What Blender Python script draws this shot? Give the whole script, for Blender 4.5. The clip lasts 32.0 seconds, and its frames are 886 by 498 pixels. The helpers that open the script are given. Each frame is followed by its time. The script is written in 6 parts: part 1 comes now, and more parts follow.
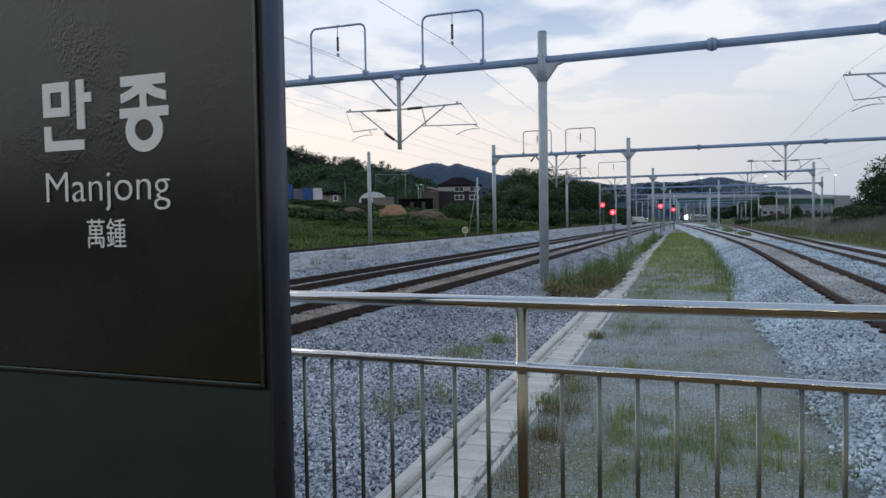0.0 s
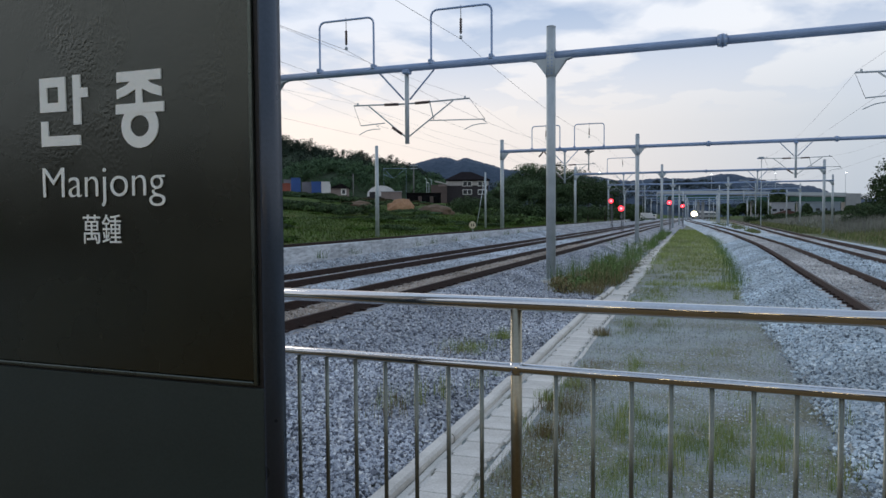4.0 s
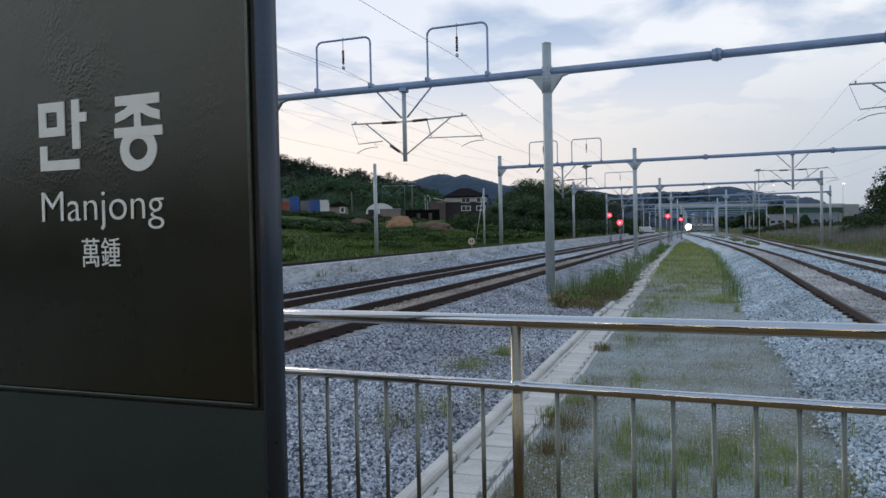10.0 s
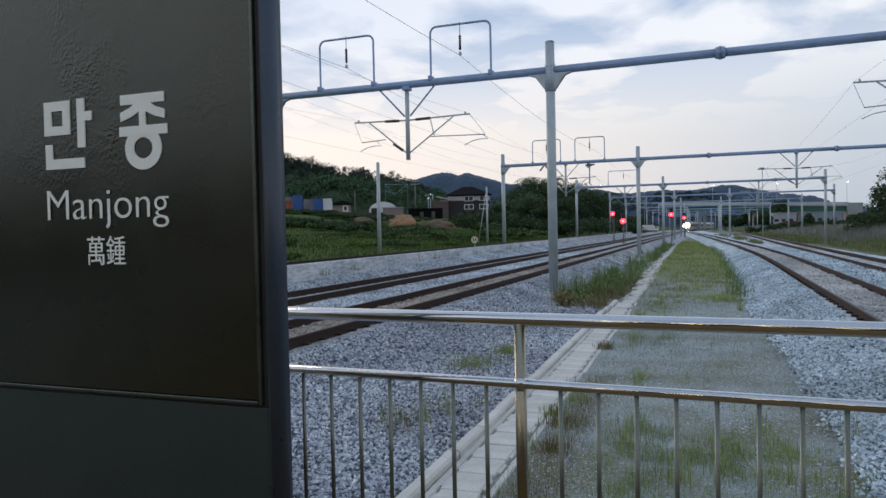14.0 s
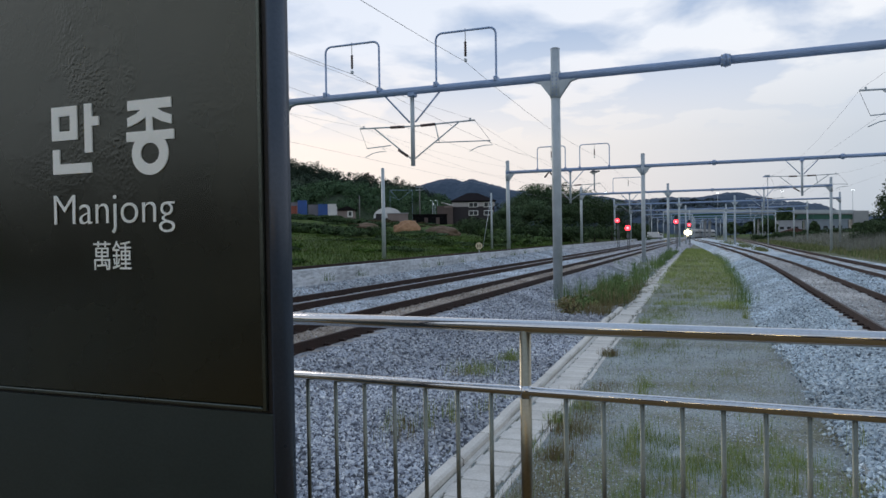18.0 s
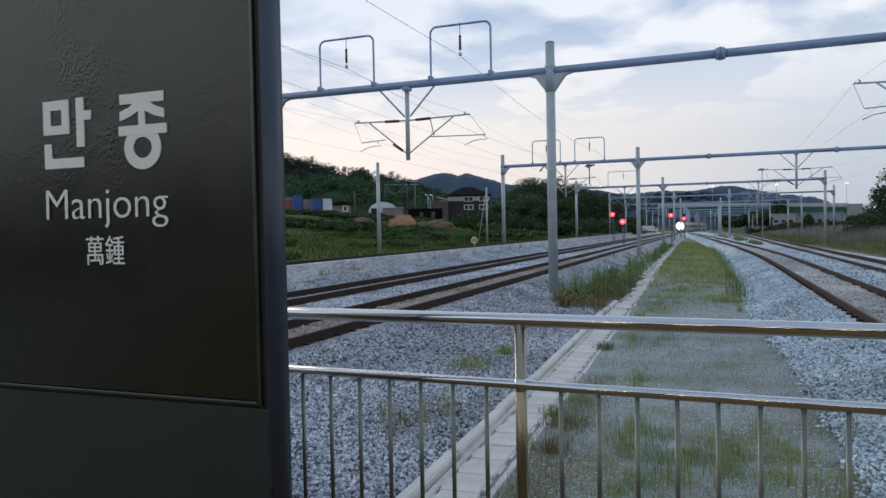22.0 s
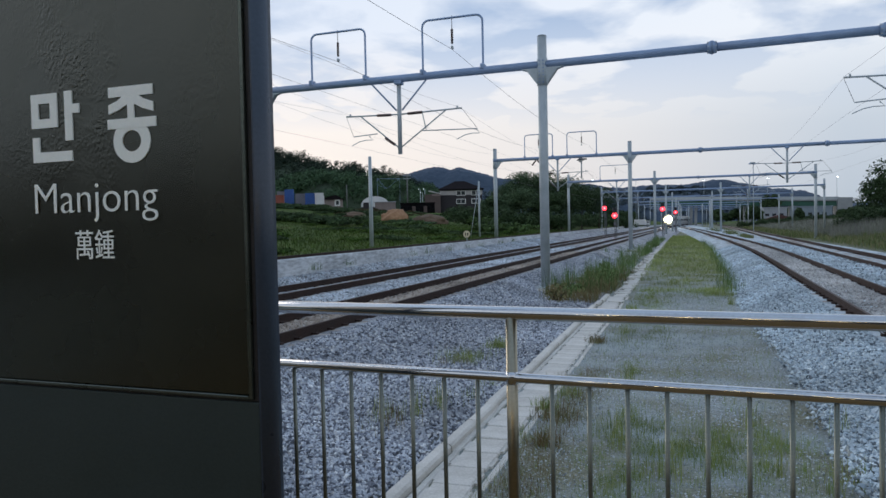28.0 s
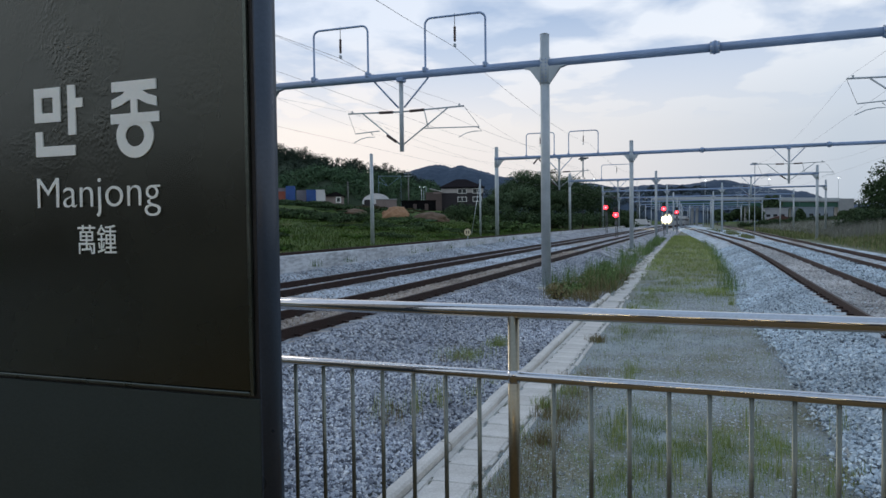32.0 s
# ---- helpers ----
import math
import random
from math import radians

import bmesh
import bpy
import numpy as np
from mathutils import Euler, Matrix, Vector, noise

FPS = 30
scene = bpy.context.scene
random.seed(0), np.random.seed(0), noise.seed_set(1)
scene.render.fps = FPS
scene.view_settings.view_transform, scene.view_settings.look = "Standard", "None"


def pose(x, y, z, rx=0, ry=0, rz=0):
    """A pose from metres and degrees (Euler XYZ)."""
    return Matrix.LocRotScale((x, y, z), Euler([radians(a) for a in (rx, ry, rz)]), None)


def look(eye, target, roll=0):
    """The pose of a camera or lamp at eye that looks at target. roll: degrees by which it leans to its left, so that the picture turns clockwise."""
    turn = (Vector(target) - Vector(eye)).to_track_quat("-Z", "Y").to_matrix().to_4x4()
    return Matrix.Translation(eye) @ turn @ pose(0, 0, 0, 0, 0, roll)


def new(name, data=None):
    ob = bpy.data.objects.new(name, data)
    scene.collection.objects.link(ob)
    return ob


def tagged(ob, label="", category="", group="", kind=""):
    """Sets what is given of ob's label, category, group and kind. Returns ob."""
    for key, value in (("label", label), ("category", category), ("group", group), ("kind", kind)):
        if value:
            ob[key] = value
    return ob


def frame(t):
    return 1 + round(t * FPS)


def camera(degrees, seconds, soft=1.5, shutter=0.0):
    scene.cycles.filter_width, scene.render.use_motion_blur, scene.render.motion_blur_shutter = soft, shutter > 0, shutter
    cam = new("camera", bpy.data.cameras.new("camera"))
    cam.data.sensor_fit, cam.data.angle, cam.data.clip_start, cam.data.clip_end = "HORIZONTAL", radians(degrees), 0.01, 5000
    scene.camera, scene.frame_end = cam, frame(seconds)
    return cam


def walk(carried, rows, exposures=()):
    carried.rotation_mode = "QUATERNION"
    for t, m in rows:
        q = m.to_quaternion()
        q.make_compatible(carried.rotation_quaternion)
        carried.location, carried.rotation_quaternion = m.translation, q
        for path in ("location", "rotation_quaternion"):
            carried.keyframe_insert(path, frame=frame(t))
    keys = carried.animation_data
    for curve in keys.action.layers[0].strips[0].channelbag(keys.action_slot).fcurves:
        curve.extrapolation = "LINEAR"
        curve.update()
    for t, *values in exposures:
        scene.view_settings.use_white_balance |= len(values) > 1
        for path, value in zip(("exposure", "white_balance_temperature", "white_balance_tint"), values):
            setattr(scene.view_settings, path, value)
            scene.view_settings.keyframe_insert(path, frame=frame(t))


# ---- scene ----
cam = camera(64.0, 32.0)

PATH = [
    (0, (-0.041, -0.031, 1.826), (-0.707, 1.853, 1.75), -0.9),
    (0.5, (0.006, -0.002, 1.835), (-0.678, 1.875, 1.741), -0.8),
    (1, (0.03, 0.031, 1.835), (-0.654, 1.907, 1.719), -0.9),
    (1.5, (0.016, 0.035, 1.841), (-0.668, 1.912, 1.746), -0.9),
    (2, (0.004, 0.013, 1.847), (-0.665, 1.897, 1.782), -0.7),
    (2.5, (0.003, -0.006, 1.844), (-0.685, 1.87, 1.76), -0.3),
    (3, (0.001, -0.002, 1.842), (-0.676, 1.877, 1.744), -0.5),
    (3.5, (0.0, 0.003, 1.843), (-0.687, 1.879, 1.747), -0.4),
    (5.5, (-0.004, 0.004, 1.846), (-0.684, 1.883, 1.764), -0.4),
    (6, (-0.001, 0.012, 1.845), (-0.675, 1.892, 1.755), -0.8),
    (6.5, (-0.001, 0.018, 1.844), (-0.678, 1.897, 1.749), -0.9),
    (7, (0.0, 0.016, 1.845), (-0.675, 1.897, 1.759), -0.9),
    (7.5, (-0.003, 0.016, 1.845), (-0.685, 1.894, 1.765), -0.9),
    (8, (-0.003, 0.011, 1.847), (-0.682, 1.891, 1.768), -0.9),
    (8.5, (-0.002, 0.004, 1.847), (-0.677, 1.886, 1.775), -1.1),
    (9, (0.0, -0.005, 1.849), (-0.684, 1.874, 1.791), -1.1),
    (9.5, (0.004, 0.0, 1.85), (-0.669, 1.883, 1.795), -1.0),
    (10, (0.002, 0.001, 1.852), (-0.683, 1.88, 1.807), -1.2),
    (10.5, (0.001, -0.004, 1.851), (-0.689, 1.873, 1.81), -0.8),
    (11, (0.003, -0.009, 1.853), (-0.687, 1.868, 1.819), -1.0),
    (11.5, (0.005, -0.012, 1.852), (-0.676, 1.868, 1.817), -1.1),
    (12, (0.005, -0.012, 1.853), (-0.682, 1.866, 1.812), -0.9),
    (12.5, (0.003, -0.002, 1.851), (-0.685, 1.875, 1.805), -0.8),
    (13, (0.0, 0.0, 1.851), (-0.686, 1.878, 1.803), -0.8),
    (13.5, (0.0, -0.001, 1.852), (-0.687, 1.876, 1.803), -1.0),
    (14, (0.002, -0.007, 1.851), (-0.691, 1.869, 1.802), -1.2),
    (14.5, (0.0, -0.013, 1.852), (-0.694, 1.863, 1.807), -1.1),
    (16.5, (0.002, -0.011, 1.852), (-0.71, 1.858, 1.818), -1.2),
    (17, (0.0, -0.009, 1.854), (-0.702, 1.864, 1.821), -0.8),
    (17.5, (-0.003, -0.005, 1.855), (-0.71, 1.866, 1.826), -0.9),
    (18, (-0.004, -0.005, 1.854), (-0.708, 1.867, 1.822), -0.9),
    (18.5, (-0.006, -0.007, 1.852), (-0.706, 1.866, 1.821), -0.9),
    (19, (-0.002, -0.014, 1.855), (-0.699, 1.861, 1.832), -1.1),
    (19.5, (-0.002, -0.015, 1.855), (-0.698, 1.86, 1.835), -1.1),
    (20, (0.001, -0.019, 1.854), (-0.692, 1.857, 1.826), -1.1),
    (20.5, (0.001, -0.017, 1.856), (-0.692, 1.859, 1.828), -1.0),
    (21, (0.0, -0.008, 1.854), (-0.689, 1.869, 1.827), -1.1),
    (21.5, (0.001, -0.006, 1.852), (-0.692, 1.87, 1.819), -1.1),
    (22, (-0.003, 0.001, 1.851), (-0.695, 1.877, 1.803), -1.1),
    (22.5, (-0.008, 0.007, 1.851), (-0.704, 1.881, 1.803), -1.1),
    (23, (-0.01, 0.01, 1.851), (-0.694, 1.888, 1.802), -1.2),
    (23.5, (-0.012, 0.009, 1.851), (-0.705, 1.885, 1.798), -1.3),
    (24, (-0.011, 0.003, 1.852), (-0.709, 1.877, 1.801), -1.2),
    (24.5, (-0.012, 0.001, 1.851), (-0.712, 1.874, 1.797), -1.0),
    (25, (-0.012, -0.004, 1.85), (-0.705, 1.872, 1.795), -0.8),
    (25.5, (-0.007, -0.008, 1.847), (-0.688, 1.871, 1.782), -0.6),
    (27.5, (0.003, 0.002, 1.85), (-0.668, 1.885, 1.79), -1.3),
    (28, (0.002, 0.002, 1.848), (-0.67, 1.884, 1.783), -1.2),
    (28.5, (0.0, 0.002, 1.847), (-0.665, 1.887, 1.778), -1.1),
    (29, (-0.002, 0.003, 1.849), (-0.67, 1.886, 1.778), -1.1),
    (29.5, (-0.001, -0.002, 1.849), (-0.676, 1.879, 1.786), -1.1),
    (30, (-0.005, -0.003, 1.85), (-0.68, 1.878, 1.786), -0.9),
    (30.5, (-0.005, -0.003, 1.848), (-0.682, 1.878, 1.782), -0.9),
    (31, (-0.004, 0.003, 1.848), (-0.676, 1.885, 1.779), -1.0),
    (31.5, (-0.006, 0.005, 1.848), (-0.676, 1.888, 1.771), -0.9),
    (32, (-0.007, 0.004, 1.848), (-0.681, 1.886, 1.777), -0.7),
]
# the picture cools and dims a little towards the end
TONE = [(0.0, 0.0, 6500, 10), (20.0, 0.0, 6500, 10), (24.0, -0.02, 6430, 10), (28.0, -0.04, 6330, 9), (32.0, -0.04, 6300, 9)]
walk(cam, [(t, look(eye, target, roll)) for t, eye, target, roll in PATH], TONE)

# ---- world, sun, exposure ----
world = bpy.data.worlds.new("dusk_sky")
scene.world = world
world.use_nodes = True
wn, wl = world.node_tree.nodes, world.node_tree.links
wn.clear()
SUN_EL, SUN_AZ = radians(7), radians(-62)
w_out = wn.new("ShaderNodeOutputWorld")
w_bg = wn.new("ShaderNodeBackground")
w_sky = wn.new("ShaderNodeTexSky")
w_sky.sky_type, w_sky.sun_disc = "NISHITA", False
w_sky.sun_elevation, w_sky.sun_rotation = SUN_EL, SUN_AZ
w_sky.air_density, w_sky.dust_density, w_sky.ozone_density = 1.0, 1.2, 1.5
w_co = wn.new("ShaderNodeTexCoord")
w_sep = wn.new("ShaderNodeSeparateXYZ")
wl.new(w_co.outputs["Generated"], w_sep.inputs[0])


def w_math(op, a, b=0.0):
    n = wn.new("ShaderNodeMath")
    n.operation = op
    for i, v in enumerate((a, b)):
        if isinstance(v, (int, float)):
            n.inputs[i].default_value = v
        else:
            wl.new(v, n.inputs[i])
    return n.outputs[0]


# cloud layer: the sky's direction met with a flat sheet far above
w_z = w_math("ADD", w_math("MAXIMUM", w_sep.outputs[2], 0.0), 0.16)
w_cmb = wn.new("ShaderNodeCombineXYZ")
wl.new(w_math("DIVIDE", w_sep.outputs[0], w_z), w_cmb.inputs[0])
wl.new(w_math("DIVIDE", w_sep.outputs[1], w_z), w_cmb.inputs[1])
w_noise = wn.new("ShaderNodeTexNoise")
w_noise.inputs["Scale"].default_value, w_noise.inputs["Detail"].default_value = 2.0, 6.0
w_noise.inputs["Roughness"].default_value, w_noise.inputs["Distortion"].default_value = 0.5, 0.2
wl.new(w_cmb.outputs[0], w_noise.inputs["Vector"])
w_ramp = wn.new("ShaderNodeValToRGB")
w_ramp.color_ramp.elements[0].position, w_ramp.color_ramp.elements[0].color = 0.39, (0, 0, 0, 1)
w_ramp.color_ramp.elements[1].position, w_ramp.color_ramp.elements[1].color = 0.53, (1, 1, 1, 1)
wl.new(w_noise.outputs["Fac"], w_ramp.inputs[0])
# brightness of the clouds: warmer and brighter low down on the sunset side
def w_bands(stops):
    r = wn.new("ShaderNodeValToRGB")
    while len(r.color_ramp.elements) < len(stops):
        r.color_ramp.elements.new(0.5)
    for e_, (p_, c_) in zip(r.color_ramp.elements, stops):
        e_.position, e_.color = p_, (*c_, 1)
    wl.new(w_sep.outputs[2], r.inputs[0])
    return r.outputs[0]


w_west = wn.new("ShaderNodeVectorMath")
w_west.operation = "DOT_PRODUCT"
w_west.inputs[1].default_value = (-0.8, 0.6, 0.0)
wl.new(w_co.outputs["Generated"], w_west.inputs[0])
w_side = wn.new("ShaderNodeMapRange")
w_side.inputs[1].default_value, w_side.inputs[2].default_value = 0.45, 0.92
wl.new(w_west.outputs["Value"], w_side.inputs[0])
w_warm = wn.new("ShaderNodeMix")
w_warm.data_type = "RGBA"
wl.new(w_side.outputs[0], w_warm.inputs["Factor"])
wl.new(w_bands(((0.0, (0.49, 0.545, 0.615)), (0.12, (0.59, 0.645, 0.715)), (0.24, (0.87, 0.90, 0.95)), (0.45, (0.88, 0.92, 0.98)), (0.75, (0.46, 0.60, 0.80)))), w_warm.inputs[6])
wl.new(w_bands(((0.0, (1.0, 0.85, 0.75)), (0.13, (1.0, 0.91, 0.84)), (0.26, (0.78, 0.83, 0.93)), (0.40, (0.70, 0.78, 0.92)), (0.75, (0.46, 0.60, 0.80)))), w_warm.inputs[7])
w_gap = wn.new("ShaderNodeMix")
w_gap.data_type = "RGBA"
w_gap.inputs["Factor"].default_value = 0.80
w_gap.inputs[7].default_value = (0.50, 0.61, 0.82, 1)
w_scale = wn.new("ShaderNodeVectorMath")
w_scale.operation = "SCALE"
w_scale.inputs["Scale"].default_value = 0.12
wl.new(w_sky.outputs[0], w_scale.inputs[0])
wl.new(w_scale.outputs[0], w_gap.inputs[6])
w_mix = wn.new("ShaderNodeMix")
w_mix.data_type = "RGBA"
w_haze = wn.new("ShaderNodeMapRange")
w_haze.inputs[1].default_value, w_haze.inputs[2].default_value = 0.27, 0.13
wl.new(w_sep.outputs[2], w_haze.inputs[0])
wl.new(w_math("MAXIMUM", w_ramp.outputs[0], w_haze.outputs[0]), w_mix.inputs["Factor"])
wl.new(w_gap.outputs[2], w_mix.inputs[6])
wl.new(w_warm.outputs[2], w_mix.inputs[7])
# the sky dims from the sunset side to the side behind and overhead
w_dot = wn.new("ShaderNodeVectorMath")
w_dot.operation = "DOT_PRODUCT"
w_dot.inputs[1].default_value = (-0.62, 0.75, -0.15)
wl.new(w_co.outputs["Generated"], w_dot.inputs[0])
w_dim = wn.new("ShaderNodeMapRange")
w_dim.interpolation_type = "SMOOTHSTEP"
for i_, v_ in ((1, -0.7), (2, 0.85), (3, 0.87), (4, 1.05)):
    w_dim.inputs[i_].default_value = v_
wl.new(w_dot.outputs["Value"], w_dim.inputs[0])
wl.new(w_mix.outputs[2], w_bg.inputs[0])
wl.new(w_dim.outputs[0], w_bg.inputs[1])
wl.new(w_bg.outputs[0], w_out.inputs[0])

sun = new("sun", bpy.data.lights.new("sun", "SUN"))
sun.data.energy, sun.data.angle, sun.data.color = 0.5, radians(18), (1.0, 0.86, 0.72)
sun.matrix_world = look((0, 0, 0), (-math.sin(SUN_AZ), -math.cos(SUN_AZ), -math.tan(radians(14))))


# ---- materials ----
def mat(name, dark, light, scale=4.0, rough=0.8, metal=0.0, bump=0.3, fine=40.0, vary=0.0, spread=(0.35, 0.65), emit=None, strength=0.0, coat=0.0, stretch=None, bump_dist=0.02, spec=0.5):
    """A two-scale procedural surface: large stains and fine grain between two colours, with relief."""
    m = bpy.data.materials.new(name)
    m.use_nodes = True
    n, l = m.node_tree.nodes, m.node_tree.links
    b = n["Principled BSDF"]
    co = n.new("ShaderNodeTexCoord").outputs["Object"]
    if stretch:
        mp = n.new("ShaderNodeMapping")
        mp.inputs["Scale"].default_value = stretch
        l.new(co, mp.inputs[0])
        co = mp.outputs[0]
    big, small = n.new("ShaderNodeTexNoise"), n.new("ShaderNodeTexNoise")
    for t, s, d in ((big, scale, 4.0), (small, fine, 5.0)):
        t.inputs["Scale"].default_value, t.inputs["Detail"].default_value = s, d
        l.new(co, t.inputs["Vector"])
    add = n.new("ShaderNodeMix")
    add.inputs["Factor"].default_value = 0.5
    l.new(big.outputs[0], add.inputs[2])
    l.new(small.outputs[0], add.inputs[3])
    ramp = n.new("ShaderNodeValToRGB")
    e = ramp.color_ramp.elements
    e[0].position, e[0].color = spread[0], (*dark, 1)
    e[1].position, e[1].color = spread[1], (*light, 1)
    l.new(add.outputs[0], ramp.inputs[0])
    colour = ramp.outputs[0]
    if vary:
        info, hsv, rng = n.new("ShaderNodeObjectInfo"), n.new("ShaderNodeHueSaturation"), n.new("ShaderNodeMapRange")
        rng.inputs[3].default_value, rng.inputs[4].default_value = 1 - vary, 1 + vary
        l.new(info.outputs["Random"], rng.inputs[0])
        l.new(rng.outputs[0], hsv.inputs["Value"])
        l.new(colour, hsv.inputs["Color"])
        colour = hsv.outputs[0]
    l.new(colour, b.inputs["Base Color"])
    b.inputs["Metallic"].default_value = metal
    rr = n.new("ShaderNodeMapRange")
    rr.inputs[3].default_value, rr.inputs[4].default_value = max(0.02, rough - 0.12), min(1, rough + 0.12)
    l.new(big.outputs[0], rr.inputs[0])
    l.new(rr.outputs[0], b.inputs["Roughness"])
    b.inputs["Coat Weight"].default_value = coat
    b.inputs["Specular IOR Level"].default_value = spec
    if bump:
        bp = n.new("ShaderNodeBump")
        bp.inputs["Strength"].default_value, bp.inputs["Distance"].default_value = bump, bump_dist
        l.new(small.outputs[0], bp.inputs["Height"])
        l.new(bp.outputs[0], b.inputs["Normal"])
    if emit:
        b.inputs["Emission Color"].default_value, b.inputs["Emission Strength"].default_value = (*emit, 1), strength
    return m


def island_mat(name, colours, rough=0.9, translucent=False):
    """Loose bits (stones, blades, leaves) that each take one colour of a range."""
    m = bpy.data.materials.new(name)
    m.use_nodes = True
    n, l = m.node_tree.nodes, m.node_tree.links
    b = n["Principled BSDF"]
    geo, ramp = n.new("ShaderNodeNewGeometry"), n.new("ShaderNodeValToRGB")
    while len(ramp.color_ramp.elements) < len(colours):
        ramp.color_ramp.elements.new(0.5)
    for i, c in enumerate(colours):
        ramp.color_ramp.elements[i].position = i / (len(colours) - 1)
        ramp.color_ramp.elements[i].color = (*c, 1)
    l.new(geo.outputs["Random Per Island"], ramp.inputs[0])
    co, t = n.new("ShaderNodeTexCoord"), n.new("ShaderNodeTexNoise")
    t.inputs["Scale"].default_value = 0.35
    l.new(co.outputs["Object"], t.inputs["Vector"])
    mr = n.new("ShaderNodeMapRange")
    mr.inputs[1].default_value, mr.inputs[2].default_value = 0.3, 0.7
    mr.inputs[3].default_value, mr.inputs[4].default_value = 0.7, 1.3
    l.new(t.outputs[0], mr.inputs[0])
    hsv = n.new("ShaderNodeHueSaturation")
    l.new(mr.outputs[0], hsv.inputs["Value"])
    l.new(ramp.outputs[0], hsv.inputs["Color"])
    l.new(hsv.outputs[0], b.inputs["Base Color"])
    b.inputs["Roughness"].default_value = rough
    b.inputs["Specular IOR Level"].default_value = 0.25
    return m


GALV = mat("galvanised_steel", (0.36, 0.41, 0.44), (0.50, 0.55, 0.58), 3, 0.5, 0.2, 0.08, 60)
BEAM = mat("painted_steel_beam", (0.214, 0.299, 0.463), (0.303, 0.403, 0.59), 2, 0.5, 0.2, 0.08, 50)
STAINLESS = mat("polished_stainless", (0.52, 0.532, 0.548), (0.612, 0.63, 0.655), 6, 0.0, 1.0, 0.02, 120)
# a darker, rougher copy of the rails' steel
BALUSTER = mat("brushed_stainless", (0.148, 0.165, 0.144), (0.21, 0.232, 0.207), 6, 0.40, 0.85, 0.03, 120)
# the posts' warm golden reflections are put into this steel's colour
POSTSTEEL = mat("golden_stainless_post", (0.257, 0.238, 0.179), (0.328, 0.304, 0.234), 5, 0.30, 1.0, 0.03, 90)
RAIL = mat("rusty_rail", (0.0184, 0.00945, 0.00735), (0.0446, 0.0221, 0.0168), 5, 0.75, 0.2, 0.3, 60)
RAILTOP = mat("rail_head", (0.036, 0.0208, 0.0168), (0.068, 0.0416, 0.0344), 3, 0.6, 0.3, 0.1, 80)
SLEEPER = mat("concrete_sleeper", (0.305, 0.27, 0.24), (0.468, 0.427, 0.386), 6, 0.9, 0, 0.3, 60, vary=0.15)
# the bed's dark spots stand in for shaded gaps between stones
BALLAST = mat("ballast_bed", (0.149, 0.155, 0.172), (0.529, 0.546, 0.575), 1.2, 0.95, 0, 1.0, 16, spread=(0.42, 0.60), bump_dist=0.06)
STONE = island_mat("ballast_stone", [(0.075, 0.083, 0.10), (0.158, 0.174, 0.21), (0.332, 0.362, 0.42), (0.508, 0.545, 0.60), (0.42, 0.45, 0.51), (0.77, 0.785, 0.79)], 0.9)
PALESTONE = island_mat("pale_ballast_stone", [(0.0977, 0.121, 0.143), (0.361, 0.432, 0.486), (0.536, 0.628, 0.697), (0.448, 0.527, 0.589), (0.721, 0.804, 0.837)], 0.9)
MIDSTONE = island_mat("bluish_ballast_stone", [(0.145, 0.169, 0.196), (0.401, 0.45, 0.5), (0.545, 0.606, 0.67), (0.473, 0.525, 0.584), (0.703, 0.762, 0.832)], 0.9)
# here too the shade between stones is put in as dark spots
PALEBED = mat("pale_ballast_bed", (0.20, 0.23, 0.255), (0.60, 0.67, 0.715), 1.2, 0.95, 0, 1.0, 16, spread=(0.38, 0.55), bump_dist=0.05)
CONC = mat("pale_concrete", (0.48, 0.46, 0.42), (0.68, 0.66, 0.62), 2.5, 0.9, 0, 0.25, 45, vary=0.07)
WALLC = mat("weathered_concrete", (0.325, 0.35, 0.375), (0.675, 0.712, 0.75), 1.4, 0.95, 0, 1.0, 9, spread=(0.36, 0.60), bump_dist=0.05, stretch=(1, 0.28, 1))
SIGNBOARD = mat("dark_brown_sign_film", (0.006, 0.0058, 0.0026), (0.011, 0.0102, 0.0046), 2, 0.27, 0, 0.0, 26, spec=0.85)
SIGNBOARD.node_tree.nodes["Principled BSDF"].inputs["Specular Tint"].default_value = (0.95, 1.0, 0.88, 1)


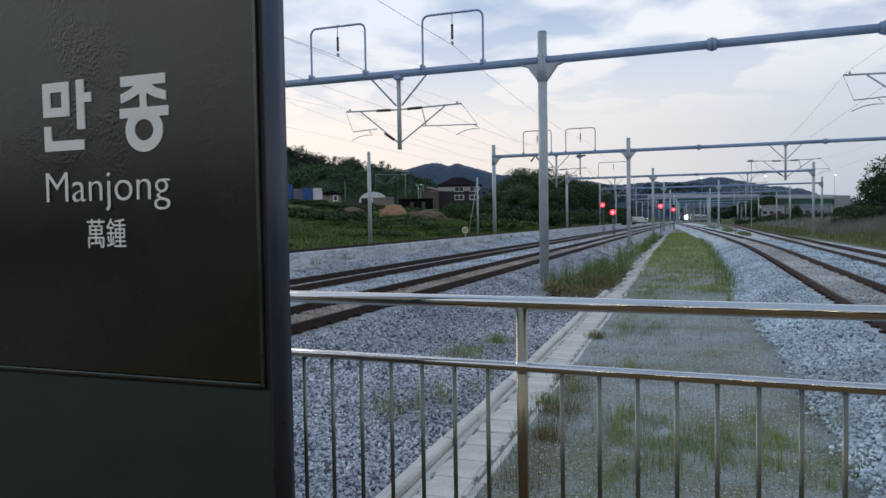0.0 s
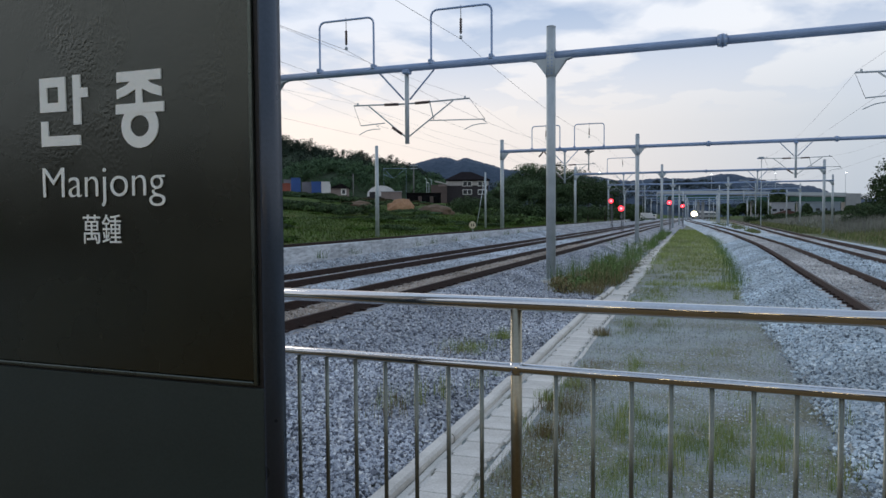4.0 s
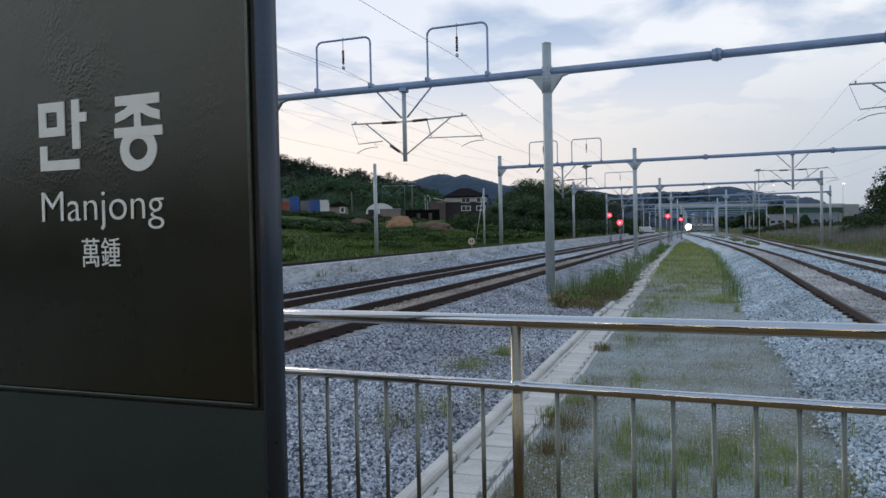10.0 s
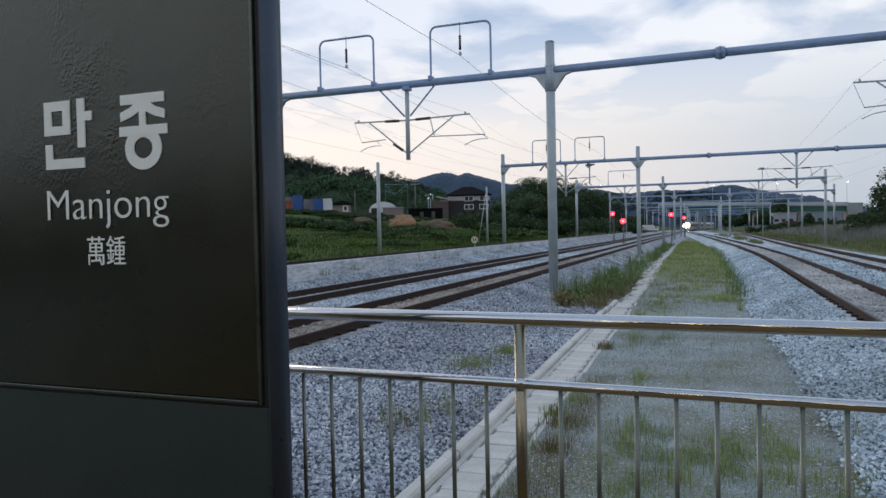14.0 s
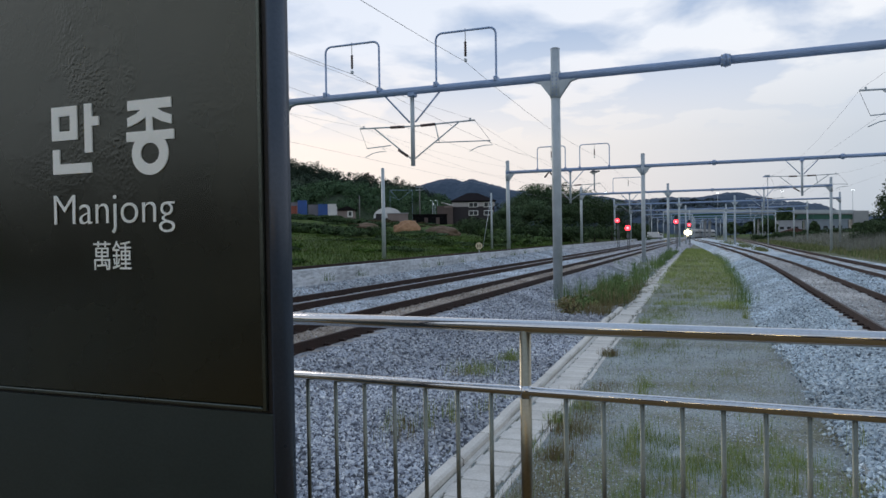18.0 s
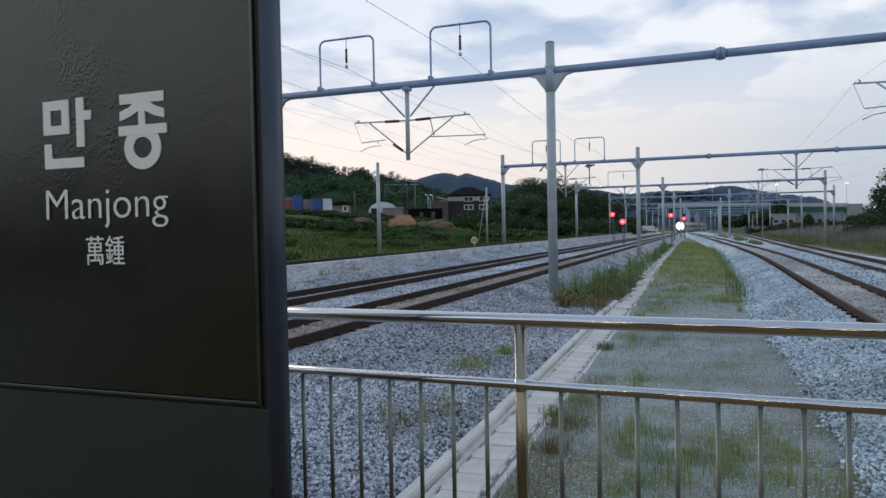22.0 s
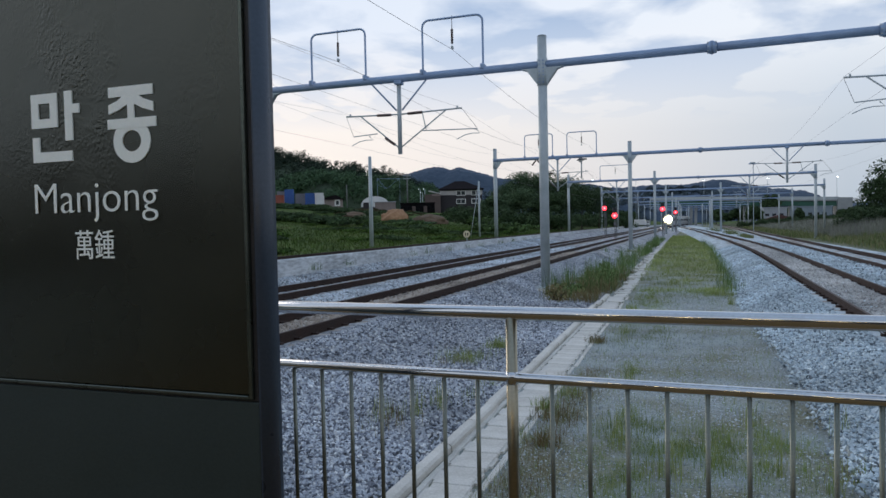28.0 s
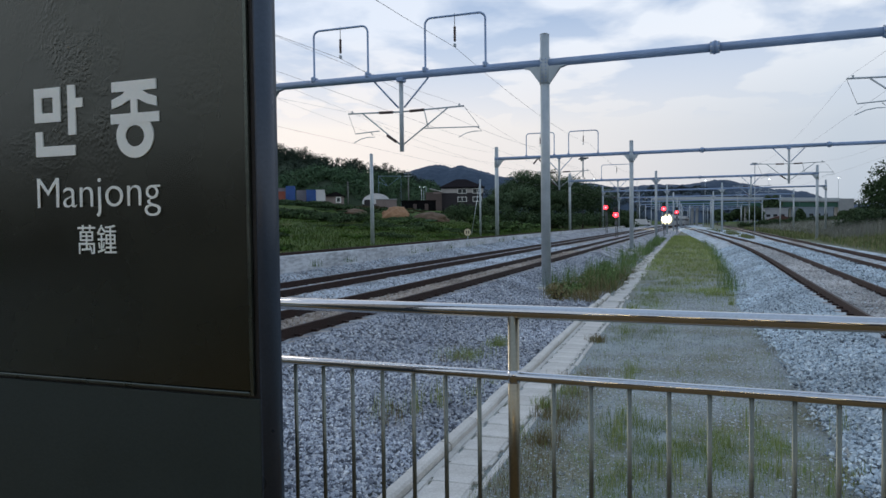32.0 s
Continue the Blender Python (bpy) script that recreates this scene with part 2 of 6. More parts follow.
def dried_drops(m):
    """Fine wrinkles and drops on the film, in patches."""
    n, l = m.node_tree.nodes, m.node_tree.links
    co = n.new("ShaderNodeTexCoord").outputs["Object"]
    mp = n.new("ShaderNodeMapping")
    mp.inputs["Scale"].default_value = (1.0, 1.0, 0.7)
    l.new(co, mp.inputs[0])
    small, patch, low = n.new("ShaderNodeTexNoise"), n.new("ShaderNodeTexNoise"), n.new("ShaderNodeMapRange")
    small.inputs["Scale"].default_value, small.inputs["Detail"].default_value = 92, 1.5
    patch.inputs["Scale"].default_value, patch.inputs["Detail"].default_value = 2.6, 5
    l.new(mp.outputs[0], small.inputs["Vector"])
    l.new(co, patch.inputs["Vector"])
    low.inputs[1].default_value, low.inputs[2].default_value = 0.42, 0.58
    l.new(patch.outputs[0], low.inputs[0])
    sep, high = n.new("ShaderNodeSeparateXYZ"), n.new("ShaderNodeMapRange")
    l.new(co, sep.inputs[0])
    high.inputs[1].default_value, high.inputs[2].default_value = 1.45, 2.0
    l.new(sep.outputs[2], high.inputs[0])
    mul, mul2 = n.new("ShaderNodeMath"), n.new("ShaderNodeMath")
    mul.operation = mul2.operation = "MULTIPLY"
    l.new(low.outputs[0], mul.inputs[0])
    l.new(high.outputs[0], mul.inputs[1])
    l.new(mul.outputs[0], mul2.inputs[0])
    l.new(small.outputs[0], mul2.inputs[1])
    off, band, mul3 = n.new("ShaderNodeMath"), n.new("ShaderNodeMapRange"), n.new("ShaderNodeMath")
    off.operation, mul3.operation = "ADD", "MULTIPLY"
    off.inputs[1].default_value = 0.06
    mag = n.new("ShaderNodeMath")
    mag.operation = "ABSOLUTE"
    l.new(sep.outputs[0], off.inputs[0])
    l.new(off.outputs[0], mag.inputs[0])
    band.inputs[1].default_value, band.inputs[2].default_value = 0.42, 0.10
    band.inputs[3].default_value = 0.30
    l.new(mag.outputs[0], band.inputs[0])
    l.new(band.outputs[0], mul3.inputs[0])
    l.new(mul2.outputs[0], mul3.inputs[1])
    bp = n.new("ShaderNodeBump")
    bp.inputs["Strength"].default_value, bp.inputs["Distance"].default_value = 0.7, 0.006
    l.new(mul3.outputs[0], bp.inputs["Height"])
    l.new(bp.outputs[0], n["Principled BSDF"].inputs["Normal"])


dried_drops(SIGNBOARD)
SIGNFRAME = mat("slate_sign_frame", (0.0236, 0.0362, 0.0362), (0.0314, 0.0458, 0.0452), 3, 0.45, 0, 0.06, 80, spec=0.4)
# the sky's reflection on the columns is put into this blue-grey
SIGNEDGE = mat("sky_tinted_sign_edge", (0.027, 0.0405, 0.063), (0.039, 0.0555, 0.084), 3, 0.30, 0.1, 0.05, 80)
SIGNTRIM = mat("dull_metal_trim", (0.085, 0.10, 0.085), (0.13, 0.145, 0.125), 5, 0.3, 0.8, 0.05, 80)
LETTER = mat("pale_grey_lettering", (0.86, 0.92, 0.89), (0.93, 0.97, 0.94), 4, 0.6, 0, 0.03, 80)
BLACK = mat("black_rubber", (0.012, 0.012, 0.013), (0.03, 0.03, 0.032), 5, 0.6, 0, 0.1, 60)
WIRE = mat("weathered_wire", (0.21, 0.21, 0.225), (0.33, 0.33, 0.345), 5, 0.6, 0.3, 0, 60)
INSUL = mat("brown_insulator", (0.05, 0.03, 0.028), (0.09, 0.055, 0.05), 5, 0.35, 0, 0.05, 60)
# unseen paving, coloured golden for the warm reflection in the fence rails
PLATFORM = mat("platform_paving", (0.12, 0.0713, 0.022), (0.199, 0.121, 0.0377), 3, 0.85, 0, 0.2, 50)
WHITE = mat("white_paint", (0.68, 0.68, 0.66), (0.80, 0.80, 0.78), 3, 0.5, 0, 0.05, 40)
GLASS = mat("dark_glass", (0.02, 0.025, 0.03), (0.04, 0.045, 0.05), 3, 0.08, 0, 0, 40)
REDLAMP = mat("red_signal_lens", (0.5, 0.02, 0.02), (0.6, 0.03, 0.03), 3, 0.3, 0, 0, 40, emit=(1.0, 0.15, 0.17), strength=5)
# the red light's glare, given to a wider glowing disc
REDGLARE = mat("red_signal_glare", (0.5, 0.02, 0.02), (0.6, 0.03, 0.03), 3, 0.3, 0, 0, 40, emit=(1.0, 0.035, 0.055), strength=4)
HEADLAMP = mat("headlamp_lens", (0.9, 0.85, 0.7), (1, 0.95, 0.8), 3, 0.3, 0, 0, 40, emit=(1.0, 0.90, 0.62), strength=150)
# glow of the headlamps' glare, drawn as a disc of its own
LAMPGLARE = mat("headlamp_glare", (0.6, 0.5, 0.3), (0.7, 0.6, 0.4), 3, 0.3, 0, 0, 40, emit=(1.0, 0.86, 0.52), strength=1.9)
MASTGREY = mat("dull_signal_mast", (0.10, 0.105, 0.11), (0.16, 0.165, 0.17), 2, 0.7, 0, 0.1, 30)
STREETGLOW = mat("street_lamp_lens", (0.9, 0.9, 0.9), (1, 1, 1), 3, 0.3, 0, 0, 40, emit=(0.9, 0.95, 1.0), strength=6)


# ---- builders ----
def thing(name, label, category, at=(0, 0, 0), group="", kind="", m=None):
    ob = new(name)
    ob.empty_display_size = 0.2
    ob.matrix_world = m if m is not None else Matrix.Translation(at)
    return tagged(ob, label, category, group, kind)


def part(name, bm, material, parent=None, label="", smooth=False):
    me = bpy.data.meshes.new(name)
    bm.normal_update()
    bm.to_mesh(me)
    bm.free()
    me.materials.append(material)
    if smooth:
        me.polygons.foreach_set("use_smooth", [True] * len(me.polygons))
    ob = new(name, me)
    if parent is not None:
        ob.parent = parent
    return tagged(ob, label)


def box(bm, c, s, bevel=0.0, m=None):
    r = bmesh.ops.create_cube(bm, size=1.0)
    bmesh.ops.scale(bm, vec=s, verts=r["verts"])
    if bevel:
        edges = list({e for v in r["verts"] for e in v.link_edges})
        out = bmesh.ops.bevel(bm, geom=edges, offset=bevel, segments=1, affect="EDGES", profile=0.5)
        vs = list({v for f in out["faces"] for v in f.verts} | {v for v in r["verts"] if v.is_valid})
    else:
        vs = r["verts"]
    bmesh.ops.translate(bm, vec=c, verts=vs)
    if m is not None:
        bmesh.ops.transform(bm, matrix=m, verts=vs)
    return bm


def nbm():
    return bmesh.new()


def rod(bm, a, b, r, r2=None, seg=10, caps=True):
    a, b = Vector(a), Vector(b)
    d = b - a
    q = d.to_track_quat("Z", "Y").to_matrix().to_4x4()
    bmesh.ops.create_cone(bm, cap_ends=caps, segments=seg, radius1=r, radius2=r if r2 is None else r2, depth=d.length, matrix=Matrix.Translation((a + b) / 2) @ q)
    for f in bm.faces:
        if len(f.verts) == 4:
            f.smooth = True
    return bm


def tube(bm, pts, r, seg=8):
    """A bent pipe through the points."""
    pts = [Vector(p) for p in pts]
    rings = []
    up = Vector((0.03, 1, 0.02))
    for i, p in enumerate(pts):
        d = (pts[min(i + 1, len(pts) - 1)] - pts[max(i - 1, 0)]).normalized()
        s = d.cross(up)
        if s.length < 0.1:
            s = d.cross(Vector((1, 0, 0)))
        s.normalize()
        u = s.cross(d)
        rings.append([bm.verts.new(p + r * (math.cos(k * math.tau / seg) * s + math.sin(k * math.tau / seg) * u)) for k in range(seg)])
    for a, b in zip(rings, rings[1:]):
        for k in range(seg):
            bm.faces.new((a[k], a[(k + 1) % seg], b[(k + 1) % seg], b[k])).smooth = True
    bm.faces.new(rings[0]), bm.faces.new(rings[-1][::-1])
    return bm


def sweep(bm, path, profile, closed=True):
    """Sweeps an (x, z) profile along a path of (x, y, z) that runs in y."""
    rings = []
    for i, p in enumerate(path):
        a, b = Vector(path[max(i - 1, 0)]), Vector(path[min(i + 1, len(path) - 1)])
        d = (b - a).normalized()
        side = Vector((d.y, -d.x, 0)).normalized()
        rings.append([bm.verts.new(Vector(p) + side * u + Vector((0, 0, w))) for u, w in profile])
    n = len(profile)
    for a, b in zip(rings, rings[1:]):
        for k in range(n if closed else n - 1):
            bm.faces.new((a[k], b[k], b[(k + 1) % n], a[(k + 1) % n]))
    if closed:
        bm.faces.new(rings[0]), bm.faces.new(rings[-1][::-1])
    return bm


def mesh_of(name, verts, faces, material, parent=None, label="", smooth=False):
    me = bpy.data.meshes.new(name)
    me.from_pydata(verts, [], faces)
    me.materials.append(material)
    if smooth:
        me.polygons.foreach_set("use_smooth", [True] * len(me.polygons))
    me.update()
    ob = new(name, me)
    if parent is not None:
        ob.parent = parent
    return tagged(ob, label)


def lerp(table, y):
    """Straight interpolation in a short table of (y, value)."""
    ys, vs = zip(*table)
    return float(np.interp(y, ys, vs))


rng = np.random.default_rng(7)


# ---- ground and tracks ----
GZ = -0.65            # level of the made ground; the rail tops are at z = 0
WALL = [(-30, -13.2), (0, -13.8), (21, -14.3), (32, -14.6), (56, -15.2), (87, -15.8), (140, -16.6), (260, -20)]
L1 = [(-40, -7.75), (40, -7.75), (100, -7.95), (205, -7.85), (250, -8.1), (277, -8.0), (300, -7.6), (320, -6.6), (340, -5.0), (370, -2.9), (420, 1.0), (480, 6.5), (560, 15.0), (640, 25.0), (800, 50.0), (1000, 90.0)]
L2 = [(-40, -11.95), (60, -11.95), (200, -12.2), (330, -13.0), (420, -12.5)]
R1 = [(-40, 3.80), (20, 3.84), (28, 4.03), (49, 4.2), (74, 3.6), (110, 2.2), (146, 0.8), (200, -2.0), (260, -4.6), (312, -6.4)]
R2 = [(-40, 7.3), (30, 7.6), (51, 7.75), (100, 8.2), (157, 8.9), (300, 9.0), (420, 10.0)]

DRAIN = [(-30, -2.25), (6, -2.265), (8.5, -2.29), (11.5, -2.335), (17.5, -2.42), (22, -2.51), (30, -2.49), (42, -2.80), (57, -3.04), (73, -3.25), (90, -3.48), (130, -3.85), (160, -4.4)]


def smooth_path(table, y):
    """A softened version of the table, so that the track bends gently."""
    return sum(lerp(table, y + d) for d in (-9, -6, -3, 0, 3, 6, 9)) / 7


TERRACE = [(0, 0.62), (5, 0.72), (30, 2.85), (36, 3.9), (42, 4.95), (50, 5.5), (60, 6.0), (200, 9.0), (3000, 30)]


def ground_height(x, y):
    z = GZ
    w = lerp(WALL, y)
    if x < w - 0.4:
        d = w - 0.4 - x
        z = lerp(TERRACE, d)
        z += 0.25 * noise.noise((x * 0.08, y * 0.08, 0.3)) * min(1, d / 8)
    elif x > 17:
        z = GZ + min(1.2, (x - 17) * 0.10) + 0.12 * noise.noise((x * 0.1, y * 0.1, 1.7))
    return z


xs = sorted({*np.arange(-120, 61, 3.0).tolist(), *np.arange(-19, -11, 0.5).tolist(), *np.linspace(-3000, -120, 14).tolist(), *np.linspace(60, 3000, 14).tolist()})
ys = sorted({*np.arange(-40, 200, 3.0).tolist(), *np.arange(200, 520, 12.0).tolist(), *np.linspace(520, 4200, 14).tolist(), *np.linspace(-600, -40, 8).tolist()})
g_verts = [(x, y, ground_height(x, y)) for y in ys for x in xs]
nx = len(xs)
g_faces = [(j * nx + i, j * nx + i + 1, (j + 1) * nx + i + 1, (j + 1) * nx + i) for j in range(len(ys) - 1) for i in range(nx - 1)]


def ground_material():
    m = bpy.data.materials.new("trackside_ground")
    m.use_nodes = True
    n, l = m.node_tree.nodes, m.node_tree.links
    b = n["Principled BSDF"]
    co = n.new("ShaderNodeTexCoord").outputs["Object"]
    sep = n.new("ShaderNodeSeparateXYZ")
    l.new(co, sep.inputs[0])

    def tex(s, d=5.0):
        t = n.new("ShaderNodeTexNoise")
        t.inputs["Scale"].default_value, t.inputs["Detail"].default_value = s, d
        l.new(co, t.inputs["Vector"])
        return t.outputs[0]

    def ramp(f, stops):
        r = n.new("ShaderNodeValToRGB")
        while len(r.color_ramp.elements) < len(stops):
            r.color_ramp.elements.new(0.5)
        for i, (p, c) in enumerate(stops):
            r.color_ramp.elements[i].position, r.color_ramp.elements[i].color = p, (*c, 1)
        l.new(f, r.inputs[0])
        return r.outputs[0]

    def mix(f, a, c):
        x = n.new("ShaderNodeMix")
        x.data_type = "RGBA"
        l.new(f, x.inputs["Factor"])
        l.new(a, x.inputs[6])
        l.new(c, x.inputs[7])
        return x.outputs[2]

    def mrange(f, a, c):
        r = n.new("ShaderNodeMapRange")
        r.inputs[1].default_value, r.inputs[2].default_value = a, c
        l.new(f, r.inputs[0])
        return r.outputs[0]
    sand = ramp(tex(1.3), [(0.32, (0.225, 0.25, 0.235)), (0.5, (0.32, 0.36, 0.355)), (0.68, (0.39, 0.44, 0.44))])
    grit = ramp(tex(28), [(0.3, (0.12, 0.13, 0.122)), (0.5, (0.29, 0.31, 0.30)), (0.72, (0.54, 0.57, 0.56))])
    made = mix(mrange(tex(0.7, 3), 0.3, 0.75), sand, grit)
    olive = ramp(tex(30), [(0.3, (0.10, 0.105, 0.05)), (0.7, (0.22, 0.20, 0.11))])
    made = mix(mrange(tex(0.55, 6), 0.48, 0.82), made, olive)
    damp = n.new("ShaderNodeMath")
    damp.operation = "MULTIPLY"
    l.new(mrange(sep.outputs[1], 14.0, 8.5), damp.inputs[0])
    l.new(mrange(tex(1.1, 6), 0.42, 0.66), damp.inputs[1])
    made = mix(damp.outputs[0], made, ramp(tex(38), [(0.32, (0.10, 0.10, 0.06)), (0.5, (0.20, 0.20, 0.135)), (0.7, (0.40, 0.39, 0.31))]))
    moss = mrange(sep.outputs[1], 24.0, 40.0)
    lush = n.new("ShaderNodeMath")
    lush.operation = "MULTIPLY"
    l.new(moss, lush.inputs[0])
    l.new(mrange(tex(1.6, 5), 0.30, 0.62), lush.inputs[1])
    made = mix(lush.outputs[0], made, ramp(tex(14), [(0.3, (0.13, 0.14, 0.06)), (0.7, (0.27, 0.26, 0.13))]))
    green = ramp(tex(0.35), [(0.3, (0.022, 0.046, 0.008)), (0.46, (0.046, 0.092, 0.010)), (0.58, (0.078, 0.122, 0.016)), (0.68, (0.12, 0.095, 0.045))])
    blades = ramp(tex(9), [(0.3, (0.018, 0.034, 0.006)), (0.7, (0.07, 0.12, 0.015))])
    green = mix(mrange(tex(2.0), 0.35, 0.65), green, blades)
    left = mrange(sep.outputs[0], -14.0, -16.5)
    right = mrange(sep.outputs[0], 11.0, 14.0)
    far = mrange(sep.outputs[1], 380.0, 520.0)
    c = mix(left, made, green)
    dry = ramp(tex(0.6), [(0.35, (0.045, 0.065, 0.024)), (0.55, (0.085, 0.095, 0.045)), (0.7, (0.12, 0.115, 0.07))])
    c = mix(right, c, dry)
    c = mix(far, c, green)
    l.new(c, b.inputs["Base Color"])
    b.inputs["Roughness"].default_value = 0.95
    b.inputs["Specular IOR Level"].default_value = 0.2
    bp = n.new("ShaderNodeBump")
    bp.inputs["Strength"].default_value, bp.inputs["Distance"].default_value = 0.8, 0.05
    l.new(tex(22), bp.inputs["Height"])
    l.new(bp.outputs[0], b.inputs["Normal"])
    return m


ground = mesh_of("ground", g_verts, g_faces, ground_material(), smooth=True)
tagged(ground, "grey sandy trackside ground with green fields beyond", "ground", kind="structure")


def right_toe(y):
    """Offset of the right bed's near foot from its track."""
    return float(np.interp(y, [14, 28], [-2.36, -2.8]))


def ballast_bed(name, centres, left, right, y0, y1, label, toe=False, material=None):
    """A raised gravel bed. left, right: (offset of the toe, its height, offset of the shoulder)."""
    yy = np.concatenate((np.arange(y0, min(60, y1), 0.35), np.arange(min(60, y1), y1 + 1, 6.0)))
    prof = [(left[0], left[1]), (left[2], -0.19), (left[2] * 0.5 + right[2] * 0.5, -0.195), (right[2], -0.19), *([(right[2] + 0.95, GZ + 0.06)] if toe else []), (right[0], right[1])]
    fine = []
    for (a, za), (b, zb) in zip(prof, prof[1:]):
        k = max(2, int(abs(b - a) / 0.3))
        fine += [(a + (b - a) * i / k, za + (zb - za) * i / k) for i in range(k)]
    fine.append(prof[-1])
    verts, w = [], len(fine)
    for y in yy:
        cx = smooth_path(centres, y)
        for i, (u, z) in enumerate(fine):
            edge = i in (0, w - 1)
            if toe and i == w - 1:
                u = min(u, lerp(DRAIN, y) - 0.42 - cx)
                z = GZ + 0.03
            if material and u < right_toe(y):
                u = right_toe(y) + 0.01 * i
            wob = 0.10 * noise.noise((y * 0.5, u, 2.0)) if edge else 0
            verts.append((cx + u + wob, y, z - (0.04 if edge else 0) + (0 if edge else 0.035 * noise.noise((u * 2.2, y * 2.2, 0.0)))))
    faces = [(j * w + i, j * w + i + 1, (j + 1) * w + i + 1, (j + 1) * w + i) for j in range(len(yy) - 1) for i in range(w - 1)]
    return tagged(mesh_of(name, verts, faces, material or BALLAST, smooth=True), label, "ballast", kind="structure")


ballast_bed("ballast_left", L1, (-7.9, 0.42, -5.6), (4.95, GZ + 0.02, 1.5), 3.3, 420, "grey crushed-stone ballast under two tracks", True)
ballast_bed("ballast_right", R1, (-2.8, GZ - 0.02, -1.45), (7.9, GZ - 0.02, 5.9), 3.3, 330, "pale grey crushed-stone ballast under two tracks", material=PALEBED)

RAIL_PROFILE = [(-0.072, -0.195), (0.072, -0.195), (0.068, -0.172), (0.018, -0.19), (0.016, -0.055), (0.036, -0.045), (0.035, -0.004), (-0.036, -0.004), (-0.036, -0.045), (-0.016, -0.055), (-0.018, -0.19), (-0.068, -0.172)]
HEAD_PROFILE = [(-0.030, -0.003), (0.030, -0.003), (0.026, 0.0), (-0.026, 0.0)]
_b = nbm()
box(_b, (0, 0, -0.245), (2.5, 0.24, 0.11), 0.02)
sleeper_mesh = bpy.data.meshes.new("sleeper")
_b.to_mesh(sleeper_mesh), _b.free()
sleeper_mesh.materials.append(SLEEPER)
_b = nbm()
box(_b, (0, 0, -0.172), (0.27, 0.11, 0.05), 0.01)
clip_mesh = bpy.data.meshes.new("fastening")
_b.to_mesh(clip_mesh), _b.free()
clip_mesh.materials.append(RAIL)


def track(name, centres, y0, y1, near, label):
    tr = thing(name, label, "railway track", group="railway tracks", kind="structure")
    yy = list(np.arange(y0, 120, 2.5)) + list(np.arange(120, y1 + 1, 8.0))
    for s in (-0.7525, 0.7525):
        path = [(smooth_path(centres, y) + s, y, 0) for y in yy]
        part("rail", sweep(nbm(), path, RAIL_PROFILE), RAIL, tr, "rusty brown steel rail")
        part("rail_head", sweep(nbm(), path, HEAD_PROFILE), RAILTOP, tr, "worn running surface")
    y = y0
    rest_v, rest_f = [], []
    cube = [(-1.25, -0.12, -0.295), (1.25, -0.12, -0.295), (1.25, 0.12, -0.295), (-1.25, 0.12, -0.295), (-1.25, -0.12, -0.19), (1.25, -0.12, -0.19), (1.25, 0.12, -0.19), (-1.25, 0.12, -0.19)]
    quads = [(4, 5, 6, 7), (0, 1, 5, 4), (1, 2, 6, 5), (2, 3, 7, 6), (3, 0, 4, 7)]
    while y < min(y1, 260):
        cx = smooth_path(centres, y)
        if y < near:
            ob = new("sleeper", sleeper_mesh)
            ob.parent, ob.location = tr, (cx, y, 0)
            for s in (-0.7525, 0.7525):
                c = new("fastening", clip_mesh)
                c.parent, c.location = ob, (s, 0, 0)
        else:
            b = len(rest_v)
            rest_v += [(cx + a, y + e, z) for a, e, z in cube]
            rest_f += [tuple(b + k for k in q) for q in quads]
        y += 0.62
    tagged(mesh_of("far_sleepers", rest_v, rest_f, SLEEPER, tr), kind="stuff")
    return tr


track("track_1", L1, 3.3, 1000, 60, "railway track with rusty rails on concrete sleepers")
track("track_2", L2, 3.3, 420, 50, "railway track with rusty rails on concrete sleepers")
track("track_3", R1, 3.3, 306, 70, "curving railway track with rusty rails on concrete sleepers")
track("track_4", R2, 3.3, 420, 60, "curving railway track with rusty rails on concrete sleepers")

# ---- low concrete wall beside the second track ----
wall = thing("wall_west", "low weathered concrete retaining wall beside the track", "wall", kind="structure")
yy = list(np.arange(-30, 140, 10.0)) + list(np.arange(140, 261, 12.0))
for a, b in zip(yy, yy[1:]):
    pts = [(lerp(WALL, y), y, 0) for y in (a, b - 0.03)]
    part("wall_panel", sweep(nbm(), pts, [(0, -0.6), (0, 0.70), (-0.03, 0.74), (-0.28, 0.74), (-0.3, 0.70), (-0.3, -0.6)]), WALLC, wall)
wpts = [(lerp(WALL, y) - 0.12, y, 0.85) for y in yy]
kerb_rail = thing("guard_rail", "rusty brown steel rail laid along the wall top", "rail", kind="structure")
part("rail", sweep(nbm(), wpts, [(u * 0.7, w * 0.56) for u, w in RAIL_PROFILE]), RAIL, kerb_rail)

# ---- drain ----


def drain_x(y):
    return sum(lerp(DRAIN, y + d) for d in (-4, -2, 0, 2, 4)) / 5


drain = thing("drain", "pale concrete drain channel with slab covers", "drain", kind="structure")
kerb_v = [(-0.075, -0.45), (-0.075, 0.07), (-0.05, 0.095), (0.05, 0.095), (0.075, 0.07), (0.075, -0.45)]
y = 3.3
while y < 150:
    L = 1.0 if y < 70 else 4.0
    for off, h in ((-0.335, 0.0), (-0.215, -0.075), (0.35, -0.085)):
        jig = float(rng.normal(0, 0.012 if y < 20 else 0.05))
        if y > 24 and (off > 0 or rng.uniform() < 0.85):
            continue
        wide = 1.0 if h == 0.0 else 0.6
        pts = [(drain_x(yv) + off + jig, yv, GZ + h + 0.3 * jig) for yv in (y, y + L - 0.012)]
        part("kerb", sweep(nbm(), pts, [(u * wide, w) for u, w in kerb_v]), CONC, drain)
    y += L
slab_bm = nbm()
box(slab_bm, (0, 0, 0.0), (0.40, 0.478, 0.07), 0.012)
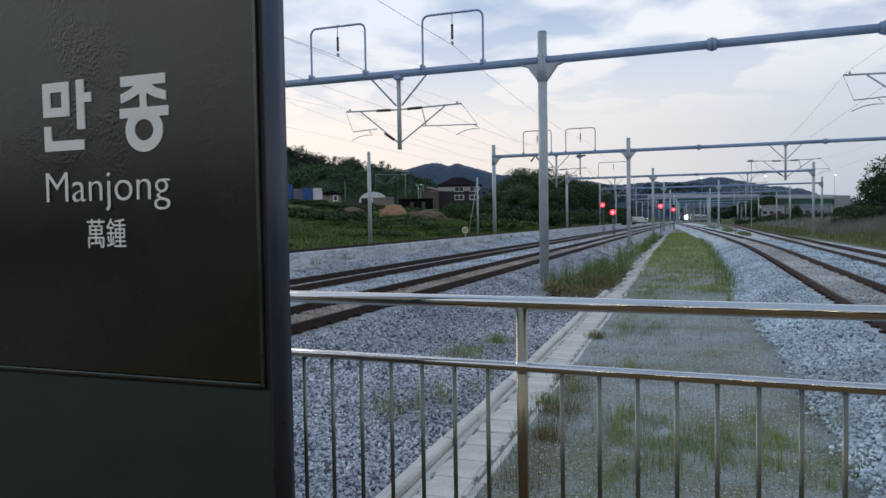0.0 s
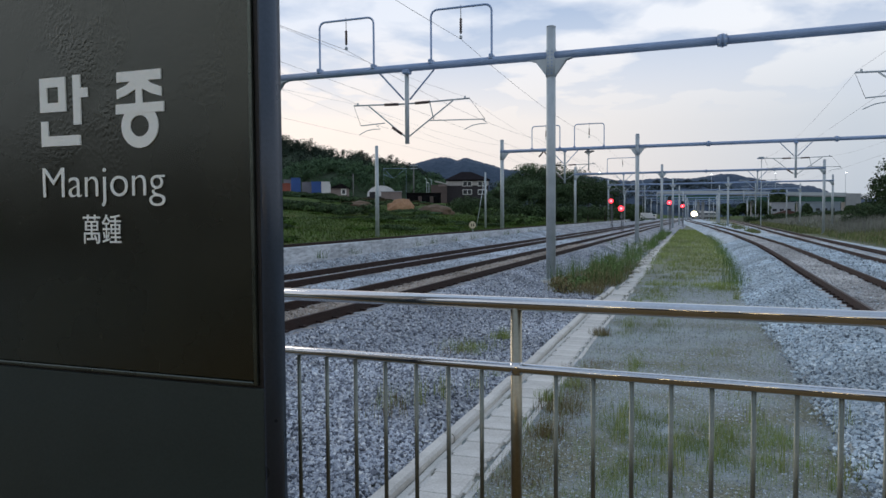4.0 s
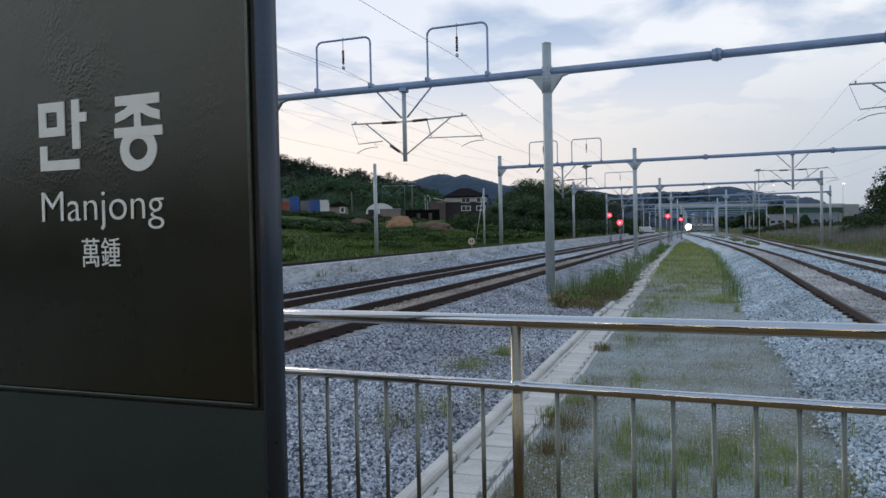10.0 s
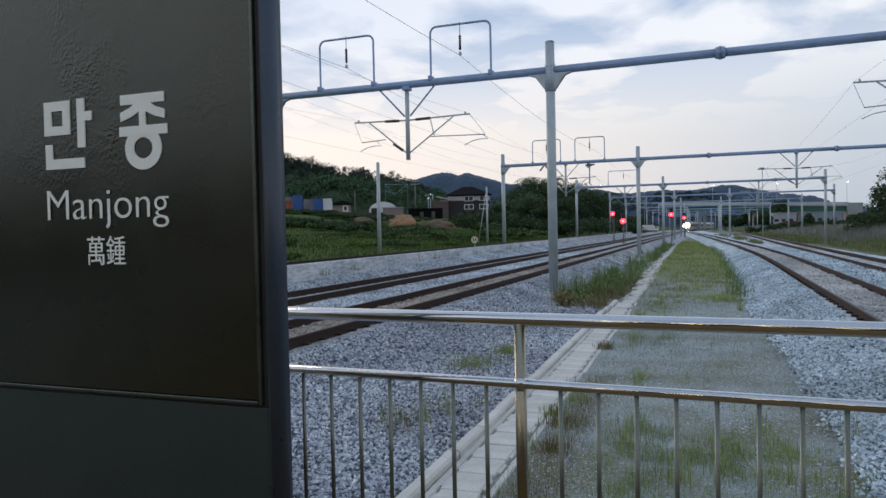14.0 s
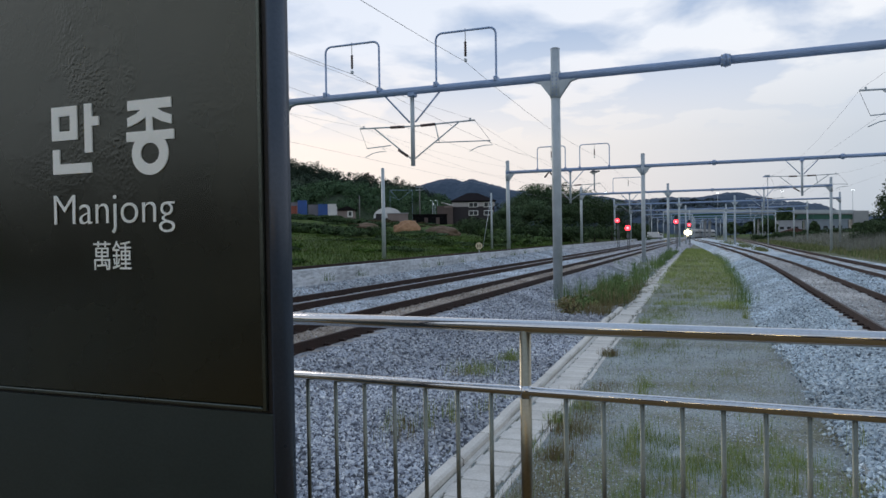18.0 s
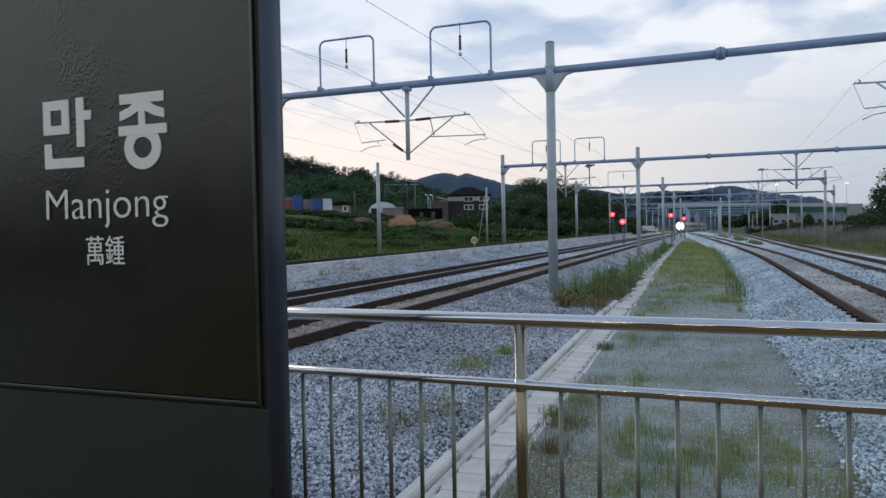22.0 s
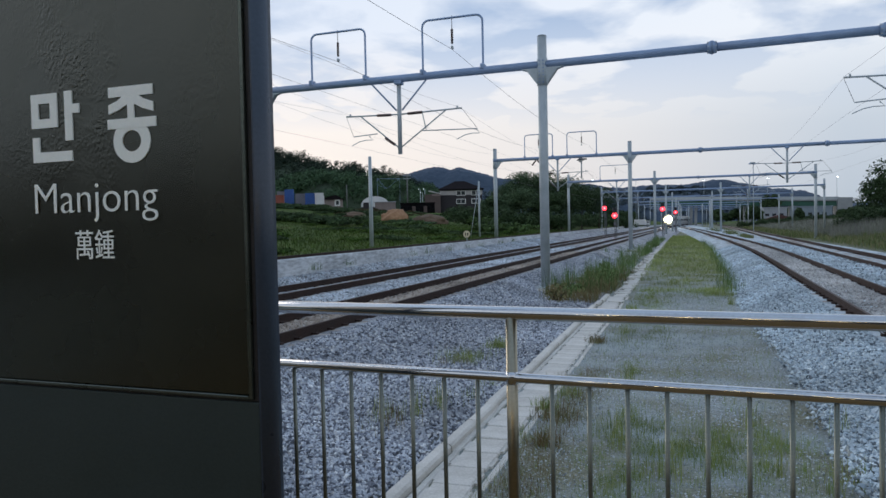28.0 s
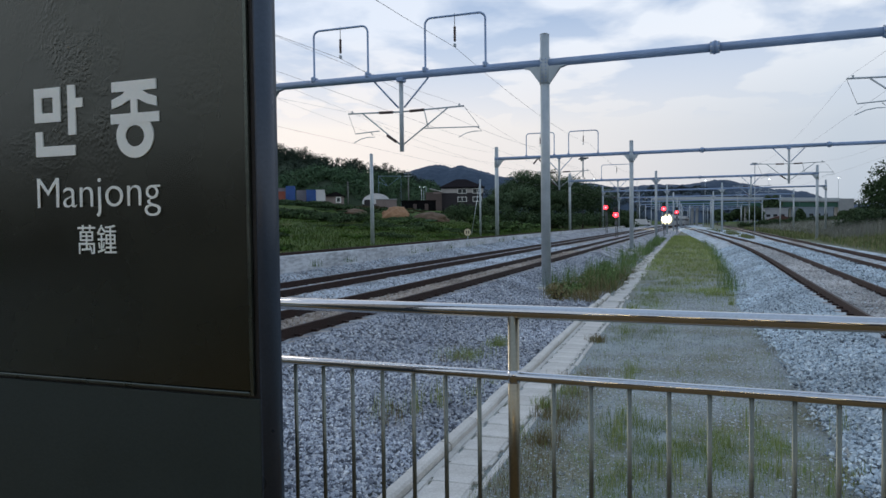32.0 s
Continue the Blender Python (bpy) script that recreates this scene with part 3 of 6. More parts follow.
box(slab_bm, (0, 0, -0.004), (0.468, 0.27, 0.058), 0.006)
slab_mesh = bpy.data.meshes.new("cover_slab")
slab_bm.to_mesh(slab_mesh), slab_bm.free()
slab_mesh.materials.append(CONC)
y = 3.55
while y < 90:
    ob = new("cover_slab", slab_mesh)
    ob.parent = drain
    loose = 0.55 if y > 22 else 0.0
    slope = math.atan2(drain_x(y + 1) - drain_x(y), 1)
    ob.matrix_basis = Matrix.Translation((drain_x(y) + 0.068 + float(rng.normal(0, loose * 0.06 + 0.006)), y, GZ + 0.005 + float(rng.normal(0, loose * 0.02 + 0.004)))) @ pose(0, 0, 0, float(rng.normal(0, 0.5 + 3 * loose)), float(rng.normal(0, 0.5 + 3 * loose)), -math.degrees(slope) + float(rng.normal(0, 8 * loose)))
    y += 0.5
pts = [(drain_x(yv), yv, GZ - 0.15) for yv in (3.3, *range(8, 150, 5))]
part("channel", sweep(nbm(), pts, [(-0.3, 0), (0.33, 0), (0.33, 0.05), (-0.3, 0.05)]), BLACK, drain, "dark channel bed under the covers")

# ---- platform end, closed behind ----
PZ = 0.37
floor = tagged(part("platform", box(nbm(), (-1, -13.86, PZ - 0.6), (9.0, 33.68, 1.2), 0.02), PLATFORM), "paved station platform end", "platform", kind="structure")

# ---- fence ----
FT, FM = 1.517, 1.275
fence = thing("platform_fence", "polished stainless-steel platform-end fence with round rails", "fence", m=pose(0, 2.545, PZ, 0, 0, -2.4))
part("top_rail", rod(nbm(), (-3.4, 0, FT - PZ), (3.4, 0, FT - PZ), 0.0255, seg=20), STAINLESS, fence, "mirror-bright round top rail")
part("mid_rail", rod(nbm(), (-3.4, 0, FM - PZ), (3.3, 0, FM - PZ), 0.0185, seg=18), STAINLESS, fence, "mirror-bright round middle rail")
part("bottom_rail", rod(nbm(), (-3.4, 0, 0.10), (3.3, 0, 0.10), 0.016, seg=14), STAINLESS, fence)
STEP = 0.1352
posts = [-0.652 + 15 * STEP * k for k in range(-1, 2)]
for x in posts:
    p = part("post", rod(nbm(), (x, 0, 0), (x, 0, FT - PZ), 0.0215, seg=16), POSTSTEEL, fence, "round post in a dull golden tone")
    part("base_flange", rod(nbm(), (x, 0, 0), (x, 0, 0.012), 0.06, seg=16), STAINLESS, p)
    part("weld_collar", rod(nbm(), (x, 0, FM - PZ - 0.024), (x, 0, FM - PZ + 0.024), 0.0228, seg=16), STAINLESS, p)
    for k in range(1, 15):
        bx = x + 0.013 + 0.1388 * k - 0.0008 * k * k if x > -1 else x + 15 * STEP - 0.1377 * (15 - k)
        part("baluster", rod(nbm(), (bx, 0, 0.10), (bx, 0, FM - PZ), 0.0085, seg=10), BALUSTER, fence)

# ---- station name sign ----
SY = 2.25
sign = thing("station_name_sign", "dark station name sign with pale lettering on a slate frame", "sign", (-2.30, SY, PZ))
XR = -1.549 + 2.30      # half width to the start of the rounded edge
zt, zb = 2.98 - PZ, 1.225 - PZ
part("panel", box(nbm(), (0, 0.012, (zt + zb) / 2), (1.424, 0.018, zt - zb), 0.003), SIGNBOARD, sign, "glossy dark brown name panel with dried drops")
for nm, c, s in (("trim", (0.7205, 0.006, (zt + zb) / 2), (0.015, 0.022, zt - zb + 0.032)), ("trim", (-0.7205, 0.006, (zt + zb) / 2), (0.015, 0.022, zt - zb + 0.032)),
                 ("trim", (0, 0.006, zb - 0.009), (1.424, 0.022, 0.014)), ("trim", (0, 0.006, zt + 0.009), (1.424, 0.022, 0.014))):
    part(nm, box(nbm(), c, s, 0.003), SIGNTRIM, sign, "thin dull metal trim")
# black strips stand in for the shade in the panel's gaps
part("shadow_gap", box(nbm(), (0, 0.024, zb - 0.022), (2 * XR, 0.02, 0.014), 0.003), BLACK, sign, "black strip for the shaded gap below the name panel")
part("lower_panel", box(nbm(), (0, 0.014, (zb - 0.028) / 2), (2 * XR, 0.02, zb - 0.028), 0.003), SIGNFRAME, sign, "plain slate-grey lower panel")
part("upper_panel", box(nbm(), (0, 0.014, zt + 0.12), (2 * XR, 0.02, 0.18), 0.003), SIGNFRAME, sign)
part("shadow_gap", box(nbm(), (0.7385, 0.022, (zt + zb) / 2), (0.020, 0.02, zt - zb + 0.05), 0.003), BLACK, sign, "black strip for the shaded gap beside the name panel")
part("shadow_gap", box(nbm(), (-0.7385, 0.022, (zt + zb) / 2), (0.020, 0.02, zt - zb + 0.05), 0.003), BLACK, sign, "black strip for the shaded gap beside the name panel")
for s in (1, -1):
    bm = nbm()
    prof = [(XR * s + 0.001 * s, 0.006)] + [((XR + 0.046 * math.sin(a)) * s, 0.006 + 0.06 * (1 - math.cos(a))) for a in np.linspace(0.15, math.pi / 2, 7)] + [((XR + 0.046) * s, 0.085), (XR * s, 0.085)]
    if s < 0:
        prof = prof[::-1]
    lo = [bm.verts.new((x, y, 0.0)) for x, y in prof]
    hi = [bm.verts.new((x, y, zt + 0.22)) for x, y in prof]
    for k in range(len(prof)):
        f = bm.faces.new((lo[k], lo[(k + 1) % len(prof)], hi[(k + 1) % len(prof)], hi[k]))
        f.smooth = 0 < k < 7
    bm.faces.new(lo[::-1]), bm.faces.new(hi)
    part("side_column", bm, SIGNEDGE, sign, "rounded side column in a sky-tinted blue-grey")
part("back_panel", box(nbm(), (0, 0.075, zt / 2 + 0.1), (2 * XR, 0.02, zt + 0.2), 0.003), SIGNFRAME, sign)


def flat(bm, pts, y=-0.0005, depth=0.0025):
    """A thin raised shape from (x, z) corners, facing the viewer's side."""
    a = [bm.verts.new((x, y - depth, z)) for x, z in pts]
    b = [bm.verts.new((x, y + 0.004, z)) for x, z in pts]
    n = len(pts)
    bm.faces.new(a)
    for k in range(n):
        bm.faces.new((a[k], b[k], b[(k + 1) % n], a[(k + 1) % n]))
    return bm


def bar(bm, x0, x1, z0, z1):
    return flat(bm, [(x0, z0), (x1, z0), (x1, z1), (x0, z1)])


ZL = -PZ


def first_syllable():
    """Square ring, upright with a stub, and a corner stroke."""
    bm = nbm()
    bar(bm, -0.325, -0.285, 2.290 + ZL, 2.432 + ZL), bar(bm, -0.222, -0.183, 2.290 + ZL, 2.432 + ZL)
    bar(bm, -0.285, -0.222, 2.392 + ZL, 2.432 + ZL), bar(bm, -0.285, -0.222, 2.290 + ZL, 2.328 + ZL)
    bar(bm, -0.142, -0.102, 2.232 + ZL, 2.435 + ZL), bar(bm, -0.102, -0.064, 2.342 + ZL, 2.380 + ZL)
    bar(bm, -0.322, -0.284, 2.190 + ZL, 2.252 + ZL), bar(bm, -0.322, -0.108, 2.148 + ZL, 2.190 + ZL)
    return bm


def second_syllable():
    """Bar, two spreading strokes, stem, long bar and a ring."""
    bm = nbm()
    bar(bm, 0.090, 0.310, 2.388 + ZL, 2.428 + ZL)
    for s in (1, -1):
        c = 0.200
        pts = [(c, 2.388), (c + s * 0.042, 2.388), (c + s * 0.064, 2.374), (c + s * 0.111, 2.358), (c + s * 0.111, 2.322), (c + s * 0.062, 2.335), (c + s * 0.026, 2.352), (c, 2.364)]
        flat(bm, [(x, z + ZL) for x, z in (pts if s < 0 else pts[::-1])])
    flat(bm, [(x, z + ZL) for x, z in ((0.184, 2.301), (0.216, 2.301), (0.216, 2.3566), (0.200, 2.364), (0.184, 2.3566))])
    bar(bm, 0.082, 0.322, 2.262 + ZL, 2.301 + ZL)
    n = 36
    o = lambda t, rx, rz: (0.200 + rx * math.cos(t), 2.211 + rz * math.sin(t) + ZL)
    for k in range(n):
        a, b = k * math.tau / n, (k + 1) * math.tau / n
        flat(bm, [o(a, 0.092, 0.087), o(a, 0.047, 0.042), o(b, 0.047, 0.042), o(b, 0.092, 0.087)][::-1], y=0.0004)
    return bm


part("letter", first_syllable(), LETTER, sign, "bold pale grey Korean letter")
part("letter", second_syllable(), LETTER, sign, "bold pale grey Korean letter")


def lettering(text, x0, x1, z0, z1, thin=0.0):
    """Words in the built-in font, fitted to a width and a height on the sign's face, a part for each letter."""
    def glyphs(t):
        cu = bpy.data.curves.new("letter", "FONT")
        cu.body, cu.size, cu.extrude, cu.offset = t, 1.0, 0.004, -thin
        tmp = new("letter", cu)
        bpy.context.view_layer.update()
        me = bpy.data.meshes.new_from_object(tmp)
        bpy.data.objects.remove(tmp)
        return me, np.array([v.co for v in me.vertices])
    lo, hi = (f(glyphs(text)[1], axis=0) for f in (np.min, np.max))
    for i, ch in enumerate(text):
        me, co = glyphs(ch)
        end = glyphs(text[:i + 1])[1][:, 0].max()
        shift = end - co[:, 0].max()
        for v in me.vertices:
            a = (v.co.x + shift - lo[0]) / (hi[0] - lo[0])
            c = (v.co.y - lo[1]) / (hi[1] - lo[1])
            v.co = (x0 + a * (x1 - x0), -0.0015 - 0.4 * v.co.z, z0 + c * (z1 - z0) + ZL)
        me.materials.clear()
        me.materials.append(LETTER)
        ob = new("letter", me)
        ob.parent = sign
        tagged(ob, "pale grey letter " + ch if ch.isascii() else "pale grey Chinese letter")


lettering("Manjong", -0.322, 0.318, 1.893, 2.058, 0.010)
lettering("\u842c\u937e", -0.108, 0.092, 1.742, 1.862)

# ---- overhead line portals ----
HB = 7.60      # height of the beams' axis


def cantilever(parent, x, s, reach, pull):
    """Bracket arm at a drop tube. s: side to which it reaches; pull: where the registration arm ends."""
    arm = part("top_tube", rod(nbm(), (x, 0, 6.22), (x + s * reach, 0, 6.28), 0.030, seg=8), GALV, parent, "thin horizontal bracket tube")
    part("insulator", rod(nbm(), (x + s * 0.35, 0, 6.225), (x + s * 0.95, 0, 6.24), 0.055, seg=8), INSUL, arm)
    dia = part("stay_tube", rod(nbm(), (x + s * 0.08, 0, 4.96), (x + s * (reach - 0.65), 0, 6.24), 0.028, seg=8), GALV, parent, "slanting bracket tube")
    if s < 0:
        part("insulator", rod(nbm(), (x + s * 0.22, 0, 5.06), (x + s * 0.62, 0, 5.34), 0.055, seg=8), INSUL, dia)
    else:
        part("strut", rod(nbm(), (x + 0.95, 0, 6.22), (x + 1.10, 0, 5.56), 0.022, seg=6), GALV, arm)
    reg = part("registration_tube", rod(nbm(), (x + s * 0.95, 0, 5.53), (x + s * (reach + pull), 0, 5.47), 0.020, seg=6), GALV, parent)
    a = x + s * (reach + pull)
    e = s if s > 0 else -s
    b_ = a if s > 0 else a + 0.75
    part("steady_arm", tube(nbm(), [(b_ - 0.06, 0, 5.46), (b_ + 0.10, 0, 5.30), (b_ - 0.2, 0, 5.31), (b_ - 0.5, 0, 5.26), (b_ - 0.82, 0, 5.12)], 0.016, 6), GALV, reg)
    part("tie_wire", rod(nbm(), (x + s * reach, 0, 6.27), (a, 0, 5.48), 0.008, seg=5), WIRE, parent)
    part("clamp", box(nbm(), (x + s * (reach - 0.18), 0, 6.32), (0.06, 0.06, 0.12), 0.01), GALV, arm)


def hoop(parent, x0, x1, h=1.95):
    z = HB + 0.14
    pts = [(x0, 0, z), (x0, 0, z + h - 0.25)] + [(x0 + 0.25 - 0.25 * math.cos(a), 0, z + h - 0.25 + 0.25 * math.sin(a)) for a in (0.4, 0.8, 1.2, 1.57)]
    pts += [(x1 - 0.25 + 0.25 * math.sin(a), 0, z + h - 0.25 + 0.25 * math.cos(a)) for a in (0.0, 0.4, 0.8, 1.2, 1.57)] + [(x1, 0, z)]
    hp = part("hoop", tube(nbm(), pts, 0.042, 8), BEAM, parent, "bent steel pipe hoop that carries a feeder wire")
    for x in (x0, x1):
        part("foot_clamp", box(nbm(), (x, 0, z), (0.16, 0.36, 0.20), 0.03), BEAM, hp)
    m = (x0 + x1) / 2
    part("hanger", rod(nbm(), (m, 0, z + h + 0.08), (m, 0, z + h - 0.42), 0.014, seg=6), WIRE, hp)
    bm = nbm()
    rod(bm, (m, 0, z + h - 0.42), (m, 0, z + h - 0.98), 0.040, seg=8)
    for k in range(6):
        zz = z + h - 0.46 - 0.09 * k
        rod(bm, (m, 0, zz), (m, 0, zz - 0.03), 0.062, 0.048, seg=8)
    part("insulator", bm, INSUL, hp)
    part("wire_clamp", box(nbm(), (m, 0, z + h - 1.12), (0.10, 0.14, 0.14), 0.03), GALV, hp)


def drop_tube(parent, x, arms):
    d = part("drop_tube", rod(nbm(), (x, 0, HB - 0.12), (x, 0, 4.68), 0.085, seg=12), GALV, parent, "upright drop tube that carries the bracket arms")
    part("head_clamp", box(nbm(), (x, 0, HB - 0.16), (0.30, 0.34, 0.16), 0.03), BEAM, d)
    for s in (-1, 1):
        part("brace", rod(nbm(), (x + s * 0.12, 0, 6.38), (x + s * 1.14, 0, HB - 0.14), 0.035, seg=8), BEAM, d)
    for s, reach in arms:
        cantilever(d, x, s, reach, 0.6 if s > 0 else -0.3)


def portal(y, poles, x0, x1, hoops=(), drops=(), joints=(), rise=0.0):
    po = thing("catenary_portal", "grey steel railway catenary portal with tubular beam", "catenary portal", (0, y, 0), group="catenary portals")
    for i, x in enumerate(poles):
        zb_ = ground_height(x, y) + (0.16 if x < 0 else 0.0) if x > lerp(WALL, y) else 0.5
        pl = part("pole", rod(nbm(), (x, 0, zb_ - 0.2), (x, 0, 8.62), 0.170, 0.165, seg=18), GALV, po, "round galvanised steel pole")
        part("pole_cap", rod(nbm(), (x, 0, 8.62), (x, 0, 8.66), 0.175, 0.12, seg=18), GALV, pl)
        part("base_plate", box(nbm(), (x, 0, zb_ + 0.02), (0.62, 0.62, 0.05), 0.01), GALV, pl)
        part("foundation", box(nbm(), (x, 0, zb_ - 0.15), (0.9, 0.9, 0.3), 0.02), CONC, pl, "pale concrete foundation block")
        for s in (-1, 1):
            for q in (-1, 1):
                bm = nbm()
                rod(bm, (x + s * 0.23, q * 0.23, zb_ + 0.03), (x + s * 0.23, q * 0.23, zb_ + 0.13), 0.022, seg=6)
                part("anchor_bolt", bm, GALV, pl)
            if (s < 0 and x > x0 + 0.5) or (s > 0 and x < x1 - 0.5):
                bm = nbm()
                for q in (-0.10, 0.10):
                    a = [bm.verts.new(v) for v in ((x + s * 0.13, q, HB - 0.12), (x + s * 0.80, q, HB - 0.12), (x + s * 0.55, q, HB - 0.20), (x + s * 0.17, q, HB - 0.72))]
                    b = [bm.verts.new(v.co + Vector((0, 0.012, 0))) for v in a]
                    bm.faces.new(a), bm.faces.new(b[::-1])
                    for k in range(4):
                        bm.faces.new((a[k], b[k], b[(k + 1) % 4], a[(k + 1) % 4]))
                part("gusset", bm, GALV, pl, "triangular steel gusset plate")
        if y < 110:
            for k in range(7):
                for q in (-0.07, 0.07):
                    part("bolt", rod(nbm(), (x + q, -0.215, HB - 0.66 + 0.13 * k), (x + q, -0.17, HB - 0.66 + 0.13 * k), 0.026, seg=6), BEAM, pl)
        part("pole_clamp", rod(nbm(), (x, 0, HB - 0.75), (x, 0, HB + 0.2), 0.192, seg=18), GALV, pl)
    cuts = [x0, *[j for j in (poles[0], *joints) if x0 < j < x1], x1]
    axis = lambda v: HB + rise * max(0.0, v - poles[0])      # the beam climbs a little beyond the pole
    for a, b in zip(cuts, cuts[1:]):
        bm_ = part("beam", rod(nbm(), (a, 0, axis(a)), (b, 0, axis(b)), 0.145, seg=18), BEAM, po, "blue-grey tubular steel beam")
    for j in cuts:
        if j == poles[0]:
            continue
        bm = nbm()
        for q in (-1, 1):
            rod(bm, (j + q * 0.005, 0, axis(j)), (j + q * 0.16, 0, axis(j)), 0.235, 0.165, seg=18)
        fl = part("flange", bm, BEAM, po, "rounded bolted beam flange")
        for k in range(8):
            a = k * math.tau / 8
            part("bolt", rod(nbm(), (j - 0.15, 0.185 * math.cos(a), axis(j) + 0.185 * math.sin(a)), (j + 0.15, 0.185 * math.cos(a), axis(j) + 0.185 * math.sin(a)), 0.018, seg=5), GALV, fl)
    for a, b in hoops:
        hoop(po, a, b)
    for x, arms in drops:
        drop_tube(po, x, arms)
    return po


PX = -5.18
LEFT_DROP = (-10.82, ((-1, 2.30), (1, 2.55)))
portal(25.6, (PX, -16.9), -17.0, 15.0, ((-14.63, -12.22), (-9.80, -7.40)), (LEFT_DROP, (6.80, ((-1, 2.35), (1, 2.35)))), (0.56, 5.6, 9.55), 0.005)
portal(61.7, (PX, -16.9), -16.9, 15.0, ((-14.17, -11.7), (-10.44, -7.93)), ((-11.28, ((-1, 1.9), (1, 2.6))), (6.80, ((-1, 2.25), (1, 2.5)))), (0.4, 9.6))
beam_lamp = thing("beam_floodlight", "dome lamp on a short tube under the beam", "floodlight", (-9.24, 61.7, 0))
part("tube", rod(nbm(), (0, 0.16, 7.45), (0, 0.16, 5.7), 0.06, seg=8), GALV, beam_lamp)
bm = nbm()
rod(bm, (0, -0.25, 7.22), (0, -0.25, 7.42), 0.36, 0.12, seg=14)
part("dome", bm, MASTGREY, beam_lamp, "dull grey lamp dome")
part("glass", rod(nbm(), (0, -0.25, 7.06), (0, -0.25, 7.22), 0.10, 0.22, seg=14), WHITE, beam_lamp)
part("bracket", box(nbm(), (0.24, 0.0, 7.34), (0.5, 0.12, 0.12), 0.02), MASTGREY, beam_lamp)
bracket = thing("hanging_insulators", "pair of dark insulators spread under the beam", "insulator", (-13.12, 61.7, HB - 0.13))
for s_ in (-1, 1):
    part("insulator", rod(nbm(), (0.05 * s_, 0, -0.02), (0.42 * s_, 0, -0.46), 0.06, 0.075, seg=8), INSUL, bracket)
portal(100.0, (PX, -16.8, 14.25), -16.8, 14.25, ((-12.4, -8.3),), ((-10.2, ((-1, 2.2), (1, 2.1))), (6.6, ((-1, 2.2), (1, 2.4)))), (0.4, 8.6))
portal(138.0, (PX, -16.9, 4.3, 21.0), -16.9, 21.0, (), ((-10.2, ((-1, 2.2), (1, 2.1))), (8.8, ((-1, 2.2), (1, 2.4)))), (0.4, 9.6))
portal(176.0, (PX, -17.7, 3.6, 20.4), -17.7, 20.4, (), ((-10.2, ((1, 2.1),)), (8.8, ((1, 2.4),))), (0.4, 9.6))
portal(214.0, (PX - 0.1, -18.1, 4.2, 21.5), -18.1, 21.5, (), ((-10.2, ((1, 2.1),)),), ())
portal(252.0, (-5.4, -18.5, 4.4, 20.0), -18.5, 20.0)
portal(290.0, (-5.6, -19, 2.4, 18.6), -19, 18.6)
portal(328.0, (-2.9, -19, 6.2, 18.0), -19, 18.0)
portal(370.0, (-6.6, -19, 5.0, 20.0), -19, 20.0)
portal(412.0, (-4.6, -18, 8.0, 22.0), -18, 22.0)


# ---- wires ----
def wire(name, label, x, z, ys, sag, r, drift=0.0):
    pts = []
    for a, b in zip(ys, ys[1:]):
        k = 8 if a < 140 else 3
        for i in range(k):
            t = i / k
            pts.append((x + drift * ((a + (b - a) * t) / 100), a + (b - a) * t, z - 4 * sag * t * (1 - t)))
    pts.append((x + drift * ys[-1] / 100, ys[-1], z))
    w = thing(name, label, "overhead wire", kind="", group="overhead wires")
    part("strand", tube(nbm(), pts, r, 5), WIRE, w)
    return w


SPANS = [-12, 25.6, 61.7, 100, 138, 176, 214, 252, 290]
for x, drift in ((-8.35, -0.2), (-13.0, -0.1), (4.5, 0.0), (9.2, 0.2)):
    wire("messenger_wire", "thin messenger wire strung above the track", x, 6.33, SPANS, 0.55, 0.0036, drift)
    wire("contact_wire", "thin contact wire held level above the track", x + 0.05, 5.12, SPANS, 0.02, 0.0036, drift)
for x, z in ((-13.42, 8.50), (-8.60, 8.50)):
    wire("feeder_wire", "thin feeder wire hung from the hoops", x, z, SPANS, 0.45, 0.008)
wire("feeder_wire", "thin feeder wire strung beside the poles", -17.3, 8.2, SPANS, 0.5, 0.005)
wire("feeder_wire", "thin earth wire strung along the pole tops", -16.6, 7.2, SPANS, 0.5, 0.004)


# ---- train ----
TRAIN_BODY = mat("train_white_panel", (0.294, 0.301, 0.315), (0.364, 0.371, 0.385), 1.5, 0.4, 0, 0.03, 30)
TRAIN_DARK = mat("train_dark_band", (0.03, 0.035, 0.05), (0.05, 0.055, 0.07), 1.5, 0.4, 0, 0.03, 30)


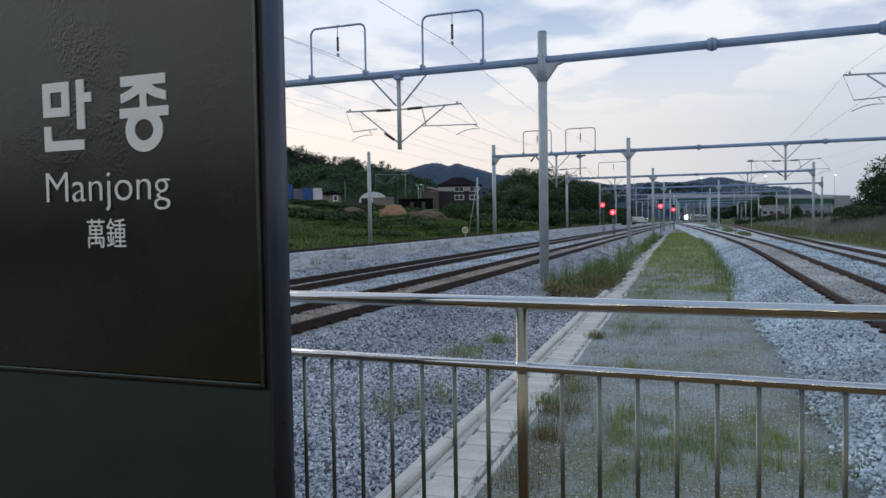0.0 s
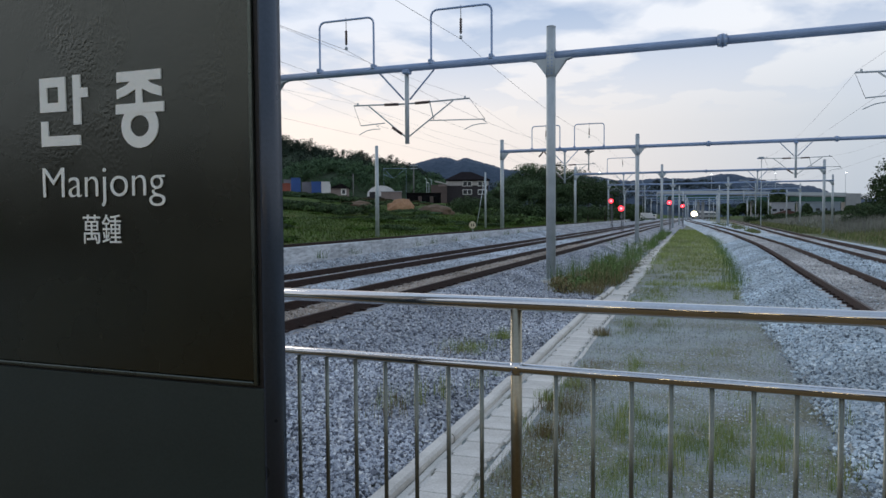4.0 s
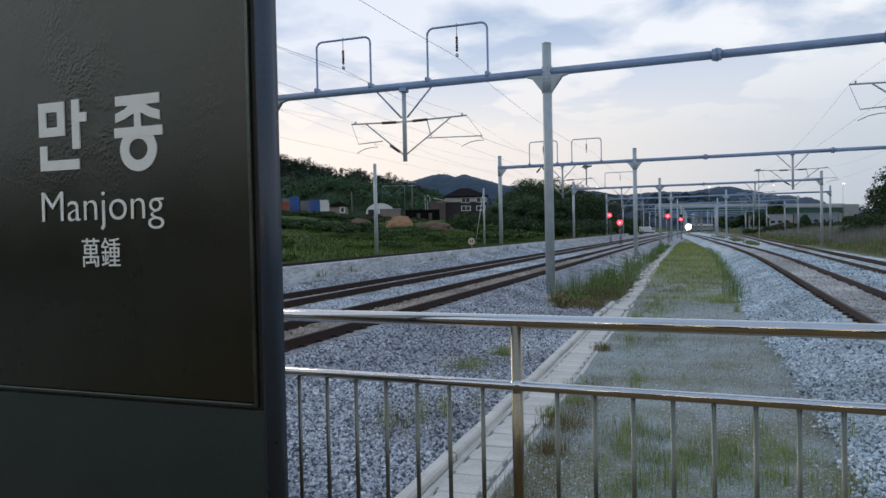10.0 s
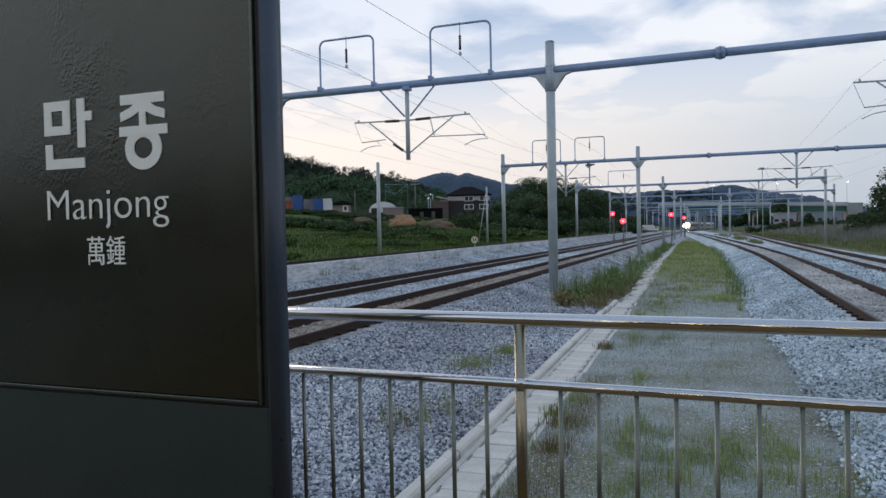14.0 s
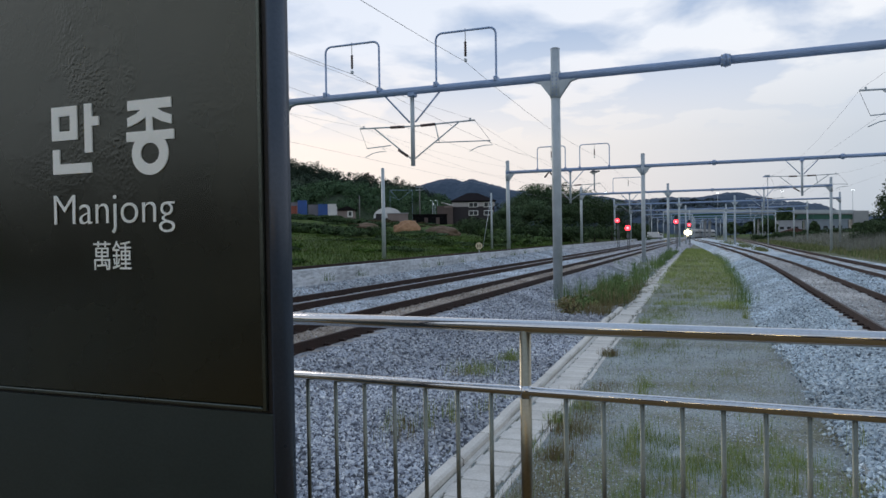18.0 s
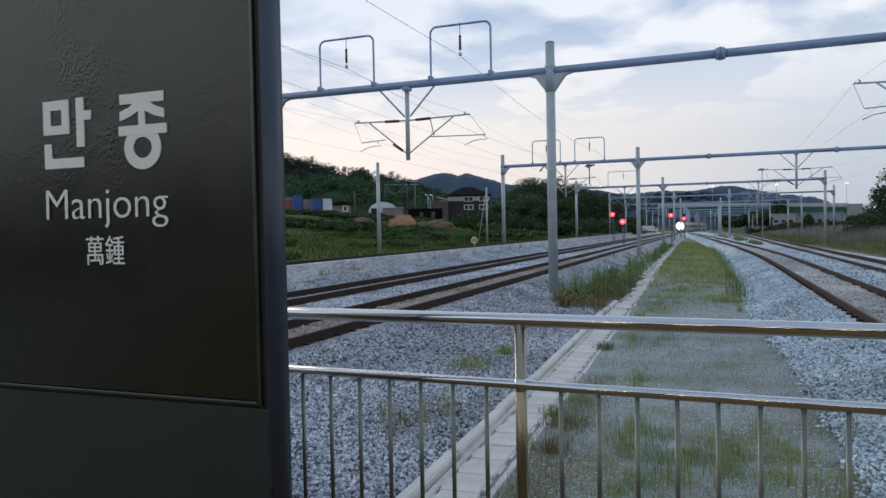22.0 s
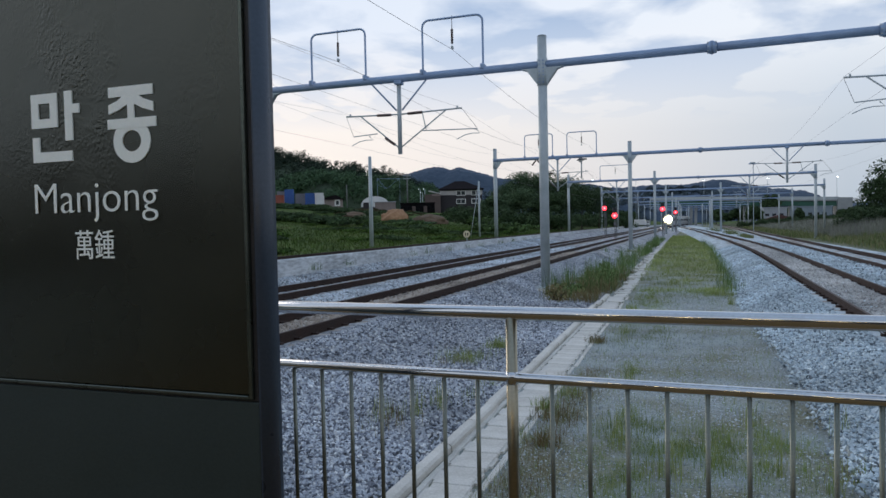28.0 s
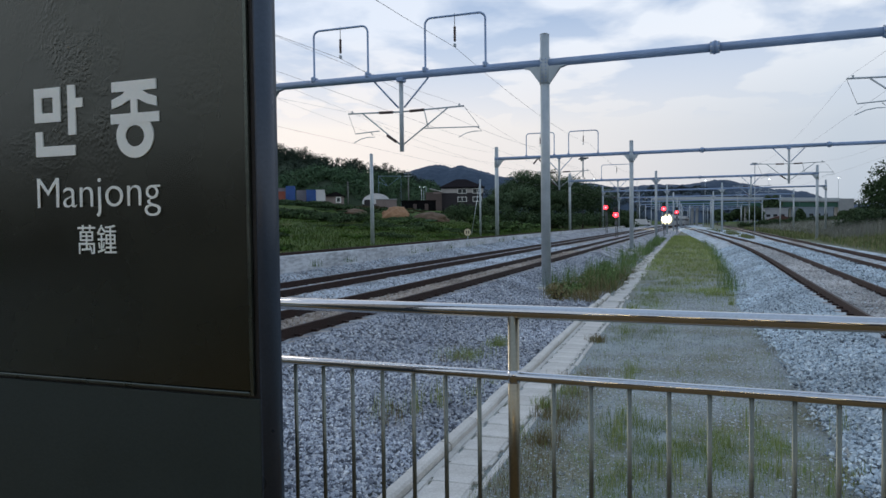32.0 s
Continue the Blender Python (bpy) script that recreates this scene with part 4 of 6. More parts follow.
def rail_vehicle(name, label, length, front):
    """A vehicle that runs in -y, its front end at y = 0."""
    v = thing(name, label, "train", group="coaches of the train" if not front else "")
    bm = nbm()
    prof = [(-1.42, 0.55), (-1.48, 1.6), (-1.45, 2.9), (-1.20, 3.55), (-0.7, 3.85), (0, 3.95), (0.7, 3.85), (1.20, 3.55), (1.45, 2.9), (1.48, 1.6), (1.42, 0.55)]
    stations = [(0.0, 0.86, 0.90), (0.5, 0.95, 0.97), (1.4, 1, 1), (length, 1, 1)] if front else [(0, 1, 1), (length, 1, 1)]
    rings = [[bm.verts.new((x * sx, y, 0.55 + (z - 0.55) * sz)) for x, z in prof] for y, sx, sz in stations]
    n = len(prof)
    for a, b in zip(rings, rings[1:]):
        for k in range(n):
            bm.faces.new((a[k], a[(k + 1) % n], b[(k + 1) % n], b[k]))
    bm.faces.new(rings[0][::-1]), bm.faces.new(rings[-1])
    body = part("body", bm, TRAIN_BODY, v)
    part("underframe", box(nbm(), (0, length / 2, 0.62), (2.5, length - 1, 0.5), 0.04), TRAIN_DARK, v)
    part("roof_equipment", box(nbm(), (0, length * 0.55, 3.98), (1.3, length * 0.4, 0.25), 0.05), TRAIN_DARK, v)
    for s in (-1, 1):
        part("window_band", box(nbm(), (s * 1.475, length / 2, 2.35), (0.05, length - 3, 0.75), 0.01), GLASS, body)
    for y in (length * 0.18, length * 0.82):
        bogie = part("bogie", box(nbm(), (0, y, 0.5), (2.0, 3.0, 0.4), 0.05), TRAIN_DARK, v)
        for dy in (-1.1, 1.1):
            for s in (-1, 1):
                part("wheel", rod(nbm(), (s * 0.70, y + dy, 0.43), (s * 0.83, y + dy, 0.43), 0.43, seg=16), RAILTOP, bogie)
    if front:
        part("windscreen", box(nbm(), (0, -0.015, 3.05), (2.0, 0.06, 0.35), 0.02), GLASS, body)
        part("front_band", box(nbm(), (0, -0.01, 1.35), (2.35, 0.05, 0.5), 0.02), TRAIN_DARK, body)
        part("coupler", box(nbm(), (0, -0.25, 0.95), (0.3, 0.6, 0.3), 0.04), TRAIN_DARK, v)
        # oversized lamps and a glowing disc stand in for the headlamps' glare
        for s in (-1, 1):
            hl = part("headlamp", rod(nbm(), (s * 0.36, -0.10, 2.35), (s * 0.36, 0.0, 2.35), 0.74, seg=24), HEADLAMP, v, "glaring warm white headlamp")
        part("glare_disc", rod(nbm(), (0, -0.06, 2.35), (0, -0.02, 2.35), 1.45, seg=32), LAMPGLARE, v, "glowing disc for the headlamps' glare")
        part("headlamp", rod(nbm(), (0, 0.02, 3.42), (0, 0.25, 3.42), 0.14, seg=16), HEADLAMP, v, "glaring warm white headlamp")
    return v


train = [rail_vehicle("locomotive", "approaching pale train front with glaring headlamps", 20.0, True)]
train += [rail_vehicle("coach", "pale passenger coach coupled behind the train front", 23.0, False) for _ in range(5)]
TRAIN_Y = [(0.0, 372.0), (9.0, 341.0), (13.0, 318.0), (20.0, 277.0), (23.0, 262.0), (28.0, 229.0), (32.0, 204.0)]


def train_pose(y):
    x = smooth_path(L1, y)
    turn = -math.degrees(math.atan2(smooth_path(L1, y + 18) - x, 18))
    return pose(x, y, 0, 0, 0, turn)


def motions():
    for k, v in enumerate(train):
        back = 0 if k == 0 else 20.6 + (k - 1) * 23.6
        rows = []
        for i in range(0, 33, 2):
            rows.append((float(i), train_pose(smooth_time(i) + back)))
        walk(v, rows)


def smooth_time(t):
    return sum(lerp(TRAIN_Y, min(32, max(0, t + d))) for d in (-1, 0, 1)) / 3


# ---- loose stones, grass and weeds ----
def stones(name, label, xs_, ys_, zs_, size, material):
    n = len(xs_)
    base = np.array([(1, 0, 0), (-1, 0, 0), (0, 1, 0), (0, -1, 0), (0, 0, 0.8), (0, 0, -0.8)], float)
    tri = np.array([(0, 2, 4), (2, 1, 4), (1, 3, 4), (3, 0, 4), (2, 0, 5), (1, 2, 5), (3, 1, 5), (0, 3, 5)])
    v = base[None] * rng.uniform(0.6, 1.25, (n, 6, 1)) + rng.normal(0, 0.18, (n, 6, 3))
    a, b = rng.uniform(0, math.tau, n), rng.normal(0, 0.5, n)
    ca, sa, cb, sb = np.cos(a), np.sin(a), np.cos(b), np.sin(b)
    y1 = v[:, :, 1] * cb[:, None] - v[:, :, 2] * sb[:, None]
    z1 = v[:, :, 1] * sb[:, None] + v[:, :, 2] * cb[:, None]
    x2 = v[:, :, 0] * ca[:, None] - y1 * sa[:, None]
    y2 = v[:, :, 0] * sa[:, None] + y1 * ca[:, None]
    v = np.stack((x2, y2, z1), 2) * size[:, None, None] + np.stack((xs_, ys_, zs_), 1)[:, None, :]
    f = (tri[None] + 6 * np.arange(n)[:, None, None]).reshape(-1, 3)
    ob = mesh_of(name, v.reshape(-1, 3).tolist(), f.tolist(), material)
    return tagged(ob, label, "gravel", kind="stuff")


def bed_height(u, left, right):
    if right[0] < 6:
        return np.interp(u, [left[0], left[2], right[2], right[2] + 0.95, right[0]], [left[1], -0.19, -0.19, GZ + 0.06, right[1]])
    return np.interp(u, [left[0], left[2], right[2], right[0]], [left[1], -0.19, -0.19, right[1]])


def scatter_bed(centres, left, right, u0, u1, y0, y1, n, power=1.6):
    y = y0 + (y1 - y0) * rng.uniform(0, 1, n) ** power
    u = rng.uniform(u0, u1, n)
    cx = np.interp(y, *zip(*centres))
    return cx + u, y, bed_height(u, left, right) + 0.012, rng.uniform(0.020, 0.042, n) * (1 + y / 60)


PALEDUST = island_mat("pale_dusty_ballast_stone", [(0.317, 0.311, 0.305), (0.488, 0.482, 0.47), (0.634, 0.622, 0.61), (0.549, 0.549, 0.549)], 0.95)
DUST = island_mat("dusty_ballast_stone", [(0.24, 0.20, 0.165), (0.36, 0.31, 0.265), (0.46, 0.41, 0.36), (0.40, 0.37, 0.34)], 0.95)
A = scatter_bed(L1, (-7.9, 0.42, -5.6), (4.95, GZ + 0.02, 1.5), 1.15, 5.05, 4.5, 48, 84000)
ok_ = A[0] < np.interp(A[1], *zip(*DRAIN)) - 0.42
A = tuple(a[ok_] for a in A)
A = (*A[:3], A[3] * 0.76)
stones("gravel", "loose angular grey ballast stones", *A, STONE)
A = scatter_bed(R1, (-2.8, GZ - 0.02, -1.45), (7.9, GZ - 0.02, 5.9), -2.9, -1.0, 5, 60, 38000)
ok_ = A[0] - np.interp(A[1], *zip(*R1)) > np.interp(A[1], [14, 28], [-2.45, -2.9]) + 0.06 * rng.normal(0, 1, len(A[1]))
A = tuple(a[ok_] for a in A)
A = (*A[:3], A[3] * 0.82)
stones("gravel", "loose angular pale grey ballast stones", *A, PALESTONE)
A = scatter_bed(L1, (-7.9, 0.42, -5.6), (4.95, GZ + 0.02, 1.5), -0.6, 0.6, 8, 50, 9000)
stones("gravel", "dusty ballast stones between the rails", *A, DUST)
A = scatter_bed(R1, (-2.8, GZ - 0.02, -1.45), (7.9, GZ - 0.02, 5.9), -0.65, 0.65, 8, 70, 11000)
stones("gravel", "dusty ballast stones between the rails", *A, PALEDUST)
A = scatter_bed(R1, (-2.8, GZ - 0.02, -1.45), (7.9, GZ - 0.02, 5.9), 0.9, 3.0, 12, 70, 12000)
stones("gravel", "loose angular pale grey ballast stones", *A, PALESTONE)
A = scatter_bed(L1, (-7.9, 0.42, -5.6), (4.95, GZ + 0.02, 1.5), -7.9, -5.45, 14, 75, 12000)
ok_ = A[0] > np.interp(A[1], *zip(*WALL)) + 0.02
A = tuple(a[ok_] for a in A)
stones("gravel", "loose pale ballast stones heaped against the low wall", *A, MIDSTONE)
A = scatter_bed(L1, (-7.9, 0.42, -5.6), (4.95, GZ + 0.02, 1.5), -3.0, -1.2, 9, 60, 9000)
stones("gravel", "pale ballast stones between two tracks", *A, MIDSTONE)
n_ = 34000
yy_ = 5 + 26 * rng.uniform(0, 1, n_) ** 1.5
stones("gravel", "fine grit lying on the sandy strip", rng.uniform(-2.0, 1.5, n_), yy_, np.full(n_, GZ + 0.004), 0.005 + 0.012 * rng.uniform(0, 1, n_) ** 2.5, MIDSTONE)

GRASS = island_mat("green_grass", [(0.143, 0.211, 0.054), (0.227, 0.288, 0.081), (0.302, 0.355, 0.117), (0.37, 0.394, 0.18), (0.176, 0.269, 0.072)])
DRYGRASS = island_mat("brown_dry_grass", [(0.142, 0.095, 0.0451), (0.206, 0.146, 0.0697), (0.171, 0.164, 0.0697), (0.27, 0.242, 0.131), (0.113, 0.146, 0.0534)])
WEED = island_mat("green_weeds", [(0.0704, 0.136, 0.0425), (0.102, 0.178, 0.0553), (0.141, 0.212, 0.0723), (0.18, 0.221, 0.0935)])
LEAF = island_mat("dark_leaves", [(0.024, 0.0448, 0.0208), (0.0385, 0.0689, 0.0273), (0.0561, 0.0898, 0.0353), (0.0321, 0.0561, 0.024)])
LEAFLIGHT = island_mat("mid_green_leaves", [(0.0382, 0.0723, 0.0238), (0.0595, 0.102, 0.0323), (0.0808, 0.128, 0.0408), (0.0467, 0.085, 0.0272)])
HILLLEAF = island_mat("hill_leaves", [(0.0184, 0.0322, 0.023), (0.0242, 0.0414, 0.0264), (0.031, 0.0506, 0.031), (0.0218, 0.0368, 0.0242)])
RISELEAF = island_mat("rise_leaves", [(0.0431, 0.0864, 0.0471), (0.059, 0.11, 0.055), (0.0746, 0.13, 0.0628), (0.0511, 0.0982, 0.0511)])
BROWNLEAF = island_mat("brown_green_leaves", [(0.05, 0.042, 0.022), (0.075, 0.06, 0.03), (0.055, 0.06, 0.025)])
BARK = mat("bark", (0.035, 0.028, 0.022), (0.075, 0.06, 0.048), 3, 0.9, 0, 0.4, 25)


def blades(name, label, x, y, z, h, width, material, lean=0.35):
    n = len(x)
    a = rng.uniform(0, math.tau, n)
    dx, dy = np.cos(a), np.sin(a)
    k = rng.normal(0, lean, n) * h
    w = width * rng.uniform(0.6, 1.4, n)
    px, py = -dy * w, dx * w
    P = np.stack((np.stack((x - px, y - py, z), 1), np.stack((x + px, y + py, z), 1),
                  np.stack((x + dx * k * 0.3 + px * 0.7, y + dy * k * 0.3 + py * 0.7, z + h * 0.6), 1),
                  np.stack((x + dx * k * 0.3 - px * 0.7, y + dy * k * 0.3 - py * 0.7, z + h * 0.6), 1),
                  np.stack((x + dx * k, y + dy * k, z + h), 1)), 1)
    b = 5 * np.arange(n)
    faces = [f for i in b.tolist() for f in ((i, i + 1, i + 2, i + 3), (i + 3, i + 2, i + 4))]
    return tagged(mesh_of(name, P.reshape(-1, 3).tolist(), faces, material), label, "grass", kind="stuff")


n_ = 34000
yy_ = 25 + 97 * rng.uniform(0, 1, n_) ** 1.4
lo_, hi_ = np.interp(yy_, *zip(*DRAIN)) + np.interp(yy_, [22, 28], [0.45, 0.20]), np.interp(yy_, [27, 35, 72, 120, 150], [1.25, 1.35, 1.2, -1.0, -3.2])
xx_ = lo_ + (hi_ - lo_) * rng.beta(0.9, 0.9, n_)
keep = np.array([noise.noise((x * 0.8, y * 0.7, 5.0)) + min(0.45, (y - 30) * 0.035) > 0.05 + 0.2 * rng.normal() for x, y in zip(xx_, yy_)])
xx_, yy_ = xx_[keep], yy_[keep]
blades("grass", "green and yellowish grass growing on the sandy strip", xx_, yy_, np.full(len(xx_), GZ - 0.02), rng.uniform(0.04, 0.20, len(xx_)) * np.array([1.0 + 1.6 * max(0.0, noise.noise((x * 1.7, y * 0.8, 2.0))) for x, y in zip(xx_, yy_)]), 0.004 + yy_ * 0.00011, GRASS)
n_ = 1700
yy_ = 26 + 60 * rng.uniform(0, 1, n_) ** 1.2
ok_ = np.array([noise.noise((y * 0.9, 3.0, 1.0)) > -0.12 for y in yy_])
yy_ = yy_[ok_]
n_ = len(yy_)
xx_ = np.interp(yy_, [26, 35, 72, 90], [1.2, 1.3, 1.15, 0.5]) + rng.normal(0, 0.22, n_)
blades("grass", "taller grass along the foot of the ballast", xx_, yy_, np.full(n_, GZ - 0.02), rng.uniform(0.12, 0.6, n_), 0.004 + yy_ * 0.00008, WEED, 0.25)
def left_z(x, y):
    return bed_height(x - np.interp(y, *zip(*L1)), (-7.9, 0.42, -5.6), (4.95, GZ + 0.02, 1.5)) - 0.02


# tall weeds between the pole and the drain, in clumps, with brown dead growth at their feet
def clumps(count, y_of, x_of, per, spread, low, high):
    """Blade places in clumps: x, y and a height each; every clump has a height of its own."""
    X, Y, H = [], [], []
    for _ in range(count):
        cy = float(y_of())
        cx = float(np.interp(cy, *zip(*DRAIN))) - float(np.interp(cy, [25, 30], [0.5, 0.28])) - float(x_of())
        n = int(per * float(rng.uniform(0.5, 1.5)))
        top = float(rng.uniform(low, high))
        x, y = cx + rng.normal(0, spread, n), cy + rng.normal(0, spread * 1.6, n)
        ok = (x < np.interp(y, *zip(*DRAIN)) - np.interp(y, [23, 27], [0.40, 0.18])) & ((x > -4.85) | (y > 27.5))
        X.append(x[ok]), Y.append(y[ok])
        H.append(top * rng.uniform(0.3, 1.0, n)[ok])
    return np.concatenate(X), np.concatenate(Y), np.concatenate(H)


xx_, yy_, hh_ = clumps(125, lambda: 25.0 + 75 * rng.uniform(0, 1) ** 1.8, lambda: rng.gamma(1.5, 0.42), 30, 0.20, 0.25, 1.15)
blades("weeds", "tall green weeds beside the drain", xx_, yy_, left_z(xx_, yy_), hh_, 0.006 + yy_ * 0.00010, WEED, 0.38)
xx_, yy_, hh_ = clumps(16, lambda: rng.uniform(24, 40), lambda: rng.uniform(0.8, 2.0), 12, 0.10, 0.7, 1.3)
blades("weeds", "lone tall weed stalks beside the pole", xx_, yy_, left_z(xx_, yy_), hh_, 0.008, WEED, 0.3)
xx_, yy_, hh_ = clumps(95, lambda: 21.6 + rng.gamma(2.0, 2.4), lambda: rng.beta(1.0, 1.6) * 2.2, 70, 0.26, 0.14, 0.60)
blades("dry_grass", "brown and straw grass round the pole's foot", xx_, yy_, left_z(xx_, yy_), hh_, 0.006, DRYGRASS, 0.6)
xx_, yy_, hh_ = clumps(26, lambda: 30 + 50 * rng.uniform(0, 1), lambda: rng.uniform(0.0, 1.2), 60, 0.25, 0.15, 0.4)
blades("dry_grass", "brown dead grass among the weeds", xx_, yy_, left_z(xx_, yy_), hh_, 0.008, DRYGRASS, 0.6)


# thin growth on the sandy strip, thick in a few patches
PATCHES = ((0.10, 8.2, 0.75, 0.75, 1.0), (0.72, 8.0, 0.35, 0.7, 0.8), (-0.78, 8.6, 0.28, 0.8, 0.8), (-1.0, 12.2, 0.16, 0.6, 0.7), (-0.85, 16.5, 0.30, 1.4, 0.35), (-1.55, 17.5, 0.25, 3.0, 0.35), (-0.7, 6.9, 0.35, 0.6, 0.5), (-1.4, 23.0, 0.5, 3.0, 0.5), (0.3, 26.0, 0.9, 1.6, 0.4))


def strip_growth(name, label, n, height, width, material, lean, sparse):
    """Blades whose number follows the patches; sparse: what grows between them."""
    x, y = rng.uniform(-1.95, 1.3, n), 6.0 + 22.0 * rng.uniform(0, 1, n) ** 1.7
    want = sparse + sum(w * np.exp(-((x - a) / p) ** 2 - ((y - b) / q) ** 2) for a, b, p, q, w in PATCHES)
    mottle = np.array([noise.noise((u * 3.1, v * 2.2, 7.0)) for u, v in zip(x, y)])
    ok = rng.uniform(0, 1, n) < want * (0.65 + 1.3 * mottle)
    x, y = x[ok], y[ok]
    return blades(name, label, x, y, np.full(len(x), GZ - 0.01), height * rng.uniform(0.25, 1.0, len(x)) ** 1.3, width + y * 0.00006, material, lean)


FINEGRASS = island_mat("fine_yellow_green_grass", [(0.15, 0.23, 0.055), (0.23, 0.31, 0.085), (0.31, 0.37, 0.13), (0.19, 0.27, 0.075)])
strip_growth("grass", "sparse thin grass on the sandy strip", 30000, 0.22, 0.0018, GRASS, 0.22, 0.035)
strip_growth("fine_grass", "soft yellow-green tufts of fine grass on the sandy strip", 130000, 0.13, 0.0016, FINEGRASS, 0.6, 0.05)
n_ = 2600
xx_, yy_ = -1.62 + rng.normal(0, 0.17, n_), 6.2 + 6.0 * rng.uniform(0, 1, n_) ** 1.2
ok_ = xx_ > -1.88
xx_, yy_ = xx_[ok_], yy_[ok_]
blades("dry_grass", "thin brown dead growth beside the drain", xx_, yy_, np.full(len(xx_), GZ - 0.01), rng.uniform(0.03, 0.16, len(xx_)), 0.0022, DRYGRASS, 0.7)
for k in range(14):
    y = 26.0 + 2.3 * k + float(rng.normal(0, 0.4))
    bm = nbm()
    bmesh.ops.create_icosphere(bm, subdivisions=1, radius=1)
    sz = float(rng.uniform(0.08, 0.20))
    for v in bm.verts:
        v.co = Vector((v.co.x * sz * 1.2, v.co.y * sz, v.co.z * sz * 0.7)) * (1 + 0.35 * noise.noise(v.co * 3 + Vector((k, 0, 0))))
    ob = part("concrete_lump", bm, CONC)
    ob.location = (drain_x(y) - 0.14 + float(rng.normal(0, 0.07)), y, GZ + 0.09)
    tagged(ob, "broken pale concrete lump on the drain's edge", "rubble", group="concrete lumps along the drain")


# single weeds that stand out on the gravel
def weed(x, y, z, n, h, spread, material, label, name="weed"):
    xs2, ys2 = x + rng.normal(0, spread, n), y + rng.normal(0, spread, n)
    ob = blades(name, label, xs2 - x, ys2 - y, np.zeros(n), rng.uniform(0.35, 1, n) * h, 0.0035 if y < 20 else 0.006, material, 0.4)
    ob.location = (x, y, z)
    return tagged(ob, label, "weed", kind="stuff")


for x, y, z, n, h, sp, dry in ((-4.0, 12.3, GZ + 0.05, 700, 0.30, 0.26, 0), (-4.1, 11.9, GZ + 0.05, 160, 0.30, 0.22, 1), (-3.72, 13.6, GZ + 0.05, 320, 0.42, 0.13, 0), (-3.63, 8.1, GZ + 0.05, 190, 0.34, 0.22, 1), (-3.7, 8.3, GZ + 0.05, 90, 0.5, 0.18, 0), (-3.2, 8.8, GZ + 0.05, 36, 0.9, 0.04, 0), (-3.42, 8.5, GZ + 0.05, 34, 0.85, 0.05, 0), (-3.0, 10.4, GZ + 0.05, 40, 0.6, 0.10, 0), (-1.62, 7.85, GZ, 330, 0.34, 0.10, 1), (-1.75, 8.9, GZ, 220, 0.3, 0.12, 1), (0.74, 7.45, GZ, 30, 0.95, 0.03, 0), (1.5, 8.75, GZ + 0.05, 46, 0.8, 0.05, 0), (1.2, 7.1, GZ, 44, 0.7, 0.06, 0), (-0.2, 7.3, GZ, 26, 0.8, 0.04, 0), (-0.8, 7.9, GZ, 30, 0.8, 0.05, 0), (0.45, 10.2, GZ, 16, 0.6, 0.04, 0), (-0.3, 11.8, GZ, 14, 0.5, 0.05, 0), (0.2, 13.4, GZ, 16, 0.45, 0.06, 0), (-4.35, 13.2, GZ + 0.03, 160, 0.22, 0.30, 1), (-3.75, 13.6, GZ + 0.03, 150, 0.28, 0.10, 0), (-3.35, 9.1, GZ + 0.02, 60, 0.55, 0.12, 0), (-3.6, 9.4, GZ + 0.02, 70, 0.3, 0.25, 1),
                               (-3.05, 9.6, GZ + 0.02, 40, 0.5, 0.08, 0), (-1.96, 14.9, GZ, 420, 0.30, 0.10, 1), (-1.94, 10.9, GZ, 200, 0.32, 0.09, 1), (-1.93, 9.4, GZ, 260, 0.30, 0.09, 0), (-1.55, 16.2, GZ, 50, 0.5, 0.08, 0), (-1.75, 10.2, GZ, 160, 0.35, 0.12, 0),
                               (-1.6, 8.9, GZ, 90, 0.3, 0.14, 1), (-1.0, 11.4, GZ, 70, 0.5, 0.06, 0), (-0.85, 8.3, GZ, 60, 0.6, 0.07, 0), (0.6, 9.2, GZ, 60, 0.55, 0.06, 0), (1.35, 7.4, GZ, 60, 0.45, 0.07, 0),
                               (-1.9, 8.0, GZ, 90, 0.3, 0.1, 0), (2.1, 12.5, -0.45, 50, 0.3, 0.06, 0), (-3.3, 18.5, GZ, 240, 0.22, 0.16, 1), (-1.72, 20.2, GZ, 120, 0.4, 0.1, 0), (0.95, 22.5, GZ, 60, 0.5, 0.05, 0), (-0.35, 7.1, GZ, 70, 0.5, 0.12, 0), (0.15, 7.6, GZ, 60, 0.4, 0.1, 0)):
    weed(x, y, z, int(n * 0.55), h * 0.7, sp, DRYGRASS if dry else GRASS, "low brown dry weed tuft on the gravel" if dry else "green weed growing out of the gravel")


for x, y, n, hh, sp in ((-4.75, 24.2, 46, 1.25, 0.20), (-4.35, 25.0, 40, 1.0, 0.22), (-4.1, 29.5, 60, 1.2, 0.25), (-3.9, 33.0, 60, 1.25, 0.3), (-4.5, 36.0, 60, 1.15, 0.3), (-3.8, 41.0, 70, 1.3, 0.4), (-4.3, 48.0, 70, 1.3, 0.4), (1.15, 30.5, 50, 0.75, 0.15), (1.1, 36.0, 50, 0.8, 0.2), (0.95, 27.5, 40, 0.6, 0.15)):
    weed(x, y, GZ + 0.02, n, hh, sp, WEED, "tall dark green weed stalks beside the drain" if x < 0 else "tall green grass clump at the ballast's foot")


